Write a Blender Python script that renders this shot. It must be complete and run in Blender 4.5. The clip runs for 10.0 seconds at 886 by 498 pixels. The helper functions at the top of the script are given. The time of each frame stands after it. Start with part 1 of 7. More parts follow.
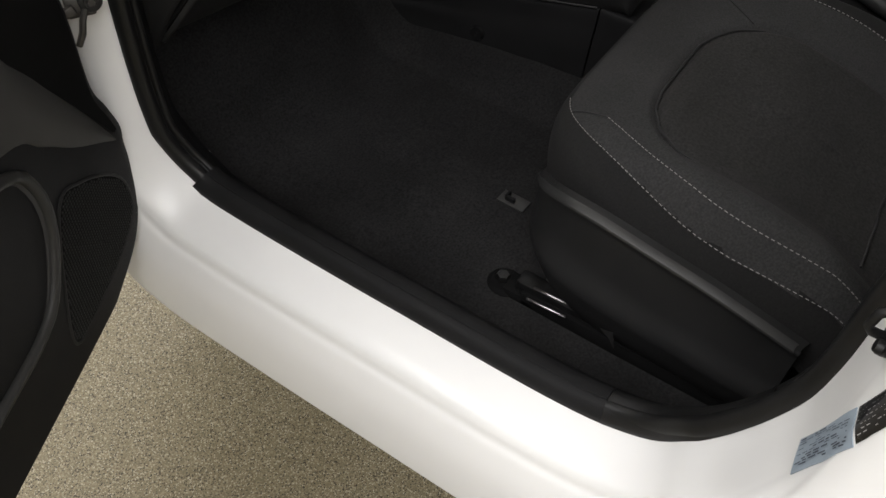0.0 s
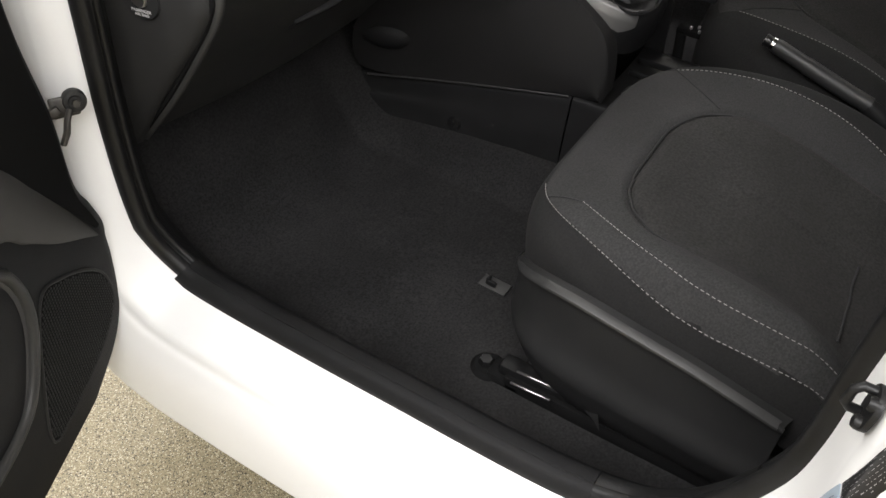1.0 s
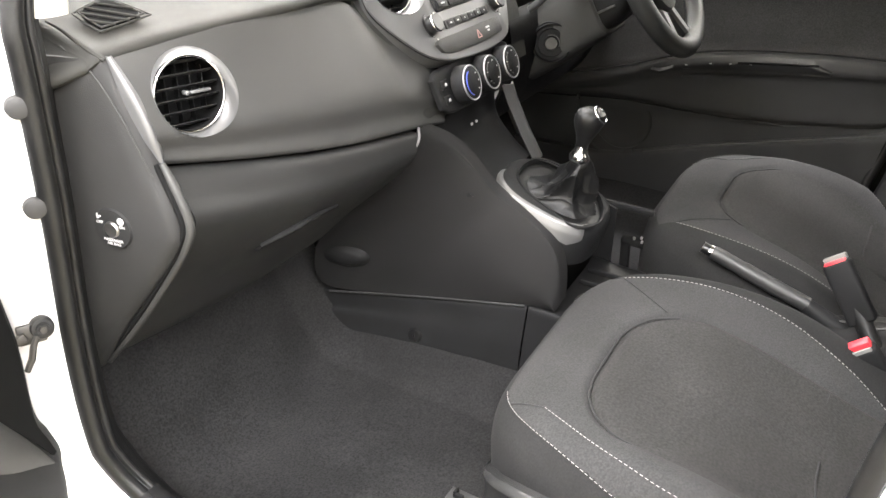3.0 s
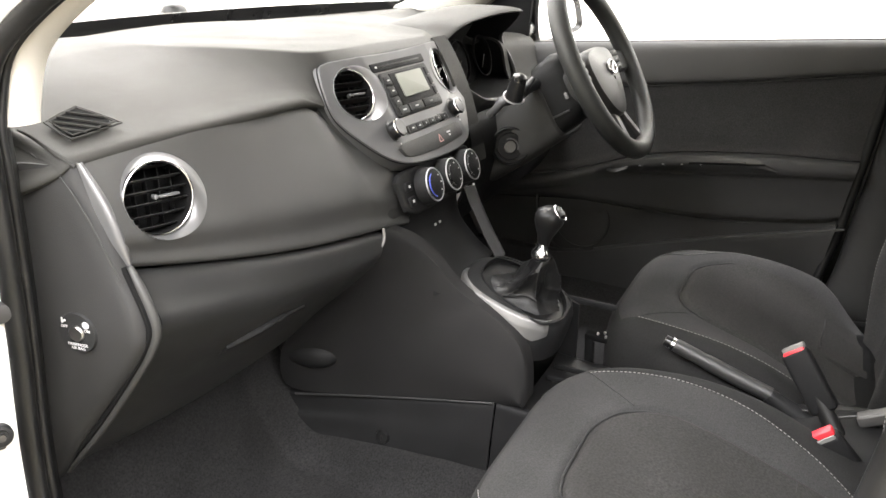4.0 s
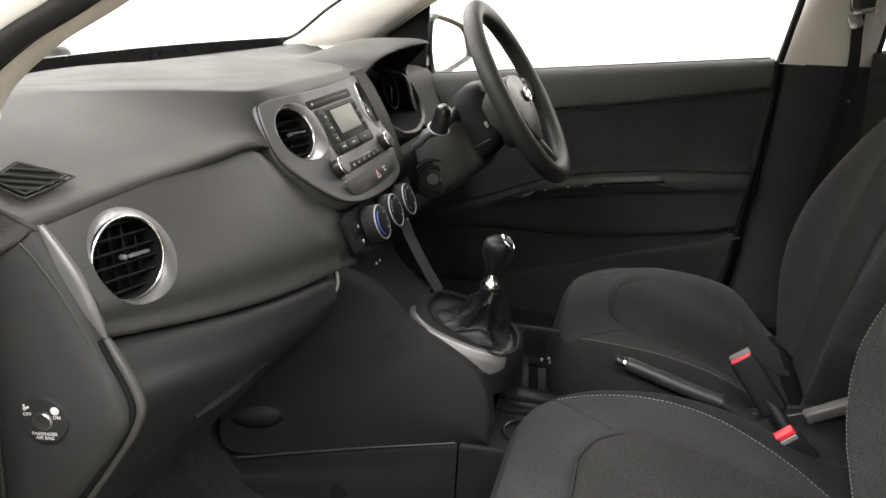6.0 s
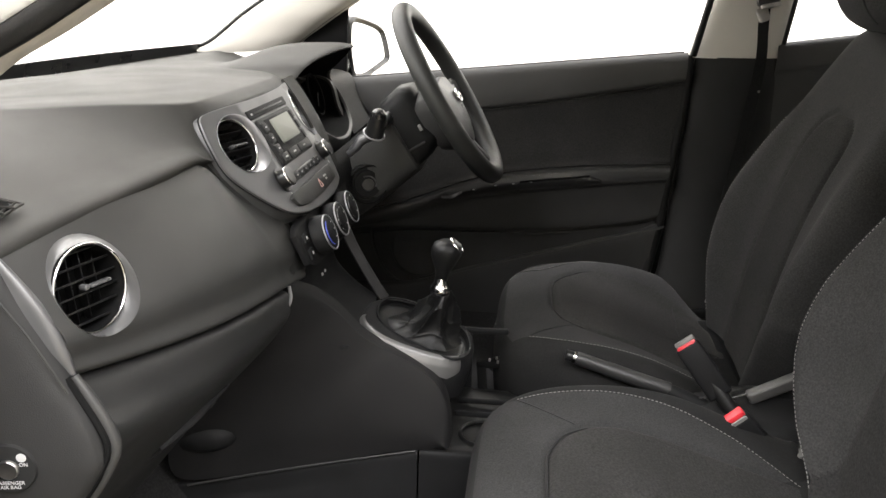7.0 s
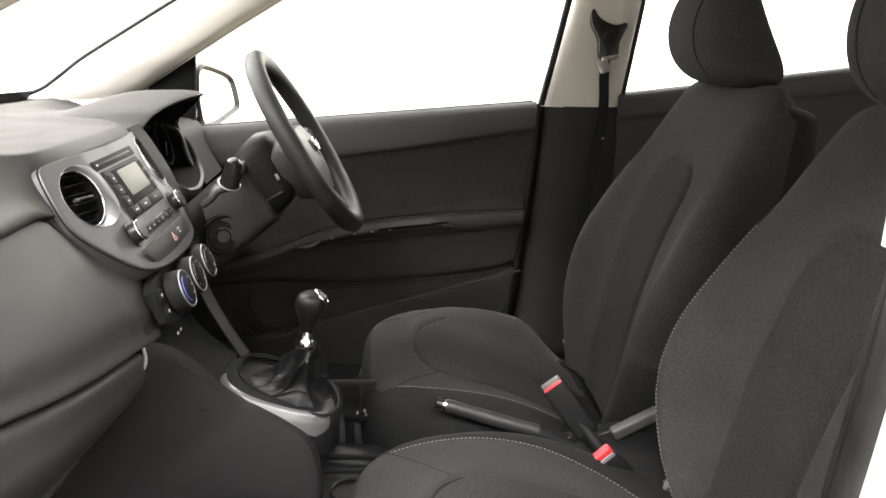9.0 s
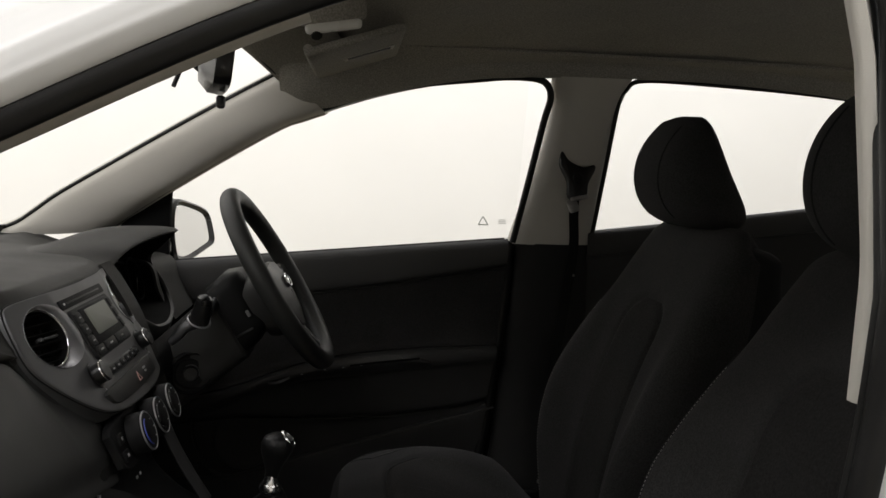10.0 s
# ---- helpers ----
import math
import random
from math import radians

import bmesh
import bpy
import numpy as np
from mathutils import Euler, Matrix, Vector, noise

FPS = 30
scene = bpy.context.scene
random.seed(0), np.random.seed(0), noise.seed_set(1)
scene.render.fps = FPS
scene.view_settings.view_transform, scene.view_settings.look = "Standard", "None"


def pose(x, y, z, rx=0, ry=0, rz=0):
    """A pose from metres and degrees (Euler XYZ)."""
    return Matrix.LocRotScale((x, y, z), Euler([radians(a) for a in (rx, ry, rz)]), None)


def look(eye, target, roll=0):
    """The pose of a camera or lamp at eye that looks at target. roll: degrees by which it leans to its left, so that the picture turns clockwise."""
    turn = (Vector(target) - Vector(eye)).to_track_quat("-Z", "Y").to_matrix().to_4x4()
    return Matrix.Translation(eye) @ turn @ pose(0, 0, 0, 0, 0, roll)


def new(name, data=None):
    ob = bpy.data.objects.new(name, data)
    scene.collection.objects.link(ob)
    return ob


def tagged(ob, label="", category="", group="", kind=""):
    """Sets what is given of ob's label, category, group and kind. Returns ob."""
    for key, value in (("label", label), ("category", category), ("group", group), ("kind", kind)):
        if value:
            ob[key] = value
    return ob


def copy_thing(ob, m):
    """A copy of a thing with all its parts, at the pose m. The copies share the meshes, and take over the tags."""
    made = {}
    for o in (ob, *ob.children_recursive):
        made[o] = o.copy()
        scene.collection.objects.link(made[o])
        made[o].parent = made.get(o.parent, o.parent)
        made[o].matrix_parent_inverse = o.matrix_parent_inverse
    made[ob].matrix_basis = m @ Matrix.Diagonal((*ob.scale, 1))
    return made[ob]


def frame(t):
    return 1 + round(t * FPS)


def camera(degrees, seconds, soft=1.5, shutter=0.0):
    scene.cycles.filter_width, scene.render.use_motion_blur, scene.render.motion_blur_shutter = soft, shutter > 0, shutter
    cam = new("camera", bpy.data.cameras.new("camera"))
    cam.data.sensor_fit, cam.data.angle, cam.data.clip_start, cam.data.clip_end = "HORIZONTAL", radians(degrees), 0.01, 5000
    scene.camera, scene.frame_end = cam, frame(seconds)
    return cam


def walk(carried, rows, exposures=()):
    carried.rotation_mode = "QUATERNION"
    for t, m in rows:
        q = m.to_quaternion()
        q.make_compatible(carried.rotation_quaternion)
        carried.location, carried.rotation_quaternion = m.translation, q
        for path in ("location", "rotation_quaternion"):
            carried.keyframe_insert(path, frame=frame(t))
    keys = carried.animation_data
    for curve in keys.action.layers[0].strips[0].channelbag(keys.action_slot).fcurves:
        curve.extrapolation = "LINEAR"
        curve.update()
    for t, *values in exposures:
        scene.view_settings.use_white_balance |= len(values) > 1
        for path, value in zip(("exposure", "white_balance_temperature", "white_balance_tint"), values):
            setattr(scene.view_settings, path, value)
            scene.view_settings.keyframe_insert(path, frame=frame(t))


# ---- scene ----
cam = camera(56.2, 10.0)
PATH = [
    (0, (-1.121, -0.207, 1.091), (0.026, 0.461, -0.406), 4.4),
    (0.5, (-1.121, -0.207, 1.09), (0.089, 0.486, -0.344), 4.1),
    (1, (-1.123, -0.212, 1.098), (0.163, 0.508, -0.255), 3.6),
    (1.5, (-1.127, -0.218, 1.099), (0.232, 0.534, -0.16), 3.3),
    (2, (-1.127, -0.219, 1.105), (0.306, 0.555, -0.056), 3.2),
    (2.5, (-1.131, -0.218, 1.112), (0.374, 0.571, 0.057), 3.1),
    (4, (-1.155, -0.224, 1.112), (0.547, 0.553, 0.404), 2.6),
    (4.5, (-1.155, -0.21, 1.105), (0.597, 0.515, 0.47), 2.9),
    (5, (-1.161, -0.173, 1.101), (0.629, 0.477, 0.489), 2.6),
    (6.5, (-1.171, -0.023, 1.098), (0.703, 0.298, 0.477), 1.2),
    (7, (-1.169, 0.005, 1.102), (0.723, 0.209, 0.485), 0.7),
    (7.5, (-1.165, 0.025, 1.098), (0.724, 0.106, 0.446), 0.4),
    (8, (-1.159, 0.032, 1.095), (0.721, -0.002, 0.413), 0.6),
    (8.5, (-1.159, 0.032, 1.097), (0.739, -0.066, 0.477), 1.1),
    (9, (-1.15, 0.029, 1.098), (0.781, -0.125, 0.598), 1.7),
    (9.5, (-1.142, 0.027, 1.104), (0.815, -0.177, 0.746), 2.4),
    (10, (-1.148, 0.024, 1.114), (0.831, -0.184, 0.92), 2.3),
]
walk(cam, [(t, look(e, g, r)) for t, e, g, r in PATH], exposures=((0, -0.1), (0.5, 0.3), (1.0, 0.8), (1.5, 1.4), (2.0, 2.43), (2.5, 2.9), (4.0, 2.42), (4.5, 1.72), (7.0, 1.6), (7.5, 1.65), (8.0, 2.30), (8.5, 2.48), (9.0, 2.08), (9.5, 0.55), (10.0, -0.6)))


from mathutils.bvhtree import BVHTree

# ---- world, lights ----
world = bpy.data.worlds.new("studio")
scene.world = world
world.use_nodes = True
bg = world.node_tree.nodes["Background"]
bg.inputs[0].default_value = (1.0, 0.985, 0.96, 1)
bg.inputs[1].default_value = 0.4


def area_lamp(name, x, y, z, sx, sy, power, tilt):
    data = bpy.data.lights.new(name, "AREA")
    data.shape, data.size, data.size_y, data.energy = "RECTANGLE", sx, sy, power
    data.color = (1.0, 0.985, 1.0)
    lamp = new(name, data)
    lamp.matrix_world = pose(x, y, z, *tilt)
    return lamp


# ---- materials ----
def material(name, color, rough=0.5, metal=0.0, var=0.15, var_scale=12.0, grain=0.0, grain_scale=900.0, coat=0.0, spec=0.5):
    """Principled surface with blotchy wear at a large scale and a fine pebbled grain."""
    m = bpy.data.materials.new(name)
    m.use_nodes = True
    nt = m.node_tree
    p = nt.nodes["Principled BSDF"]
    co = nt.nodes.new("ShaderNodeTexCoord")
    big = nt.nodes.new("ShaderNodeTexNoise")
    big.inputs["Scale"].default_value = var_scale
    big.inputs["Detail"].default_value = 6
    nt.links.new(co.outputs["Object"], big.inputs["Vector"])
    ramp = nt.nodes.new("ShaderNodeMapRange")
    ramp.inputs[1].default_value, ramp.inputs[2].default_value = 0.3, 0.7
    ramp.inputs[3].default_value, ramp.inputs[4].default_value = 1 - var, 1 + var
    nt.links.new(big.outputs[0], ramp.inputs[0])
    mul = nt.nodes.new("ShaderNodeVectorMath")
    mul.operation = "SCALE"
    mul.inputs[0].default_value = color
    nt.links.new(ramp.outputs[0], mul.inputs["Scale"])
    nt.links.new(mul.outputs[0], p.inputs["Base Color"])
    rr = nt.nodes.new("ShaderNodeMapRange")
    rr.inputs[1].default_value, rr.inputs[2].default_value = 0.3, 0.7
    rr.inputs[3].default_value, rr.inputs[4].default_value = max(rough - 0.06, 0.02), min(rough + 0.06, 1)
    nt.links.new(big.outputs[0], rr.inputs[0])
    nt.links.new(rr.outputs[0], p.inputs["Roughness"])
    p.inputs["Metallic"].default_value = metal
    p.inputs["Specular IOR Level"].default_value = spec
    p.inputs["Coat Weight"].default_value = coat
    p.inputs["Coat Roughness"].default_value = 0.06
    if grain:
        fine = nt.nodes.new("ShaderNodeTexNoise")
        fine.inputs["Scale"].default_value = grain_scale
        fine.inputs["Detail"].default_value = 3
        nt.links.new(co.outputs["Object"], fine.inputs["Vector"])
        bump = nt.nodes.new("ShaderNodeBump")
        bump.inputs["Strength"].default_value = grain
        bump.inputs["Distance"].default_value = 0.0006
        nt.links.new(fine.outputs[0], bump.inputs["Height"])
        nt.links.new(bump.outputs[0], p.inputs["Normal"])
    return m


def cloth(name, color, rib=0.0, pile=0.35, scale=700.0, var=0.18):
    """Woven or napped textile: fine fibre noise in colour and relief, optional ribs across."""
    m = material(name, color, 0.95, 0, var, 9.0, pile, scale, spec=0.08)
    nt = m.node_tree
    p = nt.nodes["Principled BSDF"]
    p.inputs["Sheen Weight"].default_value = 0.015
    p.inputs["Sheen Roughness"].default_value = 0.5
    # Fibre flecks in the colour.
    co2 = nt.nodes.new("ShaderNodeTexCoord")
    fleck = nt.nodes.new("ShaderNodeTexNoise")
    fleck.inputs["Scale"].default_value = scale * 0.45
    fleck.inputs["Detail"].default_value = 4
    nt.links.new(co2.outputs["Object"], fleck.inputs["Vector"])
    rng = nt.nodes.new("ShaderNodeMapRange")
    rng.inputs[1].default_value, rng.inputs[2].default_value = 0.3, 0.7
    rng.inputs[3].default_value, rng.inputs[4].default_value = 1 - 0.7 * min(pile, 1), 1 + 0.7 * min(pile, 1)
    nt.links.new(fleck.outputs[0], rng.inputs[0])
    sc = nt.nodes.new("ShaderNodeVectorMath")
    sc.operation = "SCALE"
    nt.links.new(p.inputs["Base Color"].links[0].from_socket, sc.inputs[0])
    nt.links.new(rng.outputs[0], sc.inputs["Scale"])
    nt.links.new(sc.outputs[0], p.inputs["Base Color"])
    if rib:
        co = nt.nodes.new("ShaderNodeTexCoord")
        wave = nt.nodes.new("ShaderNodeTexWave")
        wave.inputs["Scale"].default_value = 80
        wave.inputs["Distortion"].default_value = 0.4
        wave.bands_direction = "Y"
        nt.links.new(co.outputs["Object"], wave.inputs["Vector"])
        b2 = nt.nodes.new("ShaderNodeBump")
        b2.inputs["Strength"].default_value = rib
        b2.inputs["Distance"].default_value = 0.0012
        nt.links.new(wave.outputs[1], b2.inputs["Height"])
        old = p.inputs["Normal"].links[0].from_node
        nt.links.new(b2.outputs[0], old.inputs["Normal"])
    return m


def glass_material(name, tint, gloss):
    m = bpy.data.materials.new(name)
    m.use_nodes = True
    nt = m.node_tree
    out = nt.nodes["Material Output"]
    tr, gl = nt.nodes.new("ShaderNodeBsdfTransparent"), nt.nodes.new("ShaderNodeBsdfGlossy")
    tr.inputs[0].default_value = (*tint, 1)
    gl.inputs["Roughness"].default_value = 0.02
    mix = nt.nodes.new("ShaderNodeMixShader")
    mix.inputs[0].default_value = gloss
    nt.links.new(tr.outputs[0], mix.inputs[1])
    nt.links.new(gl.outputs[0], mix.inputs[2])
    nt.links.new(mix.outputs[0], out.inputs[0])
    return m


def flake_floor(name):
    """Resin floor with mixed stone flakes."""
    m = material(name, (0.3, 0.27, 0.2), 0.45, 0, 0.1, 3.0, 0.3, 260.0, spec=0.4)
    nt = m.node_tree
    p = nt.nodes["Principled BSDF"]
    co = nt.nodes.new("ShaderNodeTexCoord")
    vor = nt.nodes.new("ShaderNodeTexVoronoi")
    vor.inputs["Scale"].default_value = 620
    nt.links.new(co.outputs["Object"], vor.inputs["Vector"])
    ramp = nt.nodes.new("ShaderNodeValToRGB")
    cr = ramp.color_ramp
    cr.interpolation = "CONSTANT"
    for k, (pos, col) in enumerate(((0.0, (0.045, 0.038, 0.026)), (0.10, (0.165, 0.140, 0.086)), (0.42, (0.255, 0.222, 0.142)), (0.70, (0.19, 0.158, 0.094)), (0.88, (0.40, 0.365, 0.27)), (0.97, (0.09, 0.062, 0.035)))):
        e = cr.elements[k] if k < 2 else cr.elements.new(pos)
        e.position, e.color = pos, (*col, 1)
    sep = nt.nodes.new("ShaderNodeSeparateColor")
    nt.links.new(vor.outputs["Color"], sep.inputs[0])
    nt.links.new(sep.outputs[0], ramp.inputs[0])
    nt.links.new(ramp.outputs[0], p.inputs["Base Color"])
    return m


M_PAINT = material("white_car_paint", (0.80, 0.80, 0.79), 0.42, 0, 0.02, 6, coat=0.25)
M_WALL = material("white_wall_paint", (0.86, 0.85, 0.82), 0.8, 0, 0.02, 1.5, 0.2, 300)
M_FLOOR = flake_floor("flake_resin_floor")
M_DASH = material("soft_grained_dash_plastic", (0.030, 0.0295, 0.0272), 0.66, 0, 0.05, 10, 0.55, 1100, spec=0.18)
M_FASCIA = material("satin_dark_grey_plastic", (0.026, 0.026, 0.0248), 0.50, 0, 0.10, 10, 0.4, 1300, spec=0.28)
M_VALANCE = material("grained_dark_valance_plastic", (0.0165, 0.0165, 0.0165), 0.55, 0, 0.12, 14, 0.45, 1200, spec=0.2)
# Satin plastic lightened to paint in light on the fascia and glovebox lip.
M_PANEL = material("lightened_satin_grey_plastic", (0.036, 0.0358, 0.0345), 0.46, 0, 0.08, 12, 0.3, 1300, spec=0.32)
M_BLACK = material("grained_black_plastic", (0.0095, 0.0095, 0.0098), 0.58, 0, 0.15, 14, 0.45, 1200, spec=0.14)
M_SMOOTH = material("smooth_black_plastic", (0.008, 0.008, 0.008), 0.32, 0, 0.15, 20)
M_RUBBER = material("black_rubber", (0.007, 0.007, 0.007), 0.42, 0, 0.2, 30, 0.2, 600, spec=0.3)
M_SILVER = material("satin_silver_paint", (0.33, 0.33, 0.34), 0.44, 0.85, 0.05, 30)
M_GREYMET = material("dark_metallic_grey_trim", (0.085, 0.085, 0.088), 0.42, 0.55, 0.06, 30)
M_BEZEL = material("metallic_grey_bezel_paint", (0.105, 0.105, 0.107), 0.45, 0.5, 0.05, 30)
M_VENT = material("satin_silver_vent_paint", (0.115, 0.115, 0.116), 0.42, 0.45, 0.04, 30)
M_FLANK = material("satin_grey_console_trim", (0.12, 0.118, 0.116), 0.38, 0.45, 0.05, 30)
M_SHROUD = material("fine_black_shroud_plastic", (0.005, 0.005, 0.005), 0.5, 0, 0.1, 20, 0.3, 1200, spec=0.12)
M_RIM = material("grained_wheel_rim_plastic", (0.020, 0.0205, 0.0195), 0.5, 0, 0.08, 30, 0.5, 900, spec=0.3)
# Satin plastic darkened to paint in the weaker light on the glovebox door.
M_GLOVE = material("darkened_satin_glovebox_plastic", (0.0185, 0.0185, 0.0182), 0.46, 0, 0.10, 10, 0.35, 1300, spec=0.32)
M_ENDPANEL = material("grained_end_panel_plastic", (0.0225, 0.0223, 0.022), 0.6, 0, 0.10, 9, 0.5, 1100, spec=0.22)
M_CHEEK = material("grained_console_side_plastic", (0.0128, 0.0125, 0.0125), 0.6, 0, 0.18, 7, 0.5, 1000, spec=0.16)
M_CHECK = material("dull_greased_steel", (0.048, 0.045, 0.041), 0.45, 0.6, 0.2, 60)
M_CLIP = material("dark_grey_plastic_clip", (0.033, 0.033, 0.032), 0.5, 0, 0.1, 40)
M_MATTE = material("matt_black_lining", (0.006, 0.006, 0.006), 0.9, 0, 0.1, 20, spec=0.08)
M_CHROME = material("chrome", (0.75, 0.75, 0.76), 0.12, 1.0, 0.03, 40)
M_STEEL = material("zinc_plated_steel", (0.45, 0.44, 0.43), 0.35, 1.0, 0.15, 60)
M_CARPET = cloth("black_needled_carpet", (0.0170, 0.0166, 0.0167), 0, 0.6, 700, 0.24)
M_BOLSTER = cloth("dark_grey_smooth_seat_cloth", (0.0268, 0.0265, 0.0264), 0, 0.40, 1000, 0.16)
M_INSERT = cloth("dark_ribbed_seat_cloth", (0.0216, 0.0210, 0.0203), 0.12, 0.5, 700, 0.16)
M_SIDE = cloth("black_seat_side_cloth", (0.0135, 0.0133, 0.0132), 0, 0.3, 1000, 0.14)
# Grey lightened for light on the belt trim, pocket lip and armrest band.
M_BELTTRIM = material("lightened_soft_grey_plastic", (0.046, 0.0455, 0.044), 0.62, 0, 0.06, 9, 0.5, 1100, spec=0.22)
M_BACKCLOTH = cloth("dark_grey_backrest_cloth", (0.0262, 0.0257, 0.0253), 0, 0.45, 900, 0.18)
M_BACKPANEL = cloth("dark_ribbed_backrest_cloth", (0.0174, 0.0169, 0.0165), 0.12, 0.55, 700, 0.2)
M_DOORCLOTH = cloth("black_door_cloth", (0.032, 0.0314, 0.0308), 0.0, 0.4, 900, 0.14)
# Colour lifted in place of stronger light on the far door.
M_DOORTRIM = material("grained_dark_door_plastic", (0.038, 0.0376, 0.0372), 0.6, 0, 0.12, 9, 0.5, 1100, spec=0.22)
M_THREAD = material("pale_grey_thread", (0.20, 0.196, 0.188), 0.85)
M_COVER = material("grey_hinge_cover_plastic", (0.052, 0.051, 0.049), 0.5, 0, 0.06, 40, 0.3, 1200)
M_SEAM = material("dark_seam_thread", (0.006, 0.006, 0.006), 0.9)
M_LEATHER = material("black_leather", (0.006, 0.006, 0.006), 0.42, 0, 0.15, 25, 0.4, 700, spec=0.24)
M_HEADLINER = cloth("grey_beige_headliner_cloth", (0.33, 0.316, 0.285), 0, 0.4, 800, 0.05)
M_PILLAR = material("pale_grey_pillar_plastic", (0.50, 0.48, 0.435), 0.6, 0, 0.04, 8, 0.4, 1100)
M_BELT = cloth("black_belt_webbing", (0.015, 0.015, 0.015), 0.5, 0.4, 900)
M_RED = material("red_release_button", (0.50, 0.022, 0.032), 0.4)
M_RIDGE = material("satin_grey_ridge_plastic", (0.020, 0.020, 0.0198), 0.45, 0, 0.1, 20, 0.3, 1200)
M_BUTTON = material("pale_grey_plastic", (0.13, 0.128, 0.122), 0.45, 0, 0.06, 40)
M_LCD = material("grey_green_lcd", (0.20, 0.205, 0.175), 0.55)
M_WHITEPRINT = material("white_print", (0.45, 0.45, 0.45), 0.6)
M_BLUEPRINT = material("blue_print", (0.06, 0.09, 0.45), 0.5)
M_LABEL = material("silver_blue_paper_label", (0.30, 0.36, 0.42), 0.5, 0, 0.08, 60)
M_DARKPRINT = material("dark_print", (0.05, 0.06, 0.08), 0.6)
M_MIRROR = material("mirror_glass", (0.92, 0.92, 0.92), 0.01, 1.0, 0.0)
M_GLASS = glass_material("clear_car_glass", (0.97, 0.975, 0.97), 0.012)


# ---- mesh helpers ----
def curve_through(pts, n, closed=False):
    """n points on a Catmull-Rom curve through pts."""
    p = np.array(pts, float)
    if closed:
        p = np.vstack([p[-1], p, p[0], p[1]])
    else:
        p = np.vstack([2 * p[0] - p[1], p, 2 * p[-1] - p[-2]])
    segs = len(p) - 3
    out = []
    for k in range(n):
        s = k * segs / n if closed else k * segs / (n - 1)
        i = min(int(s), segs - 1)
        f = s - i
        a, b, c, d = p[i:i + 4]
        out.append(0.5 * (2 * b + (c - a) * f + (2 * a - 5 * b + 4 * c - d) * f * f + (3 * b - a - 3 * c + d) * f ** 3))
    return np.array(out)


def even(pts, n, closed=False):
    """The same curve at n evenly spaced points."""
    q = curve_through(pts, 24 * len(pts), closed)
    if closed:
        q = np.vstack([q, q[0]])
    s = np.concatenate([[0], np.cumsum(np.linalg.norm(np.diff(q, axis=0), axis=1))])
    at = np.linspace(0, s[-1], n + 1)[:-1] if closed else np.linspace(0, s[-1], n)
    return np.stack([np.interp(at, s, q[:, k]) for k in range(q.shape[1])], 1)


def grid(rows, loop_u=False, loop_v=False, cap=False, flip=False):
    """A quad sheet from rows of points."""
    bm = bmesh.new()
    vs = [[bm.verts.new(p) for p in row] for row in rows]
    nv, nu = len(vs), len(vs[0])
    for j in range(nv if loop_v else nv - 1):
        for i in range(nu if loop_u else nu - 1):
            q = [vs[j][i], vs[j][(i + 1) % nu], vs[(j + 1) % nv][(i + 1) % nu], vs[(j + 1) % nv][i]]
            bm.faces.new(q[::-1] if flip else q)
    if cap:
        bm.faces.new(vs[0][::-1])
        bm.faces.new(vs[-1])
    bmesh.ops.recalc_face_normals(bm, faces=bm.faces)
    return bm


def loft(sections, nu=24, nv=24, **kw):
    """A smooth sheet through a few sections, each a few points long."""
    rows = np.array([curve_through(s, nu) for s in sections])
    cols = np.array([curve_through(rows[:, i], nv) for i in range(nu)])
    return grid(np.swapaxes(cols, 0, 1), **kw)


def thick(bm, d):
    bmesh.ops.solidify(bm, geom=bm.faces[:] + bm.edges[:] + bm.verts[:], thickness=d)
    return bm


def sweep(path, radius, sides=10, closed=False, cap=True):
    """A round bar along a path; radius is a number or one per point."""
    p = np.array(path, float)
    n = len(p)
    r = np.full(n, radius) if np.isscalar(radius) else np.array(radius)
    tang = np.gradient(p, axis=0) if not closed else np.roll(p, -1, 0) - np.roll(p, 1, 0)
    tang /= np.linalg.norm(tang, axis=1)[:, None] + 1e-12
    side = np.cross(tang[0], (0.3, 0.2, 0.93))
    rows = []
    for k in range(n):
        side = side - tang[k] * np.dot(side, tang[k])
        side /= np.linalg.norm(side)
        up = np.cross(tang[k], side)
        rows.append([p[k] + r[k] * (math.cos(a) * side + math.sin(a) * up) for a in np.linspace(0, 2 * math.pi, sides, endpoint=False)])
    return grid(rows, loop_u=True, loop_v=closed, cap=cap and not closed)


def rbox(sx, sy, sz, r=0.004, seg=2, m=None):
    """A box with rounded edges, centred, then moved by m."""
    bm = bmesh.new()
    bmesh.ops.create_cube(bm, size=1)
    bmesh.ops.scale(bm, vec=(sx, sy, sz), verts=bm.verts)
    bmesh.ops.bevel(bm, geom=bm.edges[:], offset=min(r, 0.49 * min(sx, sy, sz)), segments=seg, affect="EDGES", profile=0.5)
    if m is not None:
        bmesh.ops.transform(bm, matrix=m, verts=bm.verts)
    return bm


def turned(profile, sides=40, m=None):
    """A body turned round z from (radius, height) pairs."""
    rows = [[(r * math.cos(a), r * math.sin(a), z) for a in np.linspace(0, 2 * math.pi, sides, endpoint=False)] for r, z in profile]
    bm = grid(rows, loop_u=True, cap=profile[0][0] > 1e-5 and profile[-1][0] > 1e-5 and not np.allclose(profile[0], profile[-1]))
    bmesh.ops.remove_doubles(bm, verts=bm.verts, dist=1e-6)
    if m is not None:
        bmesh.ops.transform(bm, matrix=m, verts=bm.verts)
    return bm


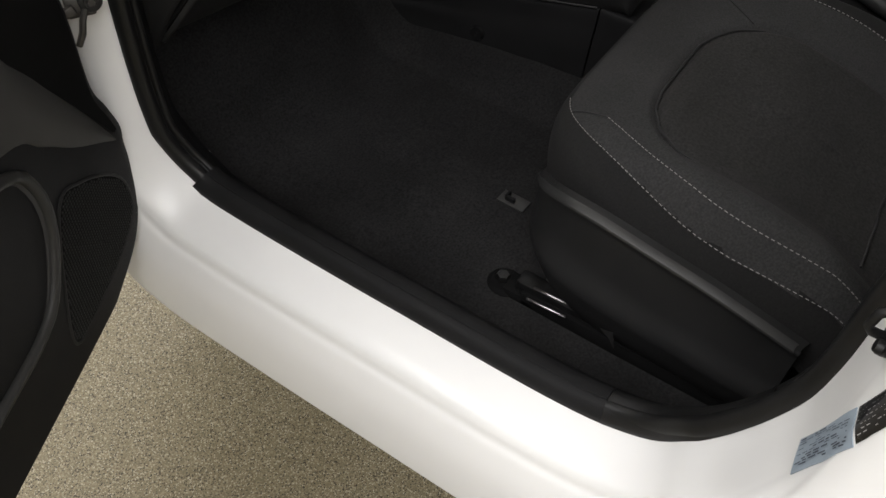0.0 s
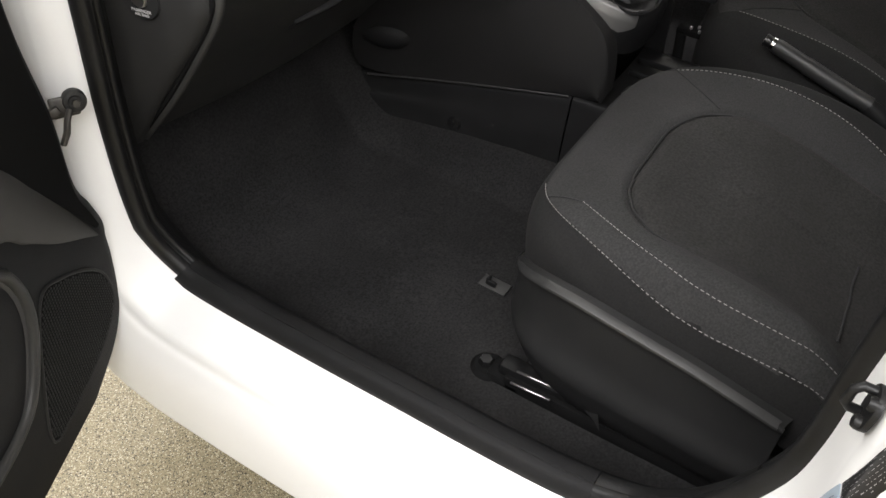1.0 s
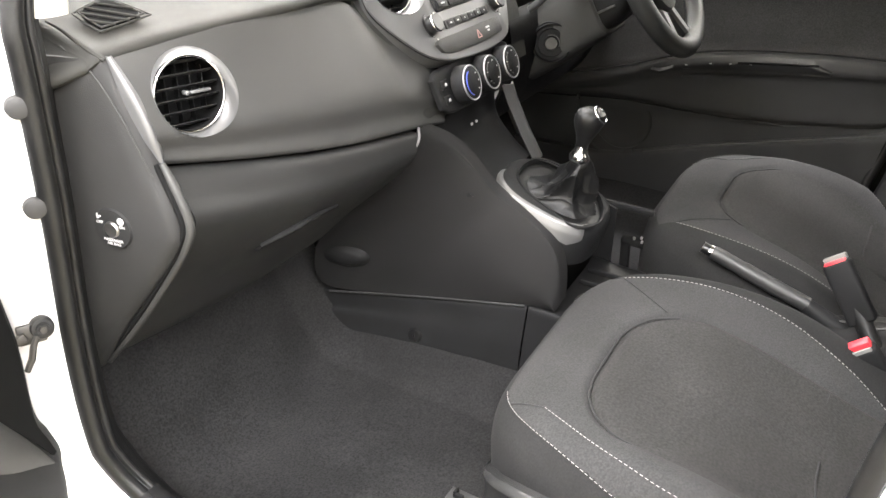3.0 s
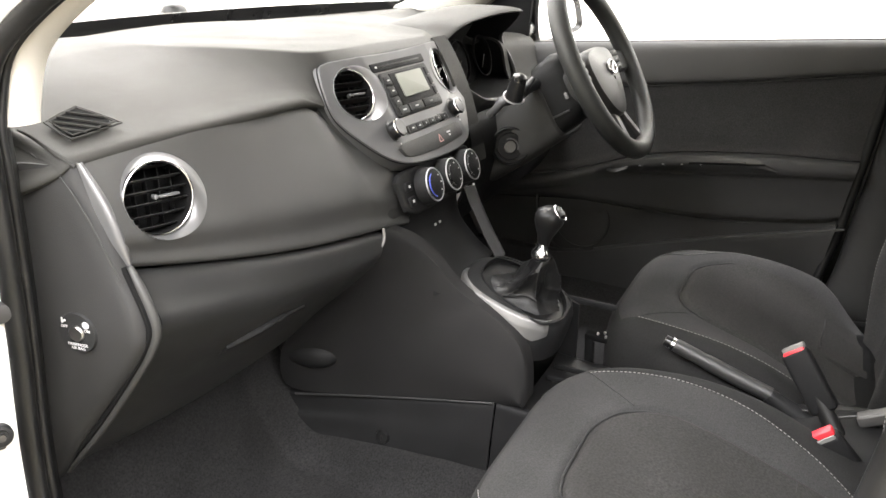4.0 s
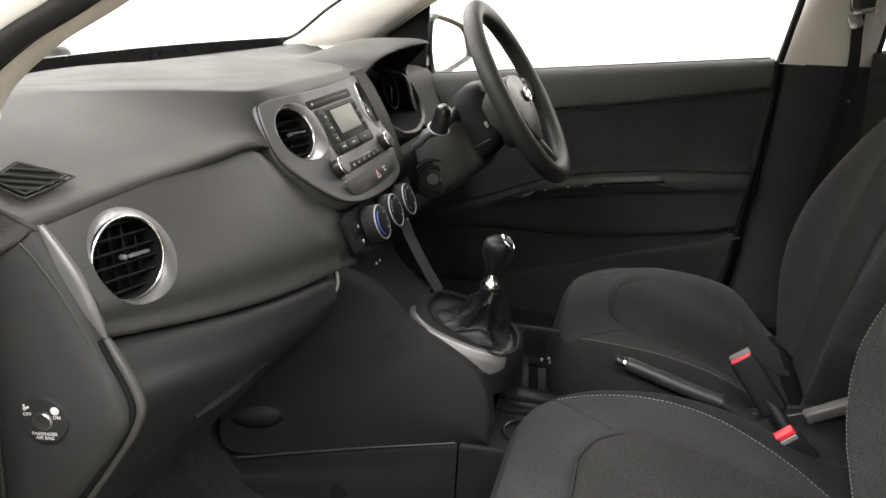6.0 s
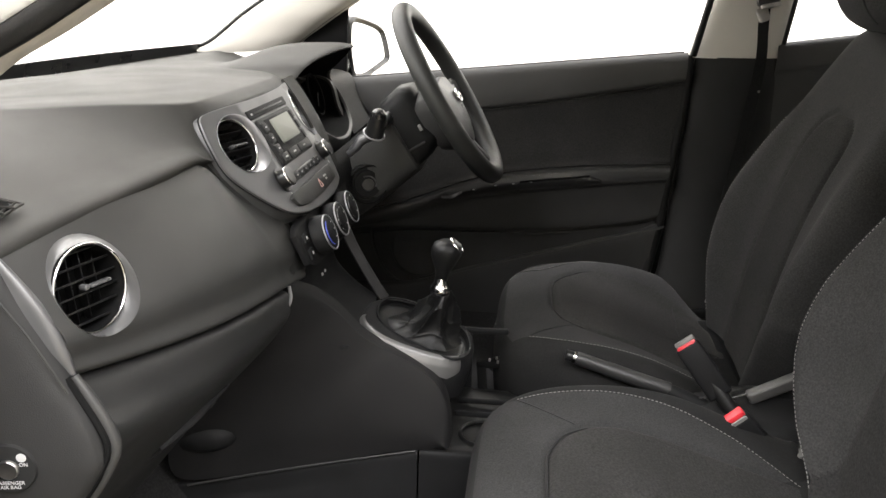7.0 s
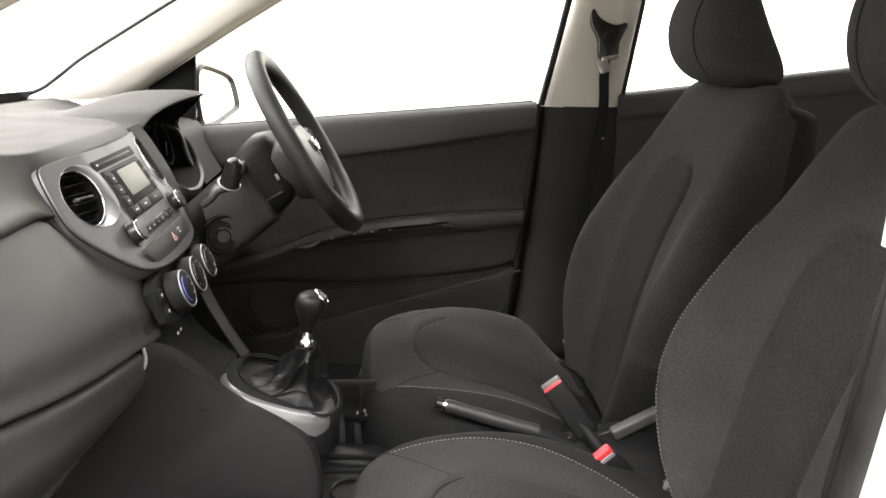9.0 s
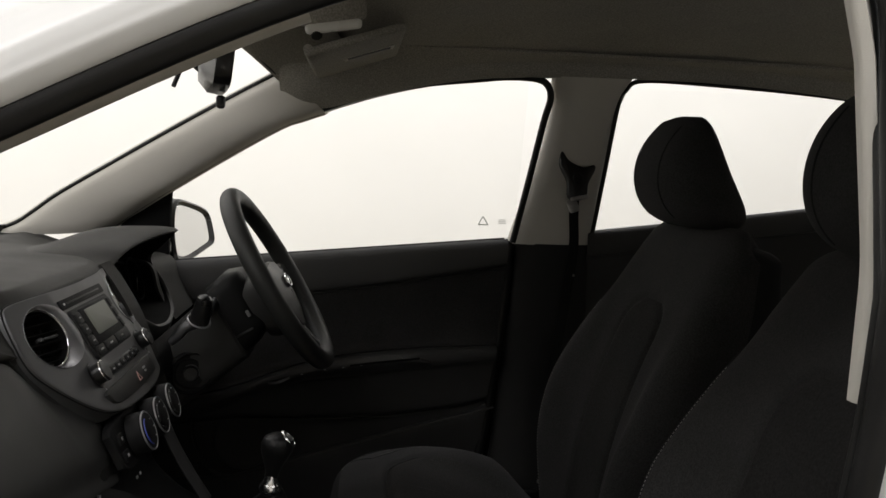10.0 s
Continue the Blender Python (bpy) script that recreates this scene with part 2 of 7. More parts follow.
def plate(outline, depth, m=None, bevel=0.0, seg=2):
    """A flat shape (x, y pairs) given thickness along -z, its front at z = 0."""
    bm = bmesh.new()
    f = bm.faces.new([bm.verts.new((x, y, 0)) for x, y in outline])
    back = bmesh.ops.extrude_face_region(bm, geom=[f])
    bmesh.ops.translate(bm, vec=(0, 0, -depth), verts=[v for v in back["geom"] if isinstance(v, bmesh.types.BMVert)])
    bmesh.ops.recalc_face_normals(bm, faces=bm.faces)
    if bevel:
        front = [e for e in bm.edges if all(abs(v.co.z) < 1e-6 for v in e.verts)]
        bmesh.ops.bevel(bm, geom=front, offset=bevel, segments=seg, affect="EDGES", profile=0.5)
    if m is not None:
        bmesh.ops.transform(bm, matrix=m, verts=bm.verts)
    return bm


def merged(*bms):
    out = bmesh.new()
    for b in bms:
        me = bpy.data.meshes.new("piece")
        b.to_mesh(me)
        b.free()
        out.from_mesh(me)
        bpy.data.meshes.remove(me)
    return out


def part(name, bm, mat, parent=None, label="", kind="", sharp=40):
    me = bpy.data.meshes.new(name)
    bm.to_mesh(me)
    bm.free()
    me.materials.append(mat)
    me.shade_smooth()
    me.set_sharp_from_angle(angle=radians(sharp))
    ob = new(name, me)
    ob.parent = parent
    return tagged(ob, label, kind=kind)


def thing(name, label, category, group="", at=(0, 0, 0)):
    ob = new(name)
    ob.empty_display_size = 0.05
    ob.location = at
    return tagged(ob, label, category, group)


def place(ob, parent):
    """Keeps a part built in world places where it is under a moved Empty."""
    ob.parent = parent
    ob.matrix_parent_inverse = Matrix.Translation(parent.location).inverted()
    return ob


def under(parent):
    """A part() that builds in world places under the given thing."""
    def make(name, bm, mat, label="", kind="", sub=None, sharp=40):
        ob = part(name, bm, mat, None, label, kind, sharp)
        if sub is None:
            place(ob, parent)
        else:
            ob.parent = sub
        return ob
    return make


def facing(p, normal, up=(0, 0, 1)):
    """A pose at p whose z axis is the normal and whose y axis is near up."""
    z = Vector(normal).normalized()
    x = Vector(up).cross(z).normalized()
    y = z.cross(x)
    return Matrix.Translation(p) @ Matrix((x, y, z)).transposed().to_4x4()


def rounded(w, h, r, n=6):
    """A rounded rectangle outline."""
    out = []
    for cx, cy, a0 in ((w / 2 - r, h / 2 - r, 0), (-w / 2 + r, h / 2 - r, 90), (-w / 2 + r, -h / 2 + r, 180), (w / 2 - r, -h / 2 + r, 270)):
        for k in range(n + 1):
            a = radians(a0 + 90 * k / n)
            out.append((cx + r * math.cos(a), cy + r * math.sin(a)))
    return out


def lerp(a, b, f):
    return tuple(p + (q - p) * f for p, q in zip(a, b))


def table(rows, x, k=1):
    return float(np.interp(x, [r[0] for r in rows], [r[k] for r in rows]))


# ---- the bay ----
def slab(name, lo, hi, mat, label):
    c, s = [(a + b) / 2 for a, b in zip(lo, hi)], [b - a for a, b in zip(lo, hi)]
    return tagged(part(name, rbox(*s, 0.002, 1, Matrix.Translation(c)), mat), label, kind="structure")


slab("floor", (-5, -6, -0.1), (4, 6, 0), M_FLOOR, "speckled beige resin floor of the photo bay")
slab("wall_east", (3.2, -6, 0), (3.3, 6, 3.6), M_WALL, "plain bright white wall of the photo bay")
slab("wall_west", (-5.1, -6, 0), (-5, 6, 3.6), M_WALL, "plain white wall of the photo bay")
slab("wall_north", (-5, 5.4, 0), (3.2, 5.5, 3.6), M_WALL, "plain white wall ahead of the car")
slab("wall_south", (-5, -6.1, 0), (3.2, -6, 3.6), M_WALL, "plain white wall behind the car")
slab("ceiling", (-5.1, -6.1, 3.6), (3.3, 5.5, 3.7), M_WALL, "plain white ceiling of the photo bay")

area_lamp("unseen_ceiling_lamp", -2.45, -0.5, 3.5, 2.2, 6.5, 350, (0, -16, 0))
# Added, never seen: turned away from the car to whiten the east wall.
area_lamp("unseen_ceiling_lamp", 1.5, 0.5, 3.5, 0.8, 9.0, 320, (0, -36, 0))
area_lamp("unseen_ceiling_lamp", -0.6, 3.4, 3.5, 6.0, 1.0, 165, (24, 0, 0))

# ---- car body, near side ----
# Door opening: the inner edge of the flange as (y, z), anticlockwise from the rear of the sill.
OPENING = ((-0.14, 0.405), (0.10, 0.397), (0.340, 0.401), (0.390, 0.418), (0.417, 0.458), (0.429, 0.52), (0.432, 0.62), (0.426, 0.76),
           (0.427, 0.90), (0.431, 0.955), (0.422, 1.004), (0.376, 1.047), (0.328, 1.075), (0.24, 1.126), (0.05, 1.22), (-0.14, 1.275), (-0.27, 1.29), (-0.322, 1.25),
           (-0.321, 1.13), (-0.314, 0.98), (-0.306, 0.91), (-0.298, 0.84), (-0.288, 0.76), (-0.283, 0.68), (-0.280, 0.61), (-0.267, 0.555), (-0.219, 0.47))
RIM = even(OPENING, 240, True)
_t = np.roll(RIM, -1, 0) - np.roll(RIM, 1, 0)
_t /= np.linalg.norm(_t, axis=1)[:, None]
RIM_OUT = np.stack([_t[:, 1], -_t[:, 0]], 1)


def rim_x(z):
    return -0.675 + max(0.0, z - 0.93) * 0.22 + 0.014 * min(max((0.47 - z) / 0.06, 0), 1)


def rim_at(k):
    """The flange's x; the rear jamb stands a little further in."""
    y, z = RIM[k % 240]
    x = rim_x(z)
    if y < -0.15:
        f = min(max((z - 0.50) / 0.20, 0), 1)
        x = max(x, -0.675 + 0.025 * f * f * (3 - 2 * f))
    return x


def rim_point(k, dx, off, side=1):
    (y, z), (ny, nz) = RIM[k % 240], RIM_OUT[k % 240]
    y, z = y + ny * off, z + nz * off
    return (side * (rim_at(k) + dx), y, z)


def nearest_rim(y, z):
    return int(np.argmin((RIM[:, 0] - y) ** 2 + (RIM[:, 1] - z) ** 2))


# Cross-sections outwards from the flange, as (dx, off).
SEC = {"sill": ((0.008, 0.016), (0.0, 0.003), (-0.014, 0.006), (-0.048, 0.018), (-0.067, 0.0272), (-0.0735, 0.0350), (-0.0768, 0.0450), (-0.0833, 0.0550), (-0.0947, 0.090), (-0.1005, 0.148), (-0.095, 0.160), (-0.06, 0.19)),
       "hinge": ((0.008, 0.016), (0.0, 0.003), (-0.020, 0.006), (-0.038, 0.016), (-0.048, 0.024), (-0.053, 0.030), (-0.058, 0.038), (-0.064, 0.052), (-0.070, 0.068), (-0.078, 0.10), (-0.08, 0.15), (-0.07, 0.20)),
       "lock": ((0.008, 0.016), (0.0, 0.003), (-0.024, 0.003), (-0.060, 0.004), (-0.080, 0.005), (-0.090, 0.006), (-0.098, 0.007), (-0.108, 0.010), (-0.118, 0.014), (-0.129, 0.030), (-0.134, 0.07), (-0.135, 0.16)),
       "rail": ((0.008, 0.016), (0.0, 0.003), (-0.018, 0.004), (-0.030, 0.013), (-0.0325, 0.019), (-0.034, 0.025), (-0.034, 0.030), (-0.030, 0.037), (-0.026, 0.044), (-0.020, 0.050), (-0.006, 0.075), (0.05, 0.105))}


def section_at(k):
    y, z = RIM[k % 240]
    def ramp(v, a, b):
        f = min(max((v - a) / (b - a), 0), 1)
        return f * f * (3 - 2 * f)
    w = {"sill": 1 - ramp(z, 0.40, 0.56), "rail": ramp(z, 0.96, 1.08) if y > -0.3 else ramp(z, 1.1, 1.27)}
    rest = max(0, 1 - w["sill"] - w["rail"])
    front = ramp(y, -0.1, 0.3)
    w["hinge"], w["lock"] = rest * front, rest * (1 - front)
    tot = sum(w.values())
    sec = sum(np.array(SEC[n]) * (w[n] / tot) for n in w)
    if y < -0.15:
        # Over the lock the jamb steps back behind the seal.
        back = 0.030 * ramp(z, 0.73, 0.79) * (1 - ramp(z, 1.05, 1.2))
        sec[:, 1] += back * np.clip((-0.016 - sec[:, 0]) / 0.020, 0, 1)
    return sec


body = thing("car_body", "white painted car body shell of a small hatchback", "car body", at=(0, -0.2, 0.2))
body_part = under(body)
rows = []
for k in range(240):
    sec = curve_through(section_at(k), 56)
    rows.append([rim_point(k, dx, off) for dx, off in sec])
aperture = body_part("door_aperture", thick(grid(rows, loop_v=True), 0.003), M_PAINT, "glossy white painted sill and door jambs")

# Rubber seal on the flange.
SEAL = ((0.007, 0.006), (0.007, -0.003), (0.004, -0.007), (0.000, -0.006), (-0.002, -0.003), (-0.006, -0.009), (-0.013, -0.011), (-0.019, -0.006), (-0.021, 0.003), (-0.012, 0.006))
seal = body_part("door_seal", grid([[rim_point(k, dx, off) for dx, off in curve_through(SEAL, 30, True)] for k in range(240)], loop_u=True, loop_v=True), M_RUBBER, "ribbed black rubber door seal")

# Black inner trim behind the seal.
INNER_TRIM = ((0.003, -0.002), (0.008, 0.001), (0.018, 0.012), (0.034, 0.035), (0.036, 0.09))
ki = [k % 240 for k in range(nearest_rim(-0.258, 0.56) - 240 * (nearest_rim(-0.258, 0.56) > 120), nearest_rim(0.328, 1.075))]
body_part("inner_trim", thick(grid([[rim_point(k, dx, off) for dx, off in curve_through(INNER_TRIM, 14)] for k in ki]), 0.003), M_BLACK, "black plastic kick panel and sill trim")

# Pale pillar trim inside the seal beside the windscreen.
kp = range(nearest_rim(0.431, 0.94), nearest_rim(0.05, 1.22))
body_part("near_pillar_trim", thick(grid([[rim_point(k, dx, off) for dx, off in curve_through(((0.011, 0.004), (0.015, -0.004), (0.024, -0.0065), (0.034, -0.0055), (0.042, 0.0), (0.048, 0.025)), 16)] for k in kp]), 0.003), M_PILLAR, "pale grey trim beside the windscreen")

# Tread strip over the sill.
TREAD = ((0.014, 0.016), (0.012, -0.002), (0.006, -0.0105), (-0.006, -0.0128), (-0.018, -0.009), (-0.024, 0.002), (-0.024, 0.010))
k0, k1 = nearest_rim(-0.14, 0.40), nearest_rim(0.382, 0.414)
tread = [[rim_point(k, dx, off) for dx, off in curve_through(TREAD, 22)] for k in range(k0, k1 + 1)]
body_part("sill_tread", thick(grid(tread), 0.004), M_BLACK, "grained black plastic sill tread strip")
# The strip runs on up the foot of the rear pillar.
k2 = nearest_rim(-0.262, 0.545)
foot = []
for k in range(k2 - 240 if k2 > k0 else k2, k0 + 1):
    g = min((k0 - k) / 14, 1)
    foot.append([rim_point(k, dx * (1 - 0.12 * g), off + 0.0015 * (1 - g) + 0.004 * g) for dx, off in curve_through(TREAD, 22)])
body_part("pillar_foot_trim", thick(grid(foot), 0.003), M_RUBBER, "grained black plastic pillar foot trim")
body_part("tread_rib", sweep([rim_point(k, -0.010, -0.0128) for k in range(k0, k1 + 1)], 0.0011, 8), M_BLACK, "moulded rib along the tread strip")
grey_plug = material("grey_plug", (0.021, 0.0205, 0.020), 0.6)
for p in ((-0.6985, 0.4265, 0.866), (-0.7005, 0.4270, 0.770)):
    body_part("plug", turned(((0.0, 0.0030), (0.007, 0.0028), (0.0098, 0.0016), (0.011, -0.004)), 24, facing(p, (-0.60, -0.80, 0.05))), grey_plug, "grey plastic plug in the jamb")

# Door check strap and its bracket on the hinge jamb.
check = thing("door_check_strap", "dark metal door check strap bolted to the jamb", "door check", at=(-0.70, 0.42, 0.65))
cp = under(check)
mK = facing((-0.7215, 0.4235, 0.6525), (-0.45, -0.86, 0.25))
cp("bracket", merged(rbox(0.026, 0.020, 0.006, 0.002, 2, mK @ pose(-0.010, -0.004, -0.002)), rbox(0.012, 0.009, 0.010, 0.002, 2, mK @ pose(-0.021, -0.006, 0.002, 0, 0, 20))), M_CHECK, "dull brown-grey steel bracket")
cp("roller", turned(((0.0, 0.008), (0.006, 0.008), (0.0065, 0.0055), (0.0100, 0.0050), (0.0112, 0.002), (0.0112, -0.006)), 28, mK), M_RUBBER, "black rubber buffer")
cp("bolt", turned(((0.0, 0.0115), (0.0035, 0.0115), (0.0042, 0.0095), (0.0042, 0.007)), 6, mK), M_CHECK)
cp("strap", sweep(((-0.731, 0.420, 0.649), (-0.738, 0.418, 0.641), (-0.7425, 0.417, 0.630), (-0.748, 0.420, 0.618)), (0.003, 0.0032, 0.0034, 0.003), 8), M_CHECK, "dull brown-grey steel strap")

# Lock striker and the paper labels on the rear jamb.
striker = thing("door_striker", "dark steel striker plate on the white rear jamb", "door striker", at=(-0.712, -0.30, 0.69))
sp = under(striker)
mS = facing((-0.7345, -0.2865, 0.716), (-0.1, 0.98, 0.10))
sp("plate", plate(rounded(0.026, 0.032, 0.0125), 0.004, mS @ Matrix.Translation((0, 0, 0.003)), 0.001), M_RUBBER)
sp("loop", sweep([mS @ Vector(v) for v in ((-0.004, -0.010, 0), (-0.004, -0.010, 0.010), (-0.003, -0.006, 0.014), (-0.003, 0.006, 0.014), (-0.004, 0.010, 0.010), (-0.004, 0.010, 0))], 0.0032, 10), M_RUBBER)
for dz in (-0.009, 0.009):
    sp("screw", turned(((0.0, 0.004), (0.004, 0.004), (0.005, 0.002), (0.005, -0.002)), 10, mS @ Matrix.Translation((0.006, dz, 0.003))), M_RUBBER)


JAMB = BVHTree.FromPolygons([tuple(v.co) for v in aperture.data.vertices], [tuple(f.vertices) for f in aperture.data.polygons])


def jamb_label(name, corners, mat, ink, label, rows, seed, size=1.0):
    """A paper label laid on the jamb between four corners, with bars for its print."""
    A, B, C, D = (Vector(c) for c in corners)
    out = (D - A).cross(B - A).normalized()
    if out.y < 0:
        out = -out
    def at(s, t, h):
        p = A.lerp(B, s).lerp(D.lerp(C, s), t)
        near, normal = JAMB.find_nearest(p)[:2]
        if normal.dot(out) < 0:
            normal = -normal
        return near + normal * (h - 0.0022)
    lab = thing(name, label, "label", at=tuple((A + C) / 2))
    lp = under(lab)
    lp("paper", thick(grid([[tuple(at(s, t, 0.0034)) for s in np.linspace(0, 1, 14)] for t in np.linspace(0, 1, 8)]), 0.0006), mat)
    rng = random.Random(seed)
    bars = []
    for r in range(rows):
        t0 = 0.10 + 0.82 * r / rows
        big = rng.random() < 0.35 or r >= rows - 2
        th = (0.5 if big else 0.28) * size * 0.82 / rows
        s = 0.06
        while s < 0.92:
            ln = min(rng.uniform(0.03, 0.14) * size, 0.95 - s)
            if rng.random() < (0.55 if big else 0.85):
                bars.append(grid([[tuple(at(s + ln * a, t0 + th * b, 0.0045)) for a in (0, 0.5, 1)] for b in (0, 1)]))
            s += ln + 0.035
    lp("print", merged(*bars), ink, kind="stuff")
    return lab


jamb_label("jamb_label", ((-0.7343, -0.2736, 0.5871), (-0.755, -0.2899, 0.6671), (-0.7755, -0.2963, 0.6554), (-0.7645, -0.2769, 0.5853)), M_LABEL, M_DARKPRINT, "pale blue paper label printed with unreadable small lines", 11, 3)
jamb_label("plate_label", ((-0.7572, -0.2885, 0.6704), (-0.769, -0.2945, 0.735), (-0.783, -0.3060, 0.722), (-0.7762, -0.2955, 0.6590)), M_SMOOTH, M_WHITEPRINT, "black type label with unreadable white print", 7, 9, 0.42)

# Inner pillar trim beside the open door.
def pillar_strip(z0, z1, mat, name, label):
    ks = [k for k in range(240) if RIM[k][0] < -0.2 and z0 <= RIM[k][1] <= z1]
    prof = ((0.016, 0.016), (0.020, 0.018), (0.034, 0.028), (0.050, 0.045), (0.055, 0.12))
    body_part(name, thick(grid([[rim_point(k, dx, off) for dx, off in curve_through(prof, 14)] for k in ks]), 0.003), mat, label)


strip = []
for z in np.linspace(0.967, 1.285, 30):
    y = float(np.interp(z, (0.95, 1.07, 1.20, 1.25, 1.30), (-0.317, -0.319, -0.312, -0.302, -0.285)))
    x = -0.628 + 0.12 * max(0.0, z - 1.05)
    strip.append([(x - 0.008, y - 0.004, z), (x - 0.003, y + 0.0005, z), (x + 0.001, y + 0.001, z), (x + 0.004, y - 0.001, z), (x + 0.006, y - 0.020, z), (x + 0.012, y - 0.10, z)])
body_part("pillar_trim", thick(grid([curve_through(r, 16) for r in strip]), 0.003), M_PILLAR, "pale grey upper pillar trim")
pillar_strip(0.46, 0.953, M_BLACK, "lower_pillar_trim", "black lower pillar trim")

# Roof skin, headliner and far side shell.
def roof_sheet(dz, y0, y1, half, name, mat, label):
    secs = []
    for y, lift in ((y0, -0.012), (y0 - 0.12, 0.015), ((y0 + y1) / 2, 0.03), (y1 + 0.2, 0.01), (y1, -0.02)):
        zc = 1.355 + lift + dz
        secs.append([(-half, y - 0.07, zc - 0.065), (-half + 0.05, y - 0.04, zc - 0.03), (-0.3, y - 0.012, zc), (0, y, zc + 0.008), (0.3, y - 0.012, zc), (half - 0.05, y - 0.04, zc - 0.03), (half, y - 0.07, zc - 0.065)])
    return body_part(name, thick(loft(secs, 40, 30), 0.006), mat, label)


roof_sheet(0.0, 0.26, -1.5, 0.575, "headliner", M_HEADLINER, "pale grey-beige cloth headliner")
roof_sheet(0.045, 0.30, -1.5, 0.60, "roof_panel", M_PAINT, "white painted roof panel")


# ---- far side of the car ----
# Window outline of the far front door as (x, y, z) places along the pillar and roof.
A_GLASS = ((0.60, 0.184, 1.294), (0.60, 0.29, 1.233), (0.605, 0.408, 1.163), (0.615, 0.52, 1.095), (0.632, 0.632, 1.027), (0.640, 0.684, 0.989), (0.645, 0.722, 0.963), (0.652, 0.765, 0.9455))
A_DOOR = ((0.600, 0.100, 1.221), (0.601, 0.140, 1.206), (0.602, 0.190, 1.186), (0.617, 0.298, 1.123), (0.63, 0.417, 1.048), (0.645, 0.48, 1.007), (0.655, 0.52, 0.979), (0.665, 0.56, 0.952))
far = thing("far_pillar_trim", "pale grey plastic pillar trim beside the windscreen", "pillar trim", at=(0.62, 0.4, 1.05))
fp = under(far)
ca, cd = curve_through(A_GLASS, 30), curve_through(A_DOOR, 30)
rowsA = []
for a, d in zip(ca, cd):
    mid = (a + d) / 2 + np.array((-0.018, -0.004, -0.004))
    rowsA.append(curve_through((a + np.array((0.02, 0.012, 0.01)), a, 0.7 * a + 0.3 * mid + np.array((-0.008, 0, 0)), mid, 0.3 * mid + 0.7 * d + np.array((-0.008, 0, 0)), d, d + np.array((0.03, -0.004, -0.006))), 18))
fp("cover", thick(grid(rowsA), 0.004), M_PILLAR)
fp("outer_pillar", thick(grid([[p + np.array((0.05, 0.01, 0.01)), p + np.array((0.07, -0.01, 0)), q + np.array((0.06, -0.01, 0)), q + np.array((0.04, 0, 0))] for p, q in zip(ca, cd)]), 0.004), M_PAINT)
fp("glass_rubber", sweep(ca + np.array((0.006, 0.004, 0.004)), 0.005, 8), M_RUBBER, "thin black windscreen rubber")
fp("door_rubber", sweep(cd + np.array((0.018, 0.0, 0.002)), 0.007, 8), M_RUBBER)

# Far front door with its trim.
def belt_z(y):
    return 0.928 - 0.096 * y if y > -0.4 else 0.9664 + (-0.4 - y) * 0.135


fdoor = thing("far_front_door", "closed far front car door with black trim panel", "car door", at=(0.72, 0.05, 0.4))
dp = under(fdoor)
BELT_LOW = ((-0.33, 0.902), (-0.079, 0.857), (0.107, 0.830), (0.232, 0.816), (0.33, 0.805), (0.62, 0.79))
ARM_TOP = ((-0.33, 0.714), (-0.279, 0.711), (-0.146, 0.705), (-0.019, 0.693), (0.083, 0.678), (0.185, 0.650), (0.26, 0.618), (0.40, 0.575), (0.62, 0.55))
ARM_LOW = ((-0.33, 0.687), (-0.262, 0.682), (-0.147, 0.669), (-0.02, 0.654), (0.109, 0.637), (0.237, 0.609), (0.30, 0.585), (0.40, 0.55), (0.62, 0.53))
ARM_FOOT = ((-0.33, 0.598), (-0.264, 0.584), (-0.087, 0.555), (0.11, 0.545), (0.294, 0.545), (0.40, 0.53), (0.62, 0.51))
POCKET = ((-0.33, 0.580), (-0.252, 0.559), (-0.154, 0.533), (-0.10, 0.518), (0.044, 0.478), (0.165, 0.442), (0.227, 0.421), (0.295, 0.402), (0.62, 0.40))


def door_end(y, z):
    """The trim's rear edge leans forward towards the sill."""
    return float(np.interp(z, (0.30, 0.48, 0.577, 0.723, 0.886, 0.952), (-0.250, -0.270, -0.284, -0.301, -0.315, -0.317))) if y < -0.30 else y


def door_strip(name, at, mat, label, nu=24):
    secs = []
    for y in (0.62, 0.45, 0.33, 0.25, 0.15, 0.05, -0.05, -0.15, -0.24, -0.312):
        secs.append([(x, door_end(y, z), z) for x, z in at(y)])
    return dp(name, thick(loft(secs, nu, 48), 0.004), mat, label)


def belt_profile(y):
    b, low = belt_z(y), table(BELT_LOW, y)
    return ((0.72, b - 0.005), (0.702, b + 0.002), (0.691, b - 0.006), (0.686, b - 0.022), (0.685, lerp((b,), (low,), 0.6)[0]), (0.688, low + 0.006), (0.698, low - 0.002))


def insert_profile(y):
    low, arm = table(BELT_LOW, y), table(ARM_TOP, y)
    return ((0.697, low - 0.001), (0.703, low - 0.012), (0.715, 0.6 * low + 0.4 * arm), (0.716, arm + 0.035), (0.710, arm + 0.010), (0.698, arm + 0.002))


def arm_profile(y):
    top, low, foot = table(ARM_TOP, y), table(ARM_LOW, y), table(ARM_FOOT, y)
    return ((0.702, top + 0.002), (0.684, top + 0.001), (0.676, top - 0.004), (0.674, 0.4 * top + 0.6 * low), (0.678, low), (0.688, low - 0.012), (0.696, 0.5 * low + 0.5 * foot), (0.699, foot + 0.006), (0.706, foot - 0.004), (0.716, foot - 0.012))


def lower_profile(y):
    foot, poc = table(ARM_FOOT, y), table(POCKET, y)
    return ((0.714, foot - 0.010), (0.720, 0.6 * foot + 0.4 * poc), (0.720, poc - 0.02))


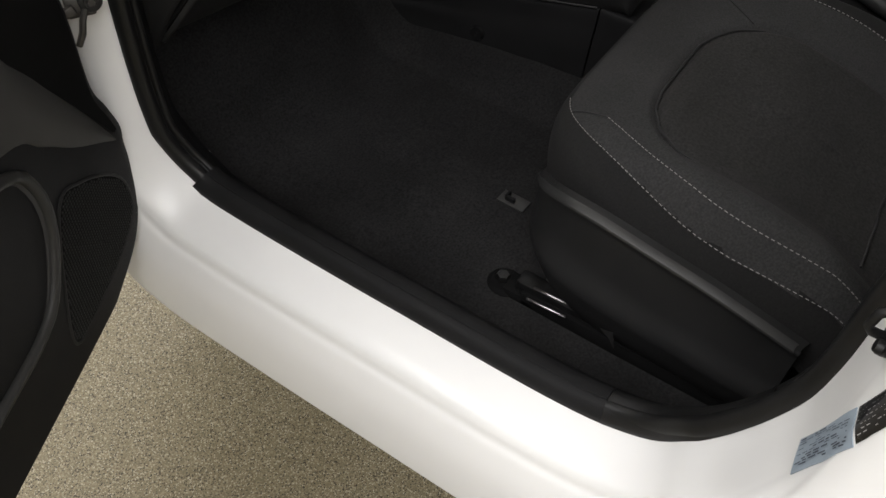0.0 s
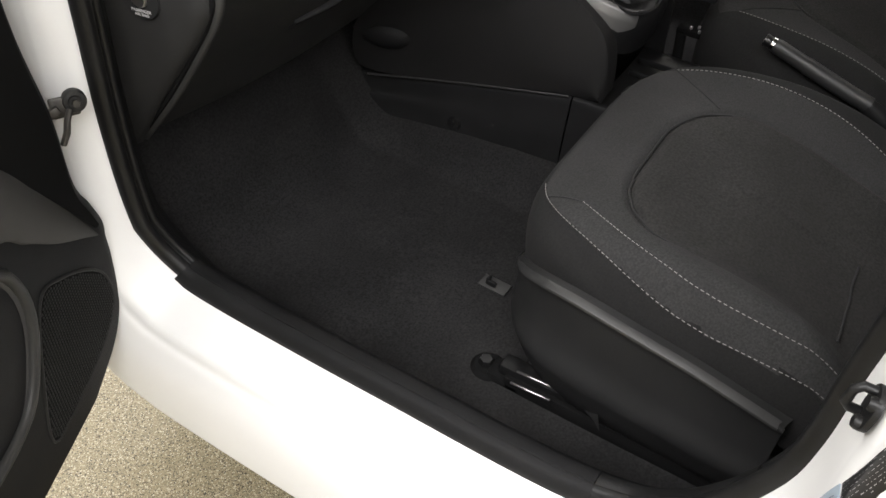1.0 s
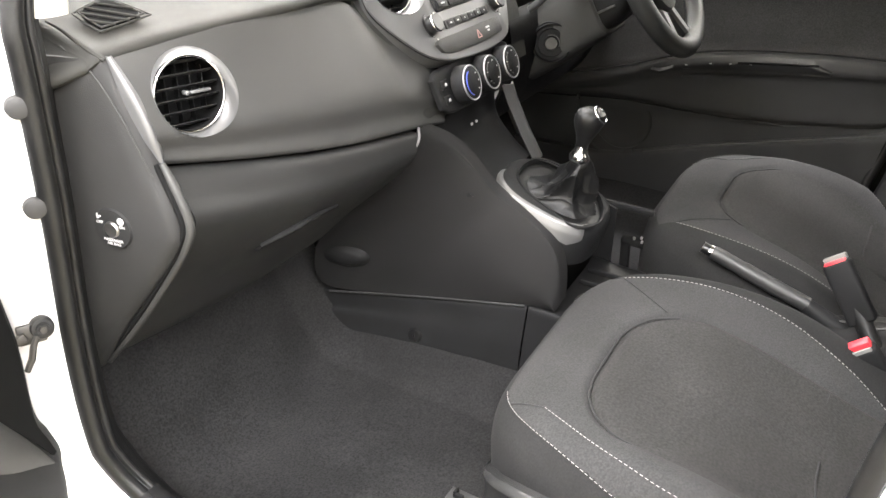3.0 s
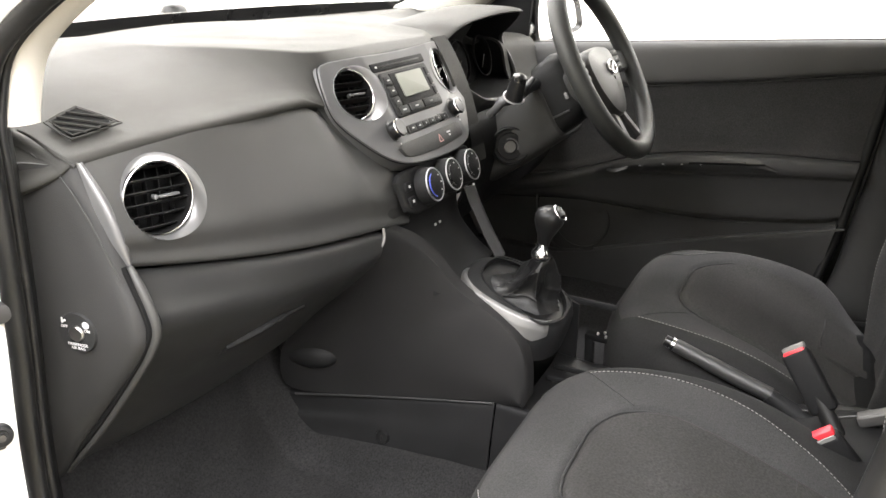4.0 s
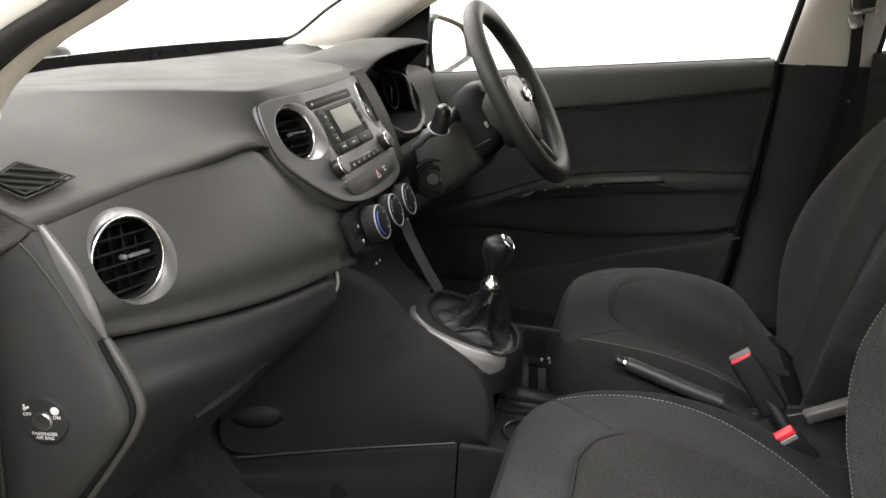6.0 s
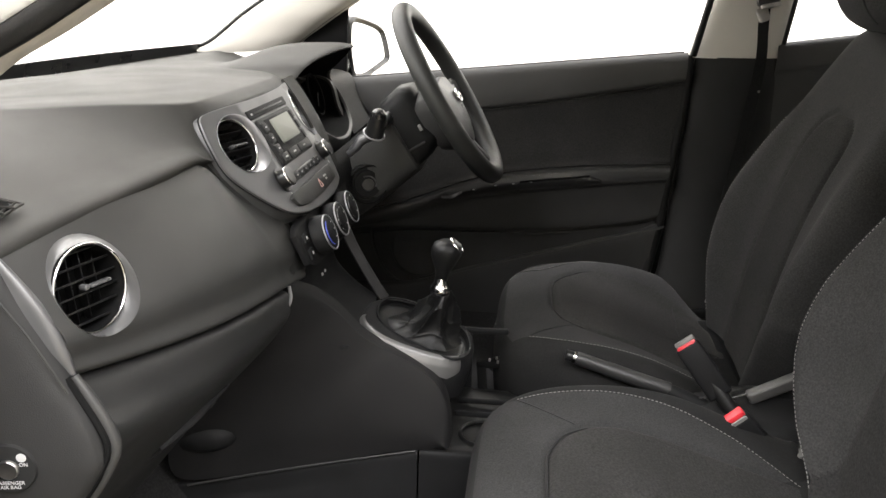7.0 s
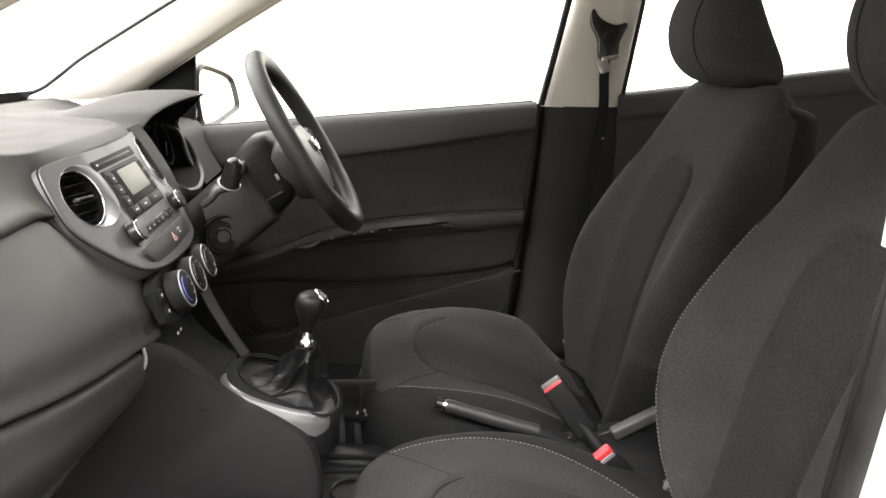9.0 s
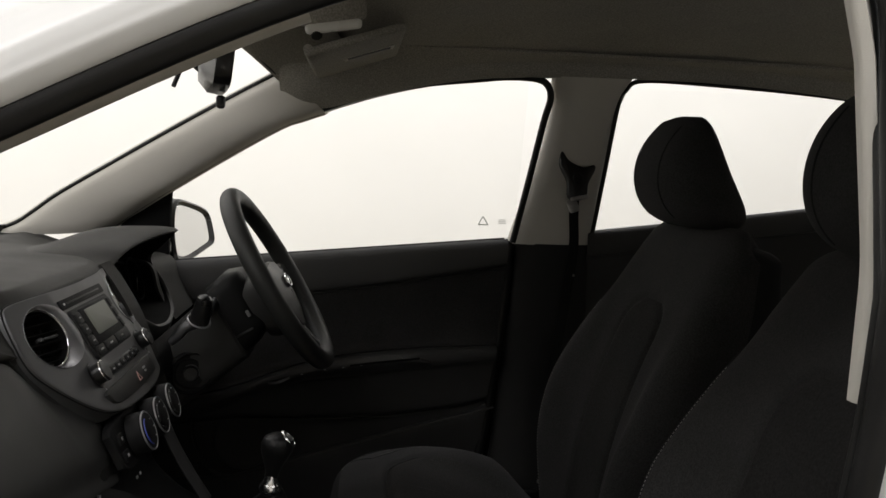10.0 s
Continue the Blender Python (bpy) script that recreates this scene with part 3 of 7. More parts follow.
def pocket_profile(y):
    poc = table(POCKET, y)
    return ((0.712, poc - 0.03), (0.709, poc - 0.002), (0.700, poc + 0.002), (0.690, poc), (0.685, poc - 0.008), (0.690, poc - 0.06), (0.70, 0.33), (0.715, 0.30))


door_strip("belt_trim", belt_profile, M_BELTTRIM, "dark grey soft belt trim")
door_strip("upper_panel", insert_profile, M_DOORCLOTH, "black cloth door insert")
door_strip("armrest", arm_profile, M_DOORTRIM, "black plastic armrest and lower panel", 40)
door_strip("lower_panel", lower_profile, M_DOORTRIM, "black plastic panel behind the pocket", 12)
door_strip("door_pocket", pocket_profile, M_DOORTRIM, "black plastic door pocket", 30)
# Paler lip paints the highlight along the pocket's top edge.
dp("pocket_edge", sweep([(0.6875, y, table(POCKET, y) + 0.001) for y in np.linspace(0.20, -0.30, 40)], 0.0030, 8), M_BELTTRIM, "rounded paler lip of the pocket")
dp("pocket_rib", sweep(even([(0.708, 0.380, 0.560), (0.708, 0.374, 0.488), (0.706, 0.343, 0.426), (0.700, 0.295, 0.402), (0.692, 0.225, 0.424)], 40), 0.004, 8), M_DOORTRIM, "raised rim round the loudspeaker")
dp("loudspeaker", turned(((0.0, 0.003), (0.052, 0.002), (0.060, 0.0055), (0.066, 0.004), (0.070, -0.004)), 40, facing((0.716, 0.265, 0.485), (-1, 0, 0.05))), M_DOORTRIM, "round black loudspeaker cover")
swp = dp("switch_panel", thick(grid([[(0.6765 - 0.002 * math.sin(math.pi * g), y, lerp((table(ARM_LOW, y) + 0.006,), (table(ARM_TOP, y) - 0.005,), g * min(1, (y + 0.155) / 0.05))[0]) for g in np.linspace(0, 1, 6)] for y in np.linspace(0.235, -0.150, 40)]), 0.003), M_SMOOTH, "gloss black window switch panel")
dp("panel_groove", sweep([(0.6705, y, table(ARM_LOW, y) + 0.022) for y in np.linspace(0.03, -0.125, 12)], 0.0022, 8), M_MATTE, sub=swp)
for y in (0.135, 0.085, 0.045, 0.005):
    zc = 0.45 * table(ARM_TOP, y) + 0.55 * table(ARM_LOW, y)
    dp("window_switch", rbox(0.006, 0.018, 0.014, 0.003, 2, pose(0.6745, y, zc, -8)), M_SMOOTH, sub=swp)
    dp("switch_mark", rbox(0.0008, 0.005, 0.002, 0.0003, 1, pose(0.6712, y, zc + 0.002, -8)), M_WHITEPRINT, sub=swp)
dp("door_pull", thick(loft([[(0.673, 0.208, 0.630), (0.673, 0.208, 0.625)], [(0.667, 0.186, 0.634), (0.665, 0.186, 0.627)], [(0.671, 0.162, 0.643), (0.671, 0.162, 0.638)]], 6, 12), 0.003), M_GREYMET, "bright inner door handle")
dp("outer_skin", thick(loft([[(0.74, y, belt_z(y)), (0.80, y, 0.75), (0.81, y, 0.5), (0.78, y, 0.25)] for y in (0.62, 0.2, -0.32)], 16, 12), 0.004), M_PAINT, "white painted outer skin")
# Quarter cover at the mirror.
dp("mirror_cover", plate(((0.0, 0.0), (0.155, 0.012), (0.0, 0.150), (-0.006, 0.135)), 0.012, Matrix(((0, 0, -1, 0.676), (1, 0, 0, 0.425), (0, 1, 0, 0.905), (0, 0, 0, 1))), 0.003), M_MATTE, "black triangular mirror cover")
dp("divider_bar", sweep(((0.688, 0.437, 0.915), (0.686, 0.434, 0.985), (0.678, 0.430, 1.050)), 0.0045, 8), M_GREYMET, "grey window divider bar")
dp("window_channel", sweep(curve_through(((0.688, -0.326, 0.955), (0.655, -0.349, 1.094), (0.622, -0.369, 1.223), (0.610, -0.378, 1.268), (0.604, -0.370, 1.296), (0.602, -0.344, 1.309), (0.602, -0.284, 1.310), (0.602, -0.224, 1.303), (0.605, -0.106, 1.287), (0.610, 0.011, 1.260), (0.617, 0.105, 1.226)), 70), 0.0075, 10), M_RUBBER, "black rubber window channel")
dp("window_bead", sweep([(0.706, y, belt_z(y) + 0.001) for y in (0.45, 0.2, 0.0, -0.31)], 0.004, 8), M_RUBBER)
pane = dp("window_pane", loft([[(0.705, y, belt_z(y) - 0.01), (0.665, y, 1.1), (0.61, y, max(belt_z(y), min(1.30, 1.22 - 0.55 * (y - 0.1))))] for y in (0.43, 0.2, -0.05, -0.33)], 10, 12), M_GLASS, "clear side window glass")
pane.visible_shadow = False
# Etched marks in the glass corner.
etch = material("etched_glass_mark", (0.55, 0.56, 0.52), 0.6)
mE = facing((0.678, -0.255, 1.0), (-1, 0, 0.25))
dp("etched_triangle", merged(*[sweep([mE @ Vector(a), mE @ Vector(b)], 0.0012, 6) for a, b in (((-0.011, -0.008, 0), (0.011, -0.008, 0)), ((0.011, -0.008, 0), (0, 0.011, 0)), ((0, 0.011, 0), (-0.011, -0.008, 0)))]), etch, sub=pane)
dp("etched_lines", merged(*[rbox(0.018, 0.0016, 0.0008, 0.0003, 1, facing((0.678, -0.298, 1.004 - 0.004 * k), (-1, 0, 0.25))) for k in range(3)]), etch, sub=pane)

# Far pillar between the doors: pale upper cover, black lower cover.
bp = thing("centre_pillar_trim", "pale grey over black plastic centre pillar trim", "pillar trim", at=(0.69, -0.43, 0.3))
pp = under(bp)
secs = []
for x, y0, y1, z in ((0.700, -0.322, -0.510, 0.950), (0.688, -0.345, -0.516, 1.03), (0.664, -0.372, -0.523, 1.13), (0.628, -0.390, -0.531, 1.24), (0.592, -0.385, -0.552, 1.325)):
    w = y0 - y1
    secs.append([(x + 0.03, y0 + 0.004, z), (x + 0.006, y0, z), (x - 0.012, y0 - 0.2 * w, z), (x - 0.016, y0 - 0.5 * w, z), (x - 0.012, y1 + 0.2 * w, z), (x + 0.006, y1, z), (x + 0.03, y1 - 0.004, z)])
pp("upper_cover", thick(loft(secs, 26, 24), 0.004), M_PILLAR, "pale grey plastic upper cover")
secs = []
for x, y0, y1, z in ((0.706, -0.338, -0.512, 0.952), (0.712, -0.334, -0.512, 0.80), (0.705, -0.318, -0.52, 0.62), (0.66, -0.29, -0.56, 0.44), (0.62, -0.22, -0.62, 0.36)):
    w = y0 - y1
    secs.append([(x + 0.03, y0 + 0.004, z), (x, y0, z), (x - 0.020, y0 - 0.2 * w, z), (x - 0.024, y0 - 0.5 * w, z), (x - 0.020, y1 + 0.2 * w, z), (x, y1, z), (x + 0.03, y1 - 0.004, z)])
pp("lower_cover", thick(loft(secs, 26, 24), 0.004), M_VALANCE, "black plastic lower cover")
pp("front_seal", sweep(((0.712, -0.324, 0.955), (0.716, -0.320, 0.85), (0.718, -0.306, 0.70), (0.712, -0.290, 0.56), (0.69, -0.265, 0.44)), 0.011, 10), M_RUBBER)
# Black sheet added behind the gap to keep bright background from showing.
pp("gap_liner", thick(grid([[(x, float(np.interp(z, (0.36, 0.45, 0.62, 0.80, 0.96), (-0.20, -0.235, -0.275, -0.292, -0.30))) + dy, z) for x, dy in ((0.742, 0.0), (0.740, -0.06), (0.735, -0.10))] for z in np.linspace(0.30, 0.958, 14)]), 0.004), M_RUBBER, "dark door jamb in the shut gap")
pp("rear_seal", sweep(((0.712, -0.520, 0.975), (0.722, -0.520, 0.80), (0.715, -0.53, 0.62)), 0.009, 10), M_RUBBER)

# Far rear door.
rdoor = thing("far_rear_door", "closed far rear car door with black trim", "car door", at=(0.72, -0.85, 0.4))
rp = under(rdoor)
secs = []
for y in (-0.50, -0.65, -0.85, -1.05, -1.35):
    b = belt_z(y)
    secs.append([(0.73, y, b - 0.004), (0.700, y, b + 0.002), (0.690, y, b - 0.012), (0.690, y, b - 0.05), (0.702, y, b - 0.08), (0.71, y, 0.75), (0.71, y, 0.35)])
rp("trim_panel", thick(loft(secs, 26, 24), 0.004), M_DOORTRIM, "black plastic door trim")
rp("window_channel", sweep(curve_through(((0.692, -0.510, 0.982), (0.655, -0.520, 1.126), (0.618, -0.529, 1.262), (0.608, -0.541, 1.295), (0.604, -0.575, 1.316), (0.602, -0.716, 1.316), (0.602, -1.001, 1.303), (0.60, -1.3, 1.27)), 70), 0.005, 10), M_RUBBER, "black rubber window channel")
rpane = rp("window_pane", loft([[(0.700, y, belt_z(y) - 0.01), (0.66, y, 1.15), (0.60, y, 1.30)] for y in (-0.52, -0.9, -1.3)], 8, 8), M_GLASS, "clear rear side window glass")
rpane.visible_shadow = False
rp("outer_skin", thick(loft([[(0.74, y, belt_z(y)), (0.80, y, 0.75), (0.81, y, 0.5), (0.78, y, 0.25)] for y in (-0.33, -0.8, -1.4)], 16, 12), 0.004), M_PAINT, "white painted outer skin")
# Roof edge over the far doors.
body_part("roof_rail", thick(loft([[(0.60, y, z), (0.588, y, z + 0.012), (0.567, y, z + 0.028), (0.53, y, z + 0.01 + 0.55 * (1.352 - z)), (0.49, y, 1.352)] for y, z in ((0.185, 1.250), (0.115, 1.228), (-0.02, 1.264), (-0.165, 1.297), (-0.33, 1.314), (-0.6, 1.324), (-0.95, 1.310), (-1.4, 1.262))], 10, 40), 0.006), M_HEADLINER, "cloth covered roof edge")
body_part("rail_skin", thick(loft([[(0.64, y, z - 0.01), (0.655, y, z + 0.015), (0.64, y, z + 0.045), (0.58, y, z + 0.07)] for y, z in ((0.12, 1.222), (-0.02, 1.270), (-0.165, 1.303), (-0.33, 1.322), (-0.6, 1.334), (-0.95, 1.320), (-1.4, 1.272))], 10, 40), 0.004), M_PAINT)
# Rear end that closes the cabin.
body_part("rear_quarter", thick(loft([[(x, -1.42, 0.30), (x, -1.45, 0.8), (x, -1.47, 1.05)] for x in (-0.72, 0, 0.72)], 10, 8), 0.02), M_BLACK, "black trimmed tail of the cabin")
body_part("near_rear_side", thick(loft([[(-0.74, y, 0.3), (-0.76, y, 0.6), (-0.73, y, 0.92 if y > -0.5 else 1.02)] for y in (-0.44, -0.8, -1.42)], 10, 8), 0.02), M_PAINT, "white painted near rear side")
body_part("underbody", rbox(1.30, 2.0, 0.05, 0.01, 2, pose(0, -0.45, 0.225)), M_RUBBER, "dark underbody")

# Header trim between the windscreen and the headliner.
_hd = curve_through([(-0.58, 0.16, 1.275), (-0.40, 0.24, 1.328), (0, 0.29, 1.345), (0.40, 0.24, 1.328), (0.58, 0.184, 1.285), (0.612, 0.15, 1.25)], 30)
body_part("header_trim", thick(grid([[h + np.array((0, 0.012, 0.0)), h + np.array((0, -0.004, -0.002)), h + np.array((0, -0.03, 0.006)), h * np.array((0.97, 1, 1)) + np.array((0, -0.10, 0.012)), h * np.array((0.92, 1, 1)) + np.array((0, -0.16, 0.03))] for h in _hd]), 0.004), M_HEADLINER, "cloth covered windscreen header")

# Windscreen.
wtop = [(-0.58, 0.16, 1.275), (-0.40, 0.24, 1.328), (0, 0.29, 1.345), (0.40, 0.24, 1.328), (0.58, 0.184, 1.285)]
wbot = [(-0.66, 0.77, 0.940), (-0.35, 0.87, 0.938), (0, 0.90, 0.938), (0.35, 0.87, 0.938), (0.66, 0.77, 0.940)]
screen_t = thing("windscreen", "large clear raked windscreen with black edge band", "windscreen", at=(0, 0.85, 0.93))
wp = under(screen_t)
ct, cb = curve_through(wtop, 24), curve_through(wbot, 24)
wpane = wp("pane", grid([[a * (1 - f) + b * f + np.array((0, 0.05, 0.03)) * 4 * f * (1 - f) * 0.5 for f in np.linspace(0, 1, 10)] for a, b in zip(ct, cb)]), M_GLASS)
wpane.visible_shadow = False
wp("edge_band", thick(grid([[b + np.array((0, -0.020, 0.022)), b + np.array((0, -0.014, 0.010)), b + np.array((0, -0.010, 0.0)), b + np.array((0, -0.010, -0.03))] for b in cb]), 0.003), M_SMOOTH, "black ceramic edge band")
wp("header_seal", sweep(ct + np.array((0, 0.004, 0.002)), 0.006, 8), M_RUBBER)
wiper = thing("wiper_arm", "black wiper arm pivot behind the windscreen edge", "wiper", at=(0.0, 0.93, 0.94))
wi = under(wiper)
wi("pivot_cap", turned(((0.0, 0.016), (0.014, 0.015), (0.022, 0.009), (0.028, -0.004)), 20, pose(0.127, 0.955, 0.951)), M_RUBBER)
wi("arm", sweep(((0.127, 0.955, 0.950), (0.067, 0.965, 0.938), (-0.07, 0.965, 0.915)), 0.006, 8), M_RUBBER)

# Far door mirror.
mir = thing("door_mirror", "black framed far door mirror", "wing mirror", at=(0.80, 0.45, 0.93))
mp = under(mir)
mM = facing((0.825, 0.404, 0.948), (-0.32, -0.95, 0.03))
shape = even([(-0.088, 0.048), (-0.078, 0.064), (-0.058, 0.069), (0.0, 0.058), (0.044, 0.046), (0.066, 0.034), (0.080, 0.012), (0.092, -0.026), (0.084, -0.038), (0.060, -0.045), (-0.026, -0.066), (-0.070, -0.064), (-0.084, -0.048), (-0.092, 0.0)], 60, True)
shell = [[tuple(mM @ Vector((x * s, y * s, z))) for x, y in shape] for s, z in ((0.05, 0.0), (0.84, 0.0), (0.90, 0.004), (0.98, 0.008), (1.06, 0.004), (1.09, -0.02), (1.02, -0.05), (0.75, -0.085), (0.3, -0.10))]
mp("housing", grid(shell, loop_u=True, cap=True), M_SMOOTH, "black mirror housing")
mp("mirror_glass", plate([(x * 0.84 - 0.006, y * 0.86) for x, y in shape], 0.003, mM @ Matrix.Translation((0, 0, 0.003)), 0.0005, 1), M_MIRROR, "mirror glass")
mp("arm", rbox(0.09, 0.05, 0.035, 0.012, 3, pose(0.735, 0.455, 0.915)), M_SMOOTH)


# ---- cabin floor ----
def carpet_z(x, y):
    """Height of the carpet: flat, rising to the toe board ahead and up the tunnel side."""
    z = 0.272
    toe = min(max(0.0, y - 0.45), 0.13)
    z += 0.3 * toe + 7 * toe * toe + 1.6 * max(0.0, y - 0.58)
    side = max(0.0, x + 0.20)
    z += min(0.050, 0.75 * side) if x < 0.3 else 0
    z += 0.55 * max(0.0, -0.60 - x)
    return z + 0.004 * math.sin(9 * x + 4 * y) * math.sin(7 * y)


carpet = tagged(part("carpet", thick(grid([[(x, y, carpet_z(x, y) + 0.0015 * noise.noise((x * 22, y * 22, 0))) for x in np.linspace(-0.685, -0.05, 64)] for y in np.linspace(-1.3, 0.78, 130)]), 0.012), M_CARPET), "black needled carpet over the footwell floor", "carpet", kind="structure")
tagged(part("carpet", thick(grid([[(x, y, carpet_z(-x, y)) for x in np.linspace(0.05, 0.70, 20)] for y in np.linspace(-1.3, 0.78, 60)]), 0.012), M_CARPET), "black needled carpet over the footwell floor", "carpet", kind="structure")
body_part("bulkhead", thick(grid([[(x, 0.74, z) for x in np.linspace(-0.68, 0.68, 6)] for z in (0.3, 0.6, 0.92)]), 0.02), M_BLACK, "dark bulkhead behind the dashboard")

clip_t = thing("carpet_clip", "small dark grey plastic carpet clip", "clip", at=(-0.368, 0.118, 0.274))
cc = under(clip_t)
mC = pose(-0.373, 0.122, 0.2855, 0, 0, 88)
cc("plate", rbox(0.042, 0.024, 0.003, 0.001, 2, mC), M_CLIP)
cc("hook", merged(rbox(0.016, 0.006, 0.008, 0.002, 2, mC @ Matrix.Translation((0.004, 0.004, 0.005))), rbox(0.005, 0.012, 0.010, 0.002, 2, mC @ Matrix.Translation((0.010, 0.0, 0.006)))), M_BLACK)

# ---- dashboard ----
dash = thing("dashboard", "dark grey grained plastic dashboard with silver trim", "dashboard", at=(0, 0.5, 0.55))
dh = under(dash)


def chords(pts, n):
    """n points at even steps along straight pieces between pts."""
    p = np.array(pts, float)
    at = np.concatenate([[0], np.cumsum(np.linalg.norm(np.diff(p, axis=0), axis=1))])
    return np.stack([np.interp(np.linspace(0, at[-1], n), at, p[:, k]) for k in range(3)], 1)


# Top pad: a sloping passenger side, and a plateau whose nose runs out over the stack.
# Sections across the car: x, seam (y, z), crest (y, z), and how round the face is below the crest.
secs = []
for x, ys, zs, yc, zc, soft in ((-0.668, 0.462, 0.868, 0.635, 0.905, 1), (-0.645, 0.438, 0.877, 0.628, 0.921, 1), (-0.6285, 0.4225, 0.8855, 0.622, 0.932, 1), (-0.6245, 0.4185, 0.8885, 0.620, 0.938, 1), (-0.619, 0.4155, 0.8925, 0.616, 0.944, 1), (-0.606, 0.4135, 0.8945, 0.612, 0.9425, 0.9), (-0.55, 0.408, 0.898, 0.612, 0.9475, 0.6), (-0.42, 0.392, 0.902, 0.618, 0.9570, 0.35), (-0.345, 0.385, 0.904, 0.604, 0.9620, 0.2), (-0.300, 0.386, 0.904, 0.560, 0.961, 0.15), (-0.265, 0.388, 0.902, 0.505, 0.961, 0.1), (-0.240, 0.390, 0.898, 0.465, 0.960, 0.05), (-0.215, 0.392, 0.893, 0.440, 0.958, 0), (-0.190, 0.401, 0.896, 0.430, 0.956, 0), (-0.16, 0.403, 0.930, 0.426, 0.9545, 0.2), (-0.10, 0.3985, 0.942, 0.424, 0.9535, 0.4), (0.0, 0.3985, 0.942, 0.424, 0.9525, 0.4), (0.08, 0.399, 0.941, 0.424, 0.9510, 0.4), (0.17, 0.412, 0.939, 0.434, 0.949, 0.3), (0.24, 0.44, 0.944, 0.48, 0.953, 0.5), (0.38, 0.47, 0.938, 0.56, 0.948, 1), (0.47, 0.47, 0.912, 0.58, 0.925, 1), (0.60, 0.47, 0.905, 0.60, 0.922, 1), (0.68, 0.48, 0.900, 0.62, 0.918, 1)):
    sec = [(x, ys + 0.012, zs - 0.012), (x, ys - 0.002, zs - 0.003), (x, ys + 0.002, zs + min(0.005, 0.12 * (zc - zs)))]
    for f in (0.2, 0.45, 0.7, 0.87, 1.0):
        g = soft * (1 - (1 - f) ** 1.6) + (1 - soft) * (f ** 0.92)
        sec.append((x, ys + f * (yc - ys), zs + (zc - zs) * g))
    for f, dz in ((0.05, 0.0006), (0.15, 0.0010), (0.4, -0.0015), (0.75, -0.010), (1.0, -0.016)):
        sec.append((x, yc + f * (0.84 - yc), ((zc + dz) if f < 1 else 0.934) + 0.013 * f * math.exp(-((x + 0.03) / 0.24) ** 2) + (max(0.0, 0.950 - zc) * min(1.0, f / 0.4) if 0.3 < x and f < 1 else 0)))
    sec.append((x, 0.93, 0.915))
    # Even steps up the face and over the top, then rounded a little.
    line = np.vstack([chords(sec[:8], 56)[:-1], chords(sec[7:], 75)])
    for _ in range(2):
        line[1:-1] = 0.25 * line[:-2] + 0.5 * line[1:-1] + 0.25 * line[2:]
    line[:10, 1] -= 0.002
    secs.append(line)
pad = grid(np.swapaxes(np.array([curve_through(row, 240) for row in np.swapaxes(np.array(secs), 0, 1)]), 0, 1))
# A low step moulded into the plateau.
STEP = even([(-0.24, 0.74), (-0.19, 0.64), (-0.145, 0.560), (-0.090, 0.500), (-0.015, 0.480), (0.06, 0.490), (0.14, 0.540), (0.22, 0.615), (0.30, 0.72)], 240)
for v in pad.verts:
    if v.co.z > 0.945 and -0.26 < v.co.x < 0.32 and v.co.y < 0.78:
        k = int(np.argmin((STEP[:, 0] - v.co.x) ** 2 + (STEP[:, 1] - v.co.y) ** 2))
        q, r = STEP[max(k - 1, 0)], STEP[min(k + 1, 239)]
        d = ((r[0] - q[0]) * (v.co.y - STEP[k][1]) - (r[1] - q[1]) * (v.co.x - STEP[k][0])) / math.hypot(r[0] - q[0], r[1] - q[1])
        fade = min(1, max(0, (0.78 - v.co.y) / 0.12))
        v.co.z += 0.0024 * fade / (1 + math.exp(-max(min(d / 0.0055, 40), -40)))
dh("top_pad", thick(pad, 0.006), M_DASH, "soft grained dark grey top pad")

# Passenger fascia with its lower lip.
FT = lambda f: lerp((-0.607, 0.413, 0.893), (-0.225, 0.386, 0.892), f)
FB = lambda f: (lerp((-0.602,), (-0.185,), f)[0], 0.368 - 0.055 * min(f, 1.05) - 0.012 * math.sin(math.pi * min(f, 1.0)), 0.797 - 0.074 * f - 0.006 * math.sin(math.pi * min(f, 1.0)))
secs = []
for f in (0, 0.12, 0.25, 0.45, 0.65, 0.82, 0.90, 0.96, 1.02, 1.10, 1.18):
    g = min(f, 1.0)
    t, b = np.array(FT(f)), np.array(FB(f))
    t[2] += 0.0115 * math.sin(math.pi * g) ** 2
    t[1] -= 0.0055 * math.sin(math.pi * g)
    t[2] -= 0.016 * max(0.0, (min(f, 1.04) - 0.86) / 0.14) ** 2
    secs.append([t + (0, 0.012, 0.0), t, lerp(t, b, 0.3) + np.array((0, -0.011, 0)), lerp(t, b, 0.55) + np.array((0, -0.0165, 0)), lerp(t, b, 0.72) + np.array((0, -0.0155, 0)), lerp(t, b, 0.88) + np.array((0, -0.004, 0)), b, b + (0, 0.012, -0.006), b + (0, 0.05, -0.006)])
VL = facing((-0.5482, 0.3737, 0.8505), (-0.30, -0.945, 0.13))
PANEL_N = (0, -0.85, 0.527)
VC = facing((-0.1545, 0.3845, 0.8955), (-0.30, -0.85, 0.43))
VR = facing((0.1285, 0.3845, 0.8955), (0.30, -0.85, 0.43))


def bowl_outline(r, shift, wide, tall, n=64):
    """The oval mouth round a vent, in the vent's own plane."""
    return [(shift + (r + wide) * math.cos(a), (r + tall) * math.sin(a)) for a in np.linspace(0, 2 * math.pi, n, endpoint=False)]


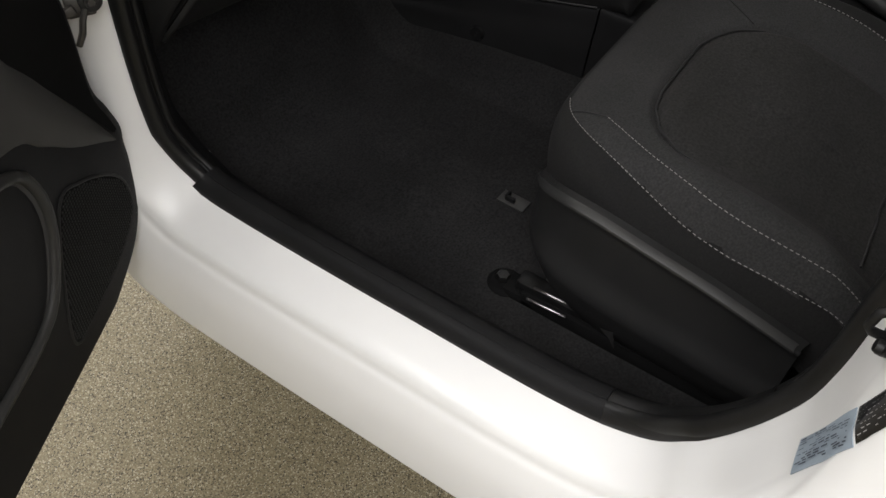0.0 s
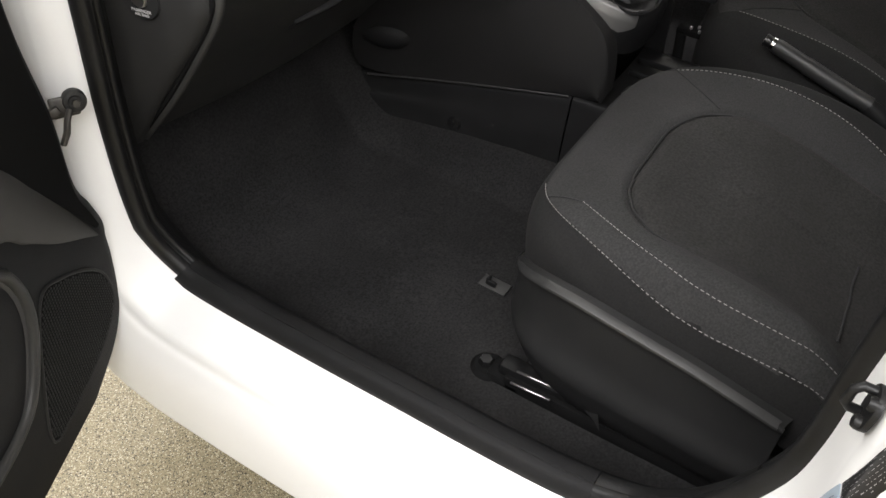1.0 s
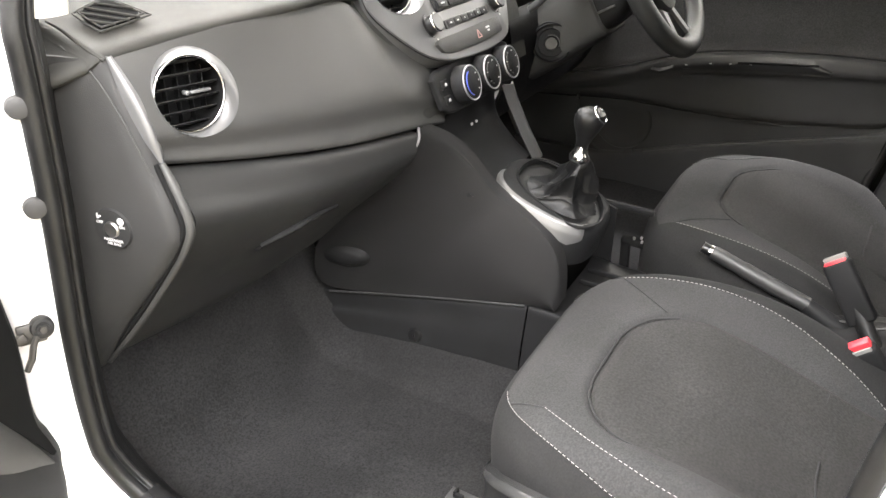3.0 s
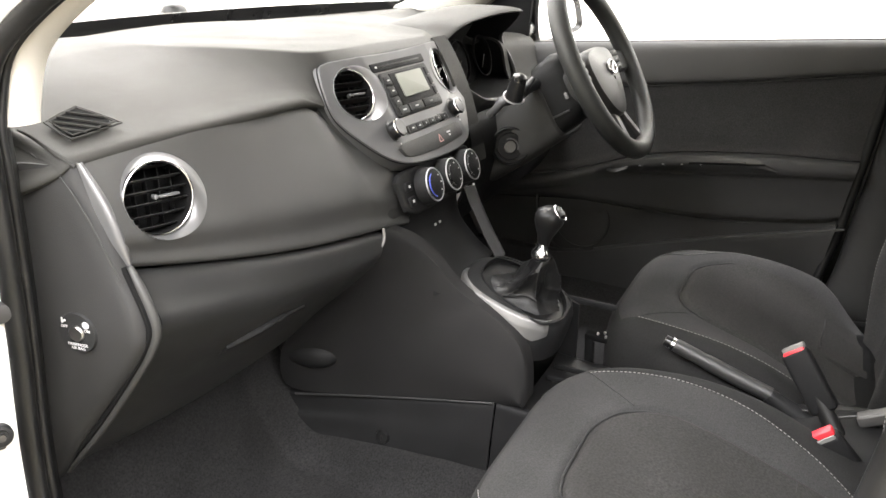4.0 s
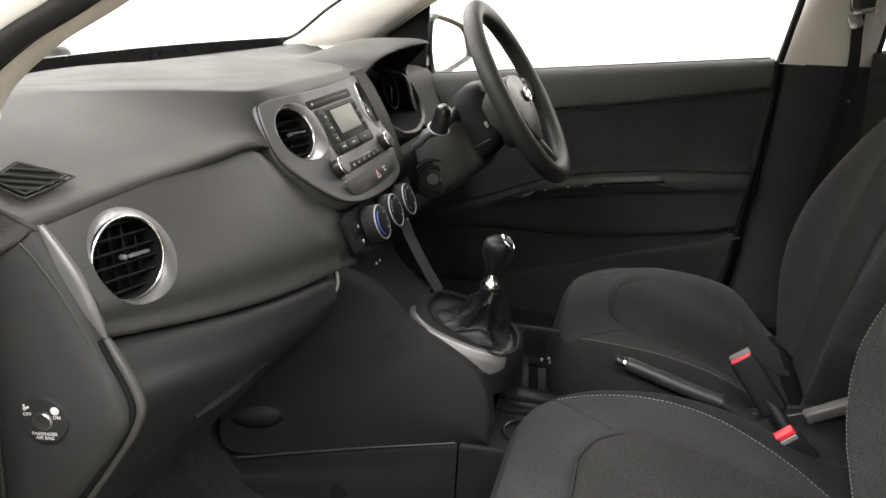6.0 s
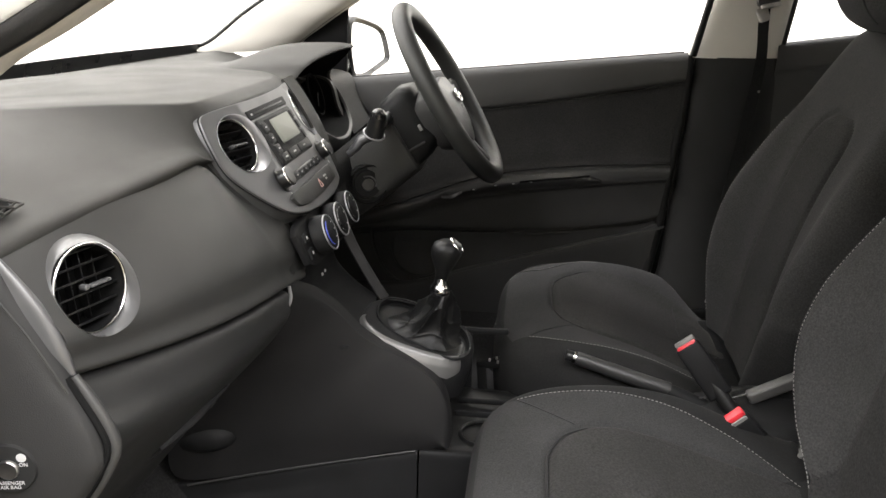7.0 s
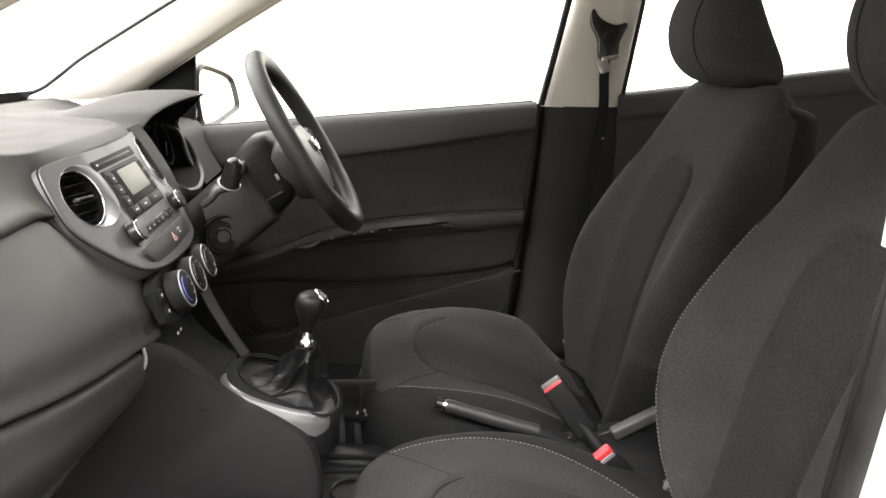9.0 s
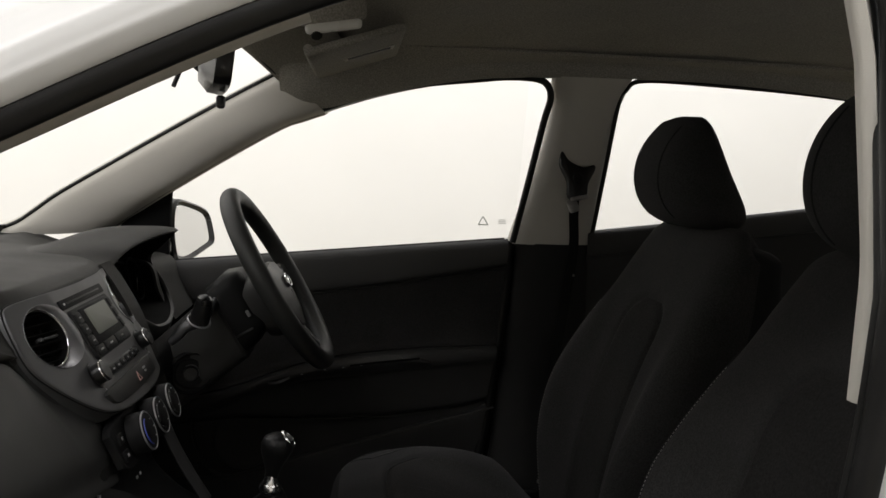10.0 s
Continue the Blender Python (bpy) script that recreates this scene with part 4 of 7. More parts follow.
def cut_mouth(bm, m, r, shift, wide, tall):
    """Projects a vent's mouth on a sheet and opens the sheet inside it; gives the mouth's places."""
    tree = BVHTree.FromBMesh(bm)
    ray_to = (m.to_3x3() @ Vector((0, 0, -1))).normalized()
    mouth = []
    for x, y in bowl_outline(r, shift, wide, tall):
        hit = tree.ray_cast(m @ Vector((x, y, 0.05)), ray_to, 0.14)[0]
        mouth.append(hit if hit is not None else m @ Vector((x, y, 0.0)))
    inv = m.inverted()
    gone = []
    for f in bm.faces:
        q = inv @ f.calc_center_median()
        if abs(q.z) < 0.05 and ((q.x - shift) / (r + wide - 0.0006)) ** 2 + (q.y / (r + tall - 0.0006)) ** 2 < 1:
            gone.append(f)
    bmesh.ops.delete(bm, geom=gone, context="FACES")
    return mouth


fascia_sheet = loft(secs, 120, 280)
MOUTH_L = cut_mouth(fascia_sheet, VL, 0.0375, 0.0095, 0.0118, 0.0055)
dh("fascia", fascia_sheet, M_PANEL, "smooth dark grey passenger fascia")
# The fascia runs on under the stack to the heater panel.
SHIFT = np.array((0, 0.010, 0))
ea = SHIFT + curve_through([(-0.228, 0.386, 0.893), (-0.214, 0.356, 0.845), (-0.200, 0.326, 0.785), (-0.187, 0.3105, 0.728), (-0.186, 0.318, 0.716)], 24)
eb = SHIFT + curve_through([(-0.170, 0.384, 0.870), (-0.130, 0.352, 0.820), (-0.105, 0.318, 0.775), (-0.105, 0.300, 0.728), (-0.108, 0.312, 0.700)], 24)
dh("inner_fascia_end", thick(grid([curve_through((a, lerp(a, b, 0.35) + np.array((0, -0.004, 0)), lerp(a, b, 0.7) + np.array((0, 0.0, 0)), b), 14) for a, b in zip(ea, eb)]), 0.003), M_FASCIA)
# Silver strip at the fascia's outer end.
secs = []
for f in np.linspace(0, 1, 6):
    c = np.array(lerp((-0.607, 0.410, 0.895), (-0.601, 0.364, 0.797), f)) + np.array((0, -0.010 * math.sin(math.pi * f), 0))
    w = 0.55 + 0.55 * math.sin(math.pi * min(1, 0.1 + f) * 0.62)
    w *= 0.68 if f < 0.9 else 0.4
    secs.append([c + (0.006 * w, 0.0, 0), c + (-0.001, -0.0025, 0), c + (-0.008 * w, 0.001, 0), c + (-0.011 * w, 0.010, 0), c + (-0.012, 0.03, 0)])
dh("trim_strip", thick(loft(secs, 16, 24), 0.003), M_VENT, "satin silver trim strip")

# Glovebox door.
secs = []
for f in (0, 0.08, 0.3, 0.5, 0.7, 0.9, 1.0):
    b = np.array(FB(f))
    top = b + (0.004 if f < 0.5 else 0, 0.003, -0.0105)
    knee = np.array(lerp((-0.594, 0.336, 0.735), (-0.196, 0.312, 0.680), f)) + np.array((0, 0, -0.012 * math.sin(math.pi * f)))
    bot = np.array(lerp((-0.588, 0.500, 0.508), (-0.262, 0.440, 0.535), f)) + np.array((0, -0.012 * math.sin(math.pi * f), 0.004))
    secs.append([top + (0, 0.03, 0), top, lerp(top, knee, 0.5) + np.array((0, -0.004, 0)), knee, lerp(knee, bot, 0.2) + np.array((0, -0.004, -0.002)), lerp(knee, bot, 0.6), bot, bot + (0, 0.03, 0.0)])
glove = thing("glovebox", "closed dark grey glovebox with recessed pull", "glovebox", at=(-0.4, 0.45, 0.52))
gb = under(glove)
gb("door", thick(loft(secs, 50, 40), 0.005), M_GLOVE)
gl_edge = even([(-0.6035, 0.362, 0.7965), (-0.604, 0.352, 0.780), (-0.6045, 0.3395, 0.757), (-0.604, 0.3340, 0.736), (-0.603, 0.3425, 0.714), (-0.602, 0.360, 0.686), (-0.600, 0.42, 0.604), (-0.595, 0.50, 0.508)], 50)
# Lip takes the lightened plastic to paint in its bright highlight.
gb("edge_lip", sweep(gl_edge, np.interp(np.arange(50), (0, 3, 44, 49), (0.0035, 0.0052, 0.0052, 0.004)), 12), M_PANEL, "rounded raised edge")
gb("edge_gap", sweep(gl_edge + np.array((-0.0052, 0.0040, 0.0)), 0.0032, 8), M_MATTE, "dark gap beside the end panel")
gb("pull", thick(loft([[(-0.462, 0.376, 0.648), (-0.462, 0.368, 0.640), (-0.462, 0.388, 0.626)], [(-0.420, 0.357, 0.660), (-0.420, 0.347, 0.651), (-0.420, 0.378, 0.630)], [(-0.385, 0.349, 0.666), (-0.385, 0.339, 0.658), (-0.385, 0.372, 0.634)], [(-0.345, 0.345, 0.662), (-0.345, 0.338, 0.656), (-0.345, 0.362, 0.640)]], 12, 18), 0.003), M_BLACK, "recessed black pull")
gb("latch", rbox(0.016, 0.008, 0.006, 0.002, 2, pose(-0.388, 0.3435, 0.658, 30)), M_FASCIA, "small grey latch")

# End panel with the airbag switch.
secs = []
for f, (ya, za), (yb, zb) in ((0, (0.412, 0.892), (0.455, 0.896)), (0.2, (0.394, 0.855), (0.462, 0.855)), (0.42, (0.366, 0.795), (0.46, 0.795)), (0.6, (0.344, 0.738), (0.46, 0.735)), (0.66, (0.356, 0.700), (0.465, 0.70)), (0.85, (0.44, 0.592), (0.49, 0.60)), (1, (0.500, 0.508), (0.52, 0.51))):
    secs.append([(-0.602, ya + 0.002, za), (-0.611, ya + 0.003, za), (-0.618, ya + 0.013, za), (-0.626, (ya + yb) / 2, (za + zb) / 2), (-0.640, yb, zb), (-0.665, yb + 0.004, zb)])
dh("end_panel", thick(loft(secs, 24, 50), 0.004), M_ENDPANEL, "dark grey end panel")
# Thin, slightly paler ridge put in for the highlight along the panel's edge.
dh("end_ridge", sweep(even([(-0.6255, 0.452, 0.901), (-0.6245, 0.419, 0.884), (-0.6235, 0.391, 0.850), (-0.6225, 0.371, 0.815), (-0.6215, 0.358, 0.790)], 30), 0.0010, 8), M_FASCIA, "thin moulded ridge")
dh("pad_edge", sweep(even([(-0.622, 0.470, 0.921), (-0.622, 0.452, 0.9165), (-0.621, 0.434, 0.908), (-0.617, 0.420, 0.899), (-0.612, 0.411, 0.892)], 24), (np.linspace(0.0012, 0.0034, 24)), 8), M_DASH, "rounded edge of the pad")
mW = facing((-0.6325, 0.4105, 0.7255), (-0.985, -0.17, 0))
abs_t = dh("airbag_switch", turned(((0.0, 0.003), (0.008, 0.003), (0.0085, 0.0015), (0.021, 0.0015), (0.0225, -0.002)), 40, mW), M_VALANCE, "round black passenger airbag key switch")
dh("key_slot", turned(((0.0, 0.0040), (0.0075, 0.0040), (0.0085, 0.003), (0.009, 0.0)), 24, mW), M_STEEL, "grey key barrel", sub=abs_t)


def lettering(text, size, m, mat, name, make, sub):
    """Words as flat raised print."""
    c = bpy.data.curves.new(name, "FONT")
    c.body, c.size, c.align_x, c.align_y, c.extrude = text, size, "CENTER", "CENTER", 0.0002
    tmp = bpy.data.objects.new(name, c)
    me = bpy.data.meshes.new_from_object(tmp)
    bpy.data.objects.remove(tmp)
    bm = bmesh.new()
    bm.from_mesh(me)
    bpy.data.meshes.remove(me)
    bmesh.ops.transform(bm, matrix=m, verts=bm.verts)
    return make(name, bm, mat, sub=sub)


lettering("PASSENGER", 0.0044, mW @ Matrix.Translation((0, -0.0125, 0.0018)), M_WHITEPRINT, "lettering", dh, abs_t)
lettering("AIR BAG", 0.0044, mW @ Matrix.Translation((0, -0.0165, 0.0018)), M_WHITEPRINT, "lettering", dh, abs_t)
lettering("OFF", 0.0044, mW @ Matrix.Translation((-0.0135, 0.006, 0.0018)), M_WHITEPRINT, "lettering", dh, abs_t)
lettering("ON", 0.0044, mW @ Matrix.Translation((0.0125, 0.004, 0.0018)), M_WHITEPRINT, "lettering", dh, abs_t)
dh("switch_symbol", turned(((0.0, 0.0004), (0.0038, 0.0003), (0.004, 0.0)), 16, mW @ Matrix.Translation((0.0115, 0.0105, 0.0018))), M_WHITEPRINT, sub=abs_t)
dh("switch_symbol", merged(rbox(0.005, 0.0022, 0.0006, 0.0002, 1, mW @ pose(-0.0135, 0.012, 0.0018, 0, 0, 30)), rbox(0.002, 0.006, 0.0006, 0.0002, 1, mW @ pose(-0.0155, 0.0125, 0.0018))), M_WHITEPRINT, sub=abs_t)


# ---- air vents ----
def round_vent(m, r, mouth, bowl):
    """A round vent: bowl from its mouth down to a bright rim, barrel, slats, vanes and a thumb lever."""
    v = thing("air_vent", "round air vent with black slats in a silver ring", "air vent", "dashboard vents", tuple(m.translation))
    vp = under(v)
    ring = [m @ Vector((r * 1.03 * math.cos(a), r * 1.03 * math.sin(a), 0.0)) for a in np.linspace(0, 2 * math.pi, len(mouth), endpoint=False)]
    out = m.to_3x3() @ Vector((0, 0, 1))
    cen = m.translation
    rows = []
    for f, h in ((-0.06, -0.004), (0.0, 0.0012), (0.05, 0.0016), (0.2, 0.0022), (0.45, 0.003), (0.75, 0.002), (1.0, -0.001), (1.0, -0.006)):
        rows.append([tuple((b.lerp(a, f) if f >= 0 else b + (b - a).normalized() * 0.0025) + out * h) for a, b in zip(ring, mouth)])
    vp("collar", grid(rows, loop_u=True), bowl, "satin silver bowl")
    vp("rim", turned([(r * 1.01 + 0.0013 * math.cos(a), 0.0034 + 0.0015 * math.sin(a)) for a in np.linspace(0, 2 * math.pi, 12)], 64, m), M_CHROME, "thin bright rim")
    vp("barrel", turned(((r * 1.02, 0.003), (r * 0.99, -0.006), (r * 0.95, -0.034), (0.0, -0.035)), 48, m), M_MATTE, "black barrel")
    for k in range(6):
        y = (k - 2.5) * r * 0.33
        half = math.sqrt(max(r * r - y * y, 1e-6)) * 0.96
        vp("slat", rbox(2 * half, 0.0016, 0.013, 0.0006, 1, m @ pose(0, y, -0.009, -18)), M_SMOOTH)
    for k in range(5):
        x = (k - 2) * r * 0.37
        half = math.sqrt(max(r * r - x * x, 1e-6)) * 0.93
        vp("vane", rbox(0.0014, 2 * half, 0.009, 0.0005, 1, m @ pose(x, 0, -0.024)), M_RUBBER)
    vp("lever", merged(rbox(0.023, 0.0030, 0.006, 0.0012, 2, m @ pose(0.013, 0.001, 0.000)), rbox(0.0052, 0.0052, 0.009, 0.002, 2, m @ pose(-0.001, 0.001, -0.003))), M_VENT, "grey thumb lever")
    return v


round_vent(VL, 0.0375, MOUTH_L, M_VENT)

# Side demister grille on the pad.
dem = thing("demister_grille", "black slatted demister grille in the top pad", "air vent", at=(-0.56, 0.455, 0.92))
dm = under(dem)
mD = facing((-0.5611, 0.4580, 0.9195), (-0.08, -0.27, 0.96), (0.57, 0.82, 0))
shape = [(-0.0238, -0.0041), (-0.0227, 0.0017), (-0.0015, 0.0259), (0.0044, 0.0262), (0.0299, 0.0043), (0.0289, -0.0015), (-0.0047, -0.0259), (-0.0106, -0.0262)]
dm("duct", plate(shape, 0.004, mD @ Matrix.Translation((0, 0, 0.0012))), M_MATTE, "dark opening")
dm("frame", sweep([mD @ Vector((x * 1.05, y * 1.05, 0.001)) for x, y in curve_through(shape, 64, True)], 0.0011, 8, True), M_DASH)
dm("rim", sweep([mD @ Vector((x * 1.26, y * 1.26, -0.0003)) for x, y in curve_through(shape, 64, True)], 0.0011, 6, True), M_DASH)
for p, q in (((-0.0098, 0.0168), (0.0257, 0.0088)), ((-0.0196, 0.0063), (0.0299, -0.0085)), ((-0.0243, -0.0048), (0.0182, -0.0163)), ((-0.0191, -0.0188), (0.0041, -0.0252))):
    dm("slat", sweep([mD @ Vector((*p, 0.0022)), mD @ Vector((*q, 0.0022))], 0.0015, 6), M_DASH)

# ---- centre stack ----
stack = thing("centre_stack", "grey centre stack trim with radio and controls", "centre stack", at=(-0.013, 0.34, 0.75))
st = under(stack)
MP = facing((-0.013, 0.336, 0.850), PANEL_N)   # local x across, y up the slope, z out
def bezel_z(x):
    return -0.20 * max(0.0, abs(x) - 0.10)


bez = even([(-0.178, 0.1155), (-0.145, 0.115), (-0.09, 0.111), (0.0, 0.109), (0.09, 0.111), (0.145, 0.115), (0.178, 0.1155), (0.194, 0.106), (0.206, 0.072), (0.203, 0.040), (0.180, 0.004), (0.136, -0.034), (0.100, -0.056), (0.05, -0.066), (-0.02, -0.066), (-0.081, -0.061), (-0.117, -0.052), (-0.147, -0.032), (-0.182, 0.008), (-0.200, 0.040), (-0.199, 0.072), (-0.190, 0.106)], 220, True)
rows = [[tuple(MP @ Vector((x * s, 0.03 + (y - 0.03) * s, z + bezel_z(x * s)))) for x, y in bez] for s, z in ((1.000, -0.03), (1.001, -0.004), (0.996, 0.0005), *[(0.985 - 0.0137 * k, 0.001) for k in range(71)])]
bezel_sheet = grid(rows, loop_u=True)
MOUTH_C = cut_mouth(bezel_sheet, VC, 0.0355, 0.0115, 0.0145, 0.0055)
MOUTH_R = cut_mouth(bezel_sheet, VR, 0.0355, -0.0115, 0.0145, 0.0055)
st("bezel", bezel_sheet, M_BEZEL, "metallic grey shield shaped bezel")
# Brighter silver paints in light on this bowl; the other vents keep M_VENT.
round_vent(VC, 0.0355, MOUTH_C, M_SILVER)
round_vent(VR, 0.0355, MOUTH_R, M_VENT)
st("bezel_gap", sweep([MP @ Vector((x * 1.004, 0.03 + (y - 0.03) * 1.004, bezel_z(x) - 0.002)) for x, y in bez], 0.0010, 6, True), M_BLACK, "thin dark joint")
radio = st("radio_panel", plate(rounded(0.148, 0.071, 0.006), 0.006, MP @ Matrix.Translation((-0.010, 0.0445, 0.005)), 0.002), M_VALANCE, "black radio panel")


def rb(name, x, y, w, h, z=0.006, mat=None, d=0.004, r=0.0012):
    return st(name, rbox(w, h, d, r, 2, MP @ Matrix.Translation((x, y, z))), mat or M_SMOOTH, sub=radio)


rb("disc_slot", -0.012, 0.0895, 0.162, 0.0130, 0.0015, M_BLACK)
rb("slot_gap", -0.012, 0.0895, 0.13, 0.0022, 0.0036, M_RUBBER, 0.001, 0.0004)
rb("button_mark", -0.082, 0.0895, 0.005, 0.003, 0.0038, M_WHITEPRINT, 0.0006, 0.0002)
rb("display_surround", -0.006, 0.0500, 0.108, 0.052, 0.0045, M_BLACK)
st("display", plate(rounded(0.080, 0.037, 0.002), 0.003, MP @ Matrix.Translation((-0.005, 0.0540, 0.0085)), 0.0006), M_LCD, "grey-green blank radio display", sub=radio)
for k in range(3):
    rb("button", -0.072, 0.066 - k * 0.0165, 0.018, 0.0135, 0.0055, M_VALANCE)
    rb("button_mark", -0.072, 0.066 - k * 0.0165, 0.006, 0.0016, 0.0077, M_WHITEPRINT, 0.0006, 0.0002)
    rb("button", 0.053, 0.066 - k * 0.0165, 0.012, 0.0135, 0.0055, M_VALANCE)
    rb("button_mark", 0.053, 0.060 - k * 0.0165, 0.005, 0.0016, 0.0077, M_BUTTON, 0.0006, 0.0002)
for k, (x, w) in enumerate(((-0.065, 0.026), (-0.026, 0.042), (0.022, 0.044))):
    rb("button", x, 0.0185, w, 0.0125, 0.0055, M_VALANCE)
    rb("button_mark", x, 0.0185, 0.010, 0.0022, 0.0077, M_WHITEPRINT if k < 2 else M_BUTTON, 0.0006, 0.0002)
rb("key_row", -0.008, -0.0108, 0.136, 0.0125, 0.002, M_SMOOTH)
for k in range(6):
    rb("button", -0.062 + k * 0.0216, -0.0108, 0.0196, 0.0095, 0.003, M_VALANCE)
    rb("button_mark", -0.062 + k * 0.0216, -0.0108, 0.0055 if k < 2 else 0.0018, 0.002, 0.0052, M_WHITEPRINT, 0.0006, 0.0002)
flap = [(-0.112, -0.0275), (-0.05, -0.0265), (0.03, -0.0258), (0.078, -0.026), (0.083, -0.030), (0.081, -0.046), (0.074, -0.050), (0.0, -0.0535), (-0.075, -0.0515), (-0.104, -0.047), (-0.112, -0.041)]
st("lower_flap", plate([tuple(v) for v in even(flap, 60, True)], 0.006, MP @ Matrix.Translation((0, 0, 0.0035)), 0.0015), M_FASCIA, "dark grey lower flap", sub=radio)
st("hazard_mark", merged(*[sweep([MP @ Vector((*a, 0.0036)), MP @ Vector((*b, 0.0036))], 0.0008, 6) for a, b in (((-0.003, -0.046), (0.009, -0.046)), ((0.009, -0.046), (0.003, -0.034)), ((0.003, -0.034), (-0.003, -0.046)))]), material("pale_red_print", (0.42, 0.24, 0.22), 0.6), sub=radio)
rb("button_mark", 0.036, -0.036, 0.012, 0.0028, 0.0038, M_WHITEPRINT, 0.0008, 0.0002)
rb("button_mark", 0.036, -0.041, 0.007, 0.0028, 0.0038, M_WHITEPRINT, 0.0008, 0.0002)
for x in (-0.108, 0.092):
    mq = MP @ Matrix.Translation((x, -0.004, bezel_z(x)))
    kn = st("knob", turned(((0.0175, 0.0012), (0.0165, 0.0018), (0.0150, 0.0005), (0.0130, 0.002), (0.0128, 0.013), (0.0118, 0.0155), (0.0, 0.016)), 36, mq), M_SMOOTH, sub=radio)
    st("knob_ring", turned([(0.0128 + 0.0011 * math.cos(a), 0.0130 + 0.0011 * math.sin(a)) for a in np.linspace(0, 2 * math.pi, 9)], 36, mq), M_CHROME, sub=radio)
    st("knob_mark", rbox(0.004, 0.003, 0.0006, 0.0002, 1, mq @ pose(0.004, -0.0215, 0.0014)), M_WHITEPRINT, sub=radio)

# Heater controls.
heat = thing("heater_controls", "black heater panel with three round knobs", "heater controls", at=(-0.025, 0.29, 0.74))
he = under(heat)
MH = facing((-0.025, 0.296, 0.762), (0, -0.93, 0.36))
he("panel", plate([tuple(v) for v in even([(-0.120, 0.030), (0, 0.034), (0.11, 0.030), (0.116, 0.0), (0.105, -0.030), (0, -0.034), (-0.11, -0.030), (-0.125, 0.0)], 40, True)], 0.010, MH @ Matrix.Translation((0, 0, -0.004)), 0.004, 3), M_BLACK, "black control panel")
for k, x in enumerate((-0.069, -0.002, 0.068)):
    mk = MH @ Matrix.Translation((x, 0, 0))
    knob = he("knob", turned(((0.0275, 0.0), (0.027, 0.012), (0.0255, 0.018), (0.0225, 0.0205), (0.0, 0.021)), 40, mk), M_BLACK)
    he("ring", turned([(0.0245 + 0.0012 * math.cos(a), 0.0195 + 0.0012 * math.sin(a)) for a in np.linspace(0, 2 * math.pi, 9)], 40, mk), M_SILVER, "bright ring", sub=knob)
    arc = [mk @ Vector((0.018 * math.cos(a), 0.018 * math.sin(a), 0.0212)) for a in np.linspace(radians(110), radians(250), 12)]
    he("scale", sweep(arc, 0.0009, 6), M_BLUEPRINT if k == 0 else M_SMOOTH, sub=knob)
    for a in (20, 70, 120, 170, 220, 320) if k else (0, 40, 320):
        he("mark", rbox(0.0035, 0.002, 0.0005, 0.0002, 1, mk @ pose(0.0175 * math.cos(radians(a)), 0.0175 * math.sin(radians(a)), 0.0212)), M_WHITEPRINT, sub=knob)
for y in (0.010, -0.012):
    he("button", rbox(0.018, 0.014, 0.006, 0.002, 2, MH @ pose(-0.107, y, -0.004)), M_BLACK)
    he("button_mark", rbox(0.005, 0.004, 0.0006, 0.0002, 1, MH @ pose(-0.107, y, -0.0007)), M_WHITEPRINT)

st("core", rbox(0.33, 0.16, 0.30, 0.02, 2, pose(-0.02, 0.53, 0.74)), M_MATTE, "dark stack core")
# Lower stack with the socket niche and silver edge strip.
secs = [[(-0.116, y + 0.02, z), (-0.11, y, z), (-0.03, y - 0.002, z), (0.08, y, z), (0.092, y + 0.03, z)] for y, z in ((0.300, 0.742), (0.322, 0.725), (0.318, 0.67), (0.285, 0.63), (0.25, 0.605))]
st("lower_panel", thick(loft(secs, 24, 24), 0.004), M_BLACK, "black lower stack panel")
for x in (-0.012, 0.004):
    st("socket_mark", rbox(0.006, 0.002, 0.004, 0.0005, 1, pose(x, 0.313, 0.676, -15)), M_WHITEPRINT)
st("socket", turned(((0.013, 0.0), (0.012, 0.004), (0.0105, 0.003), (0.0, 0.0)), 24, facing((-0.055, 0.3165, 0.672), (0, -0.96, 0.25))), M_SMOOTH)
st("edge_strip", thick(loft([[(p[0] - 0.012, p[1] + 0.004, p[2]), (p[0] + 0.004, p[1] - 0.006, p[2]), (p[0] + 0.019, p[1] - 0.001, p[2])] for p in ((0.078, 0.296, 0.722), (0.083, 0.284, 0.690), (0.089, 0.262, 0.645), (0.095, 0.238, 0.602))], 8, 20), 0.003), M_GREYMET, "grey metallic edge strip")

# ---- driver's side of the dashboard ----
hood = []
for x, yl, zl, z1, zr in ((0.165, 0.412, 0.929, 0.940, 0.942), (0.200, 0.408, 0.938, 0.949, 0.945), (0.225, 0.397, 0.956, 0.964, 0.950), (0.262, 0.385, 0.967, 0.975, 0.954), (0.320, 0.366, 0.976, 0.986, 0.956), (0.390, 0.357, 0.978, 0.988, 0.955), (0.440, 0.360, 0.975, 0.985, 0.948), (0.468, 0.376, 0.967, 0.977, 0.938), (0.480, 0.400, 0.958, 0.966, 0.930)):
    d = z1 - zl
    hood.append([(x, yl, zl), (x, yl - 0.004, zl + 0.4 * d), (x, yl + 0.008, zl + 0.85 * d), (x, yl + 0.045, z1), (x, 0.485, z1 - 0.006), (x, 0.56, zr), (x, 0.64, zr - 0.016)])
dh("cluster_hood", thick(loft(hood, 40, 60), 0.004), M_DASH, "curved instrument hood")
cl = thing("instrument_cluster", "dark unlit instrument cluster under its hood", "instrument cluster", at=(0.385, 0.40, 0.80))
ci = under(cl)
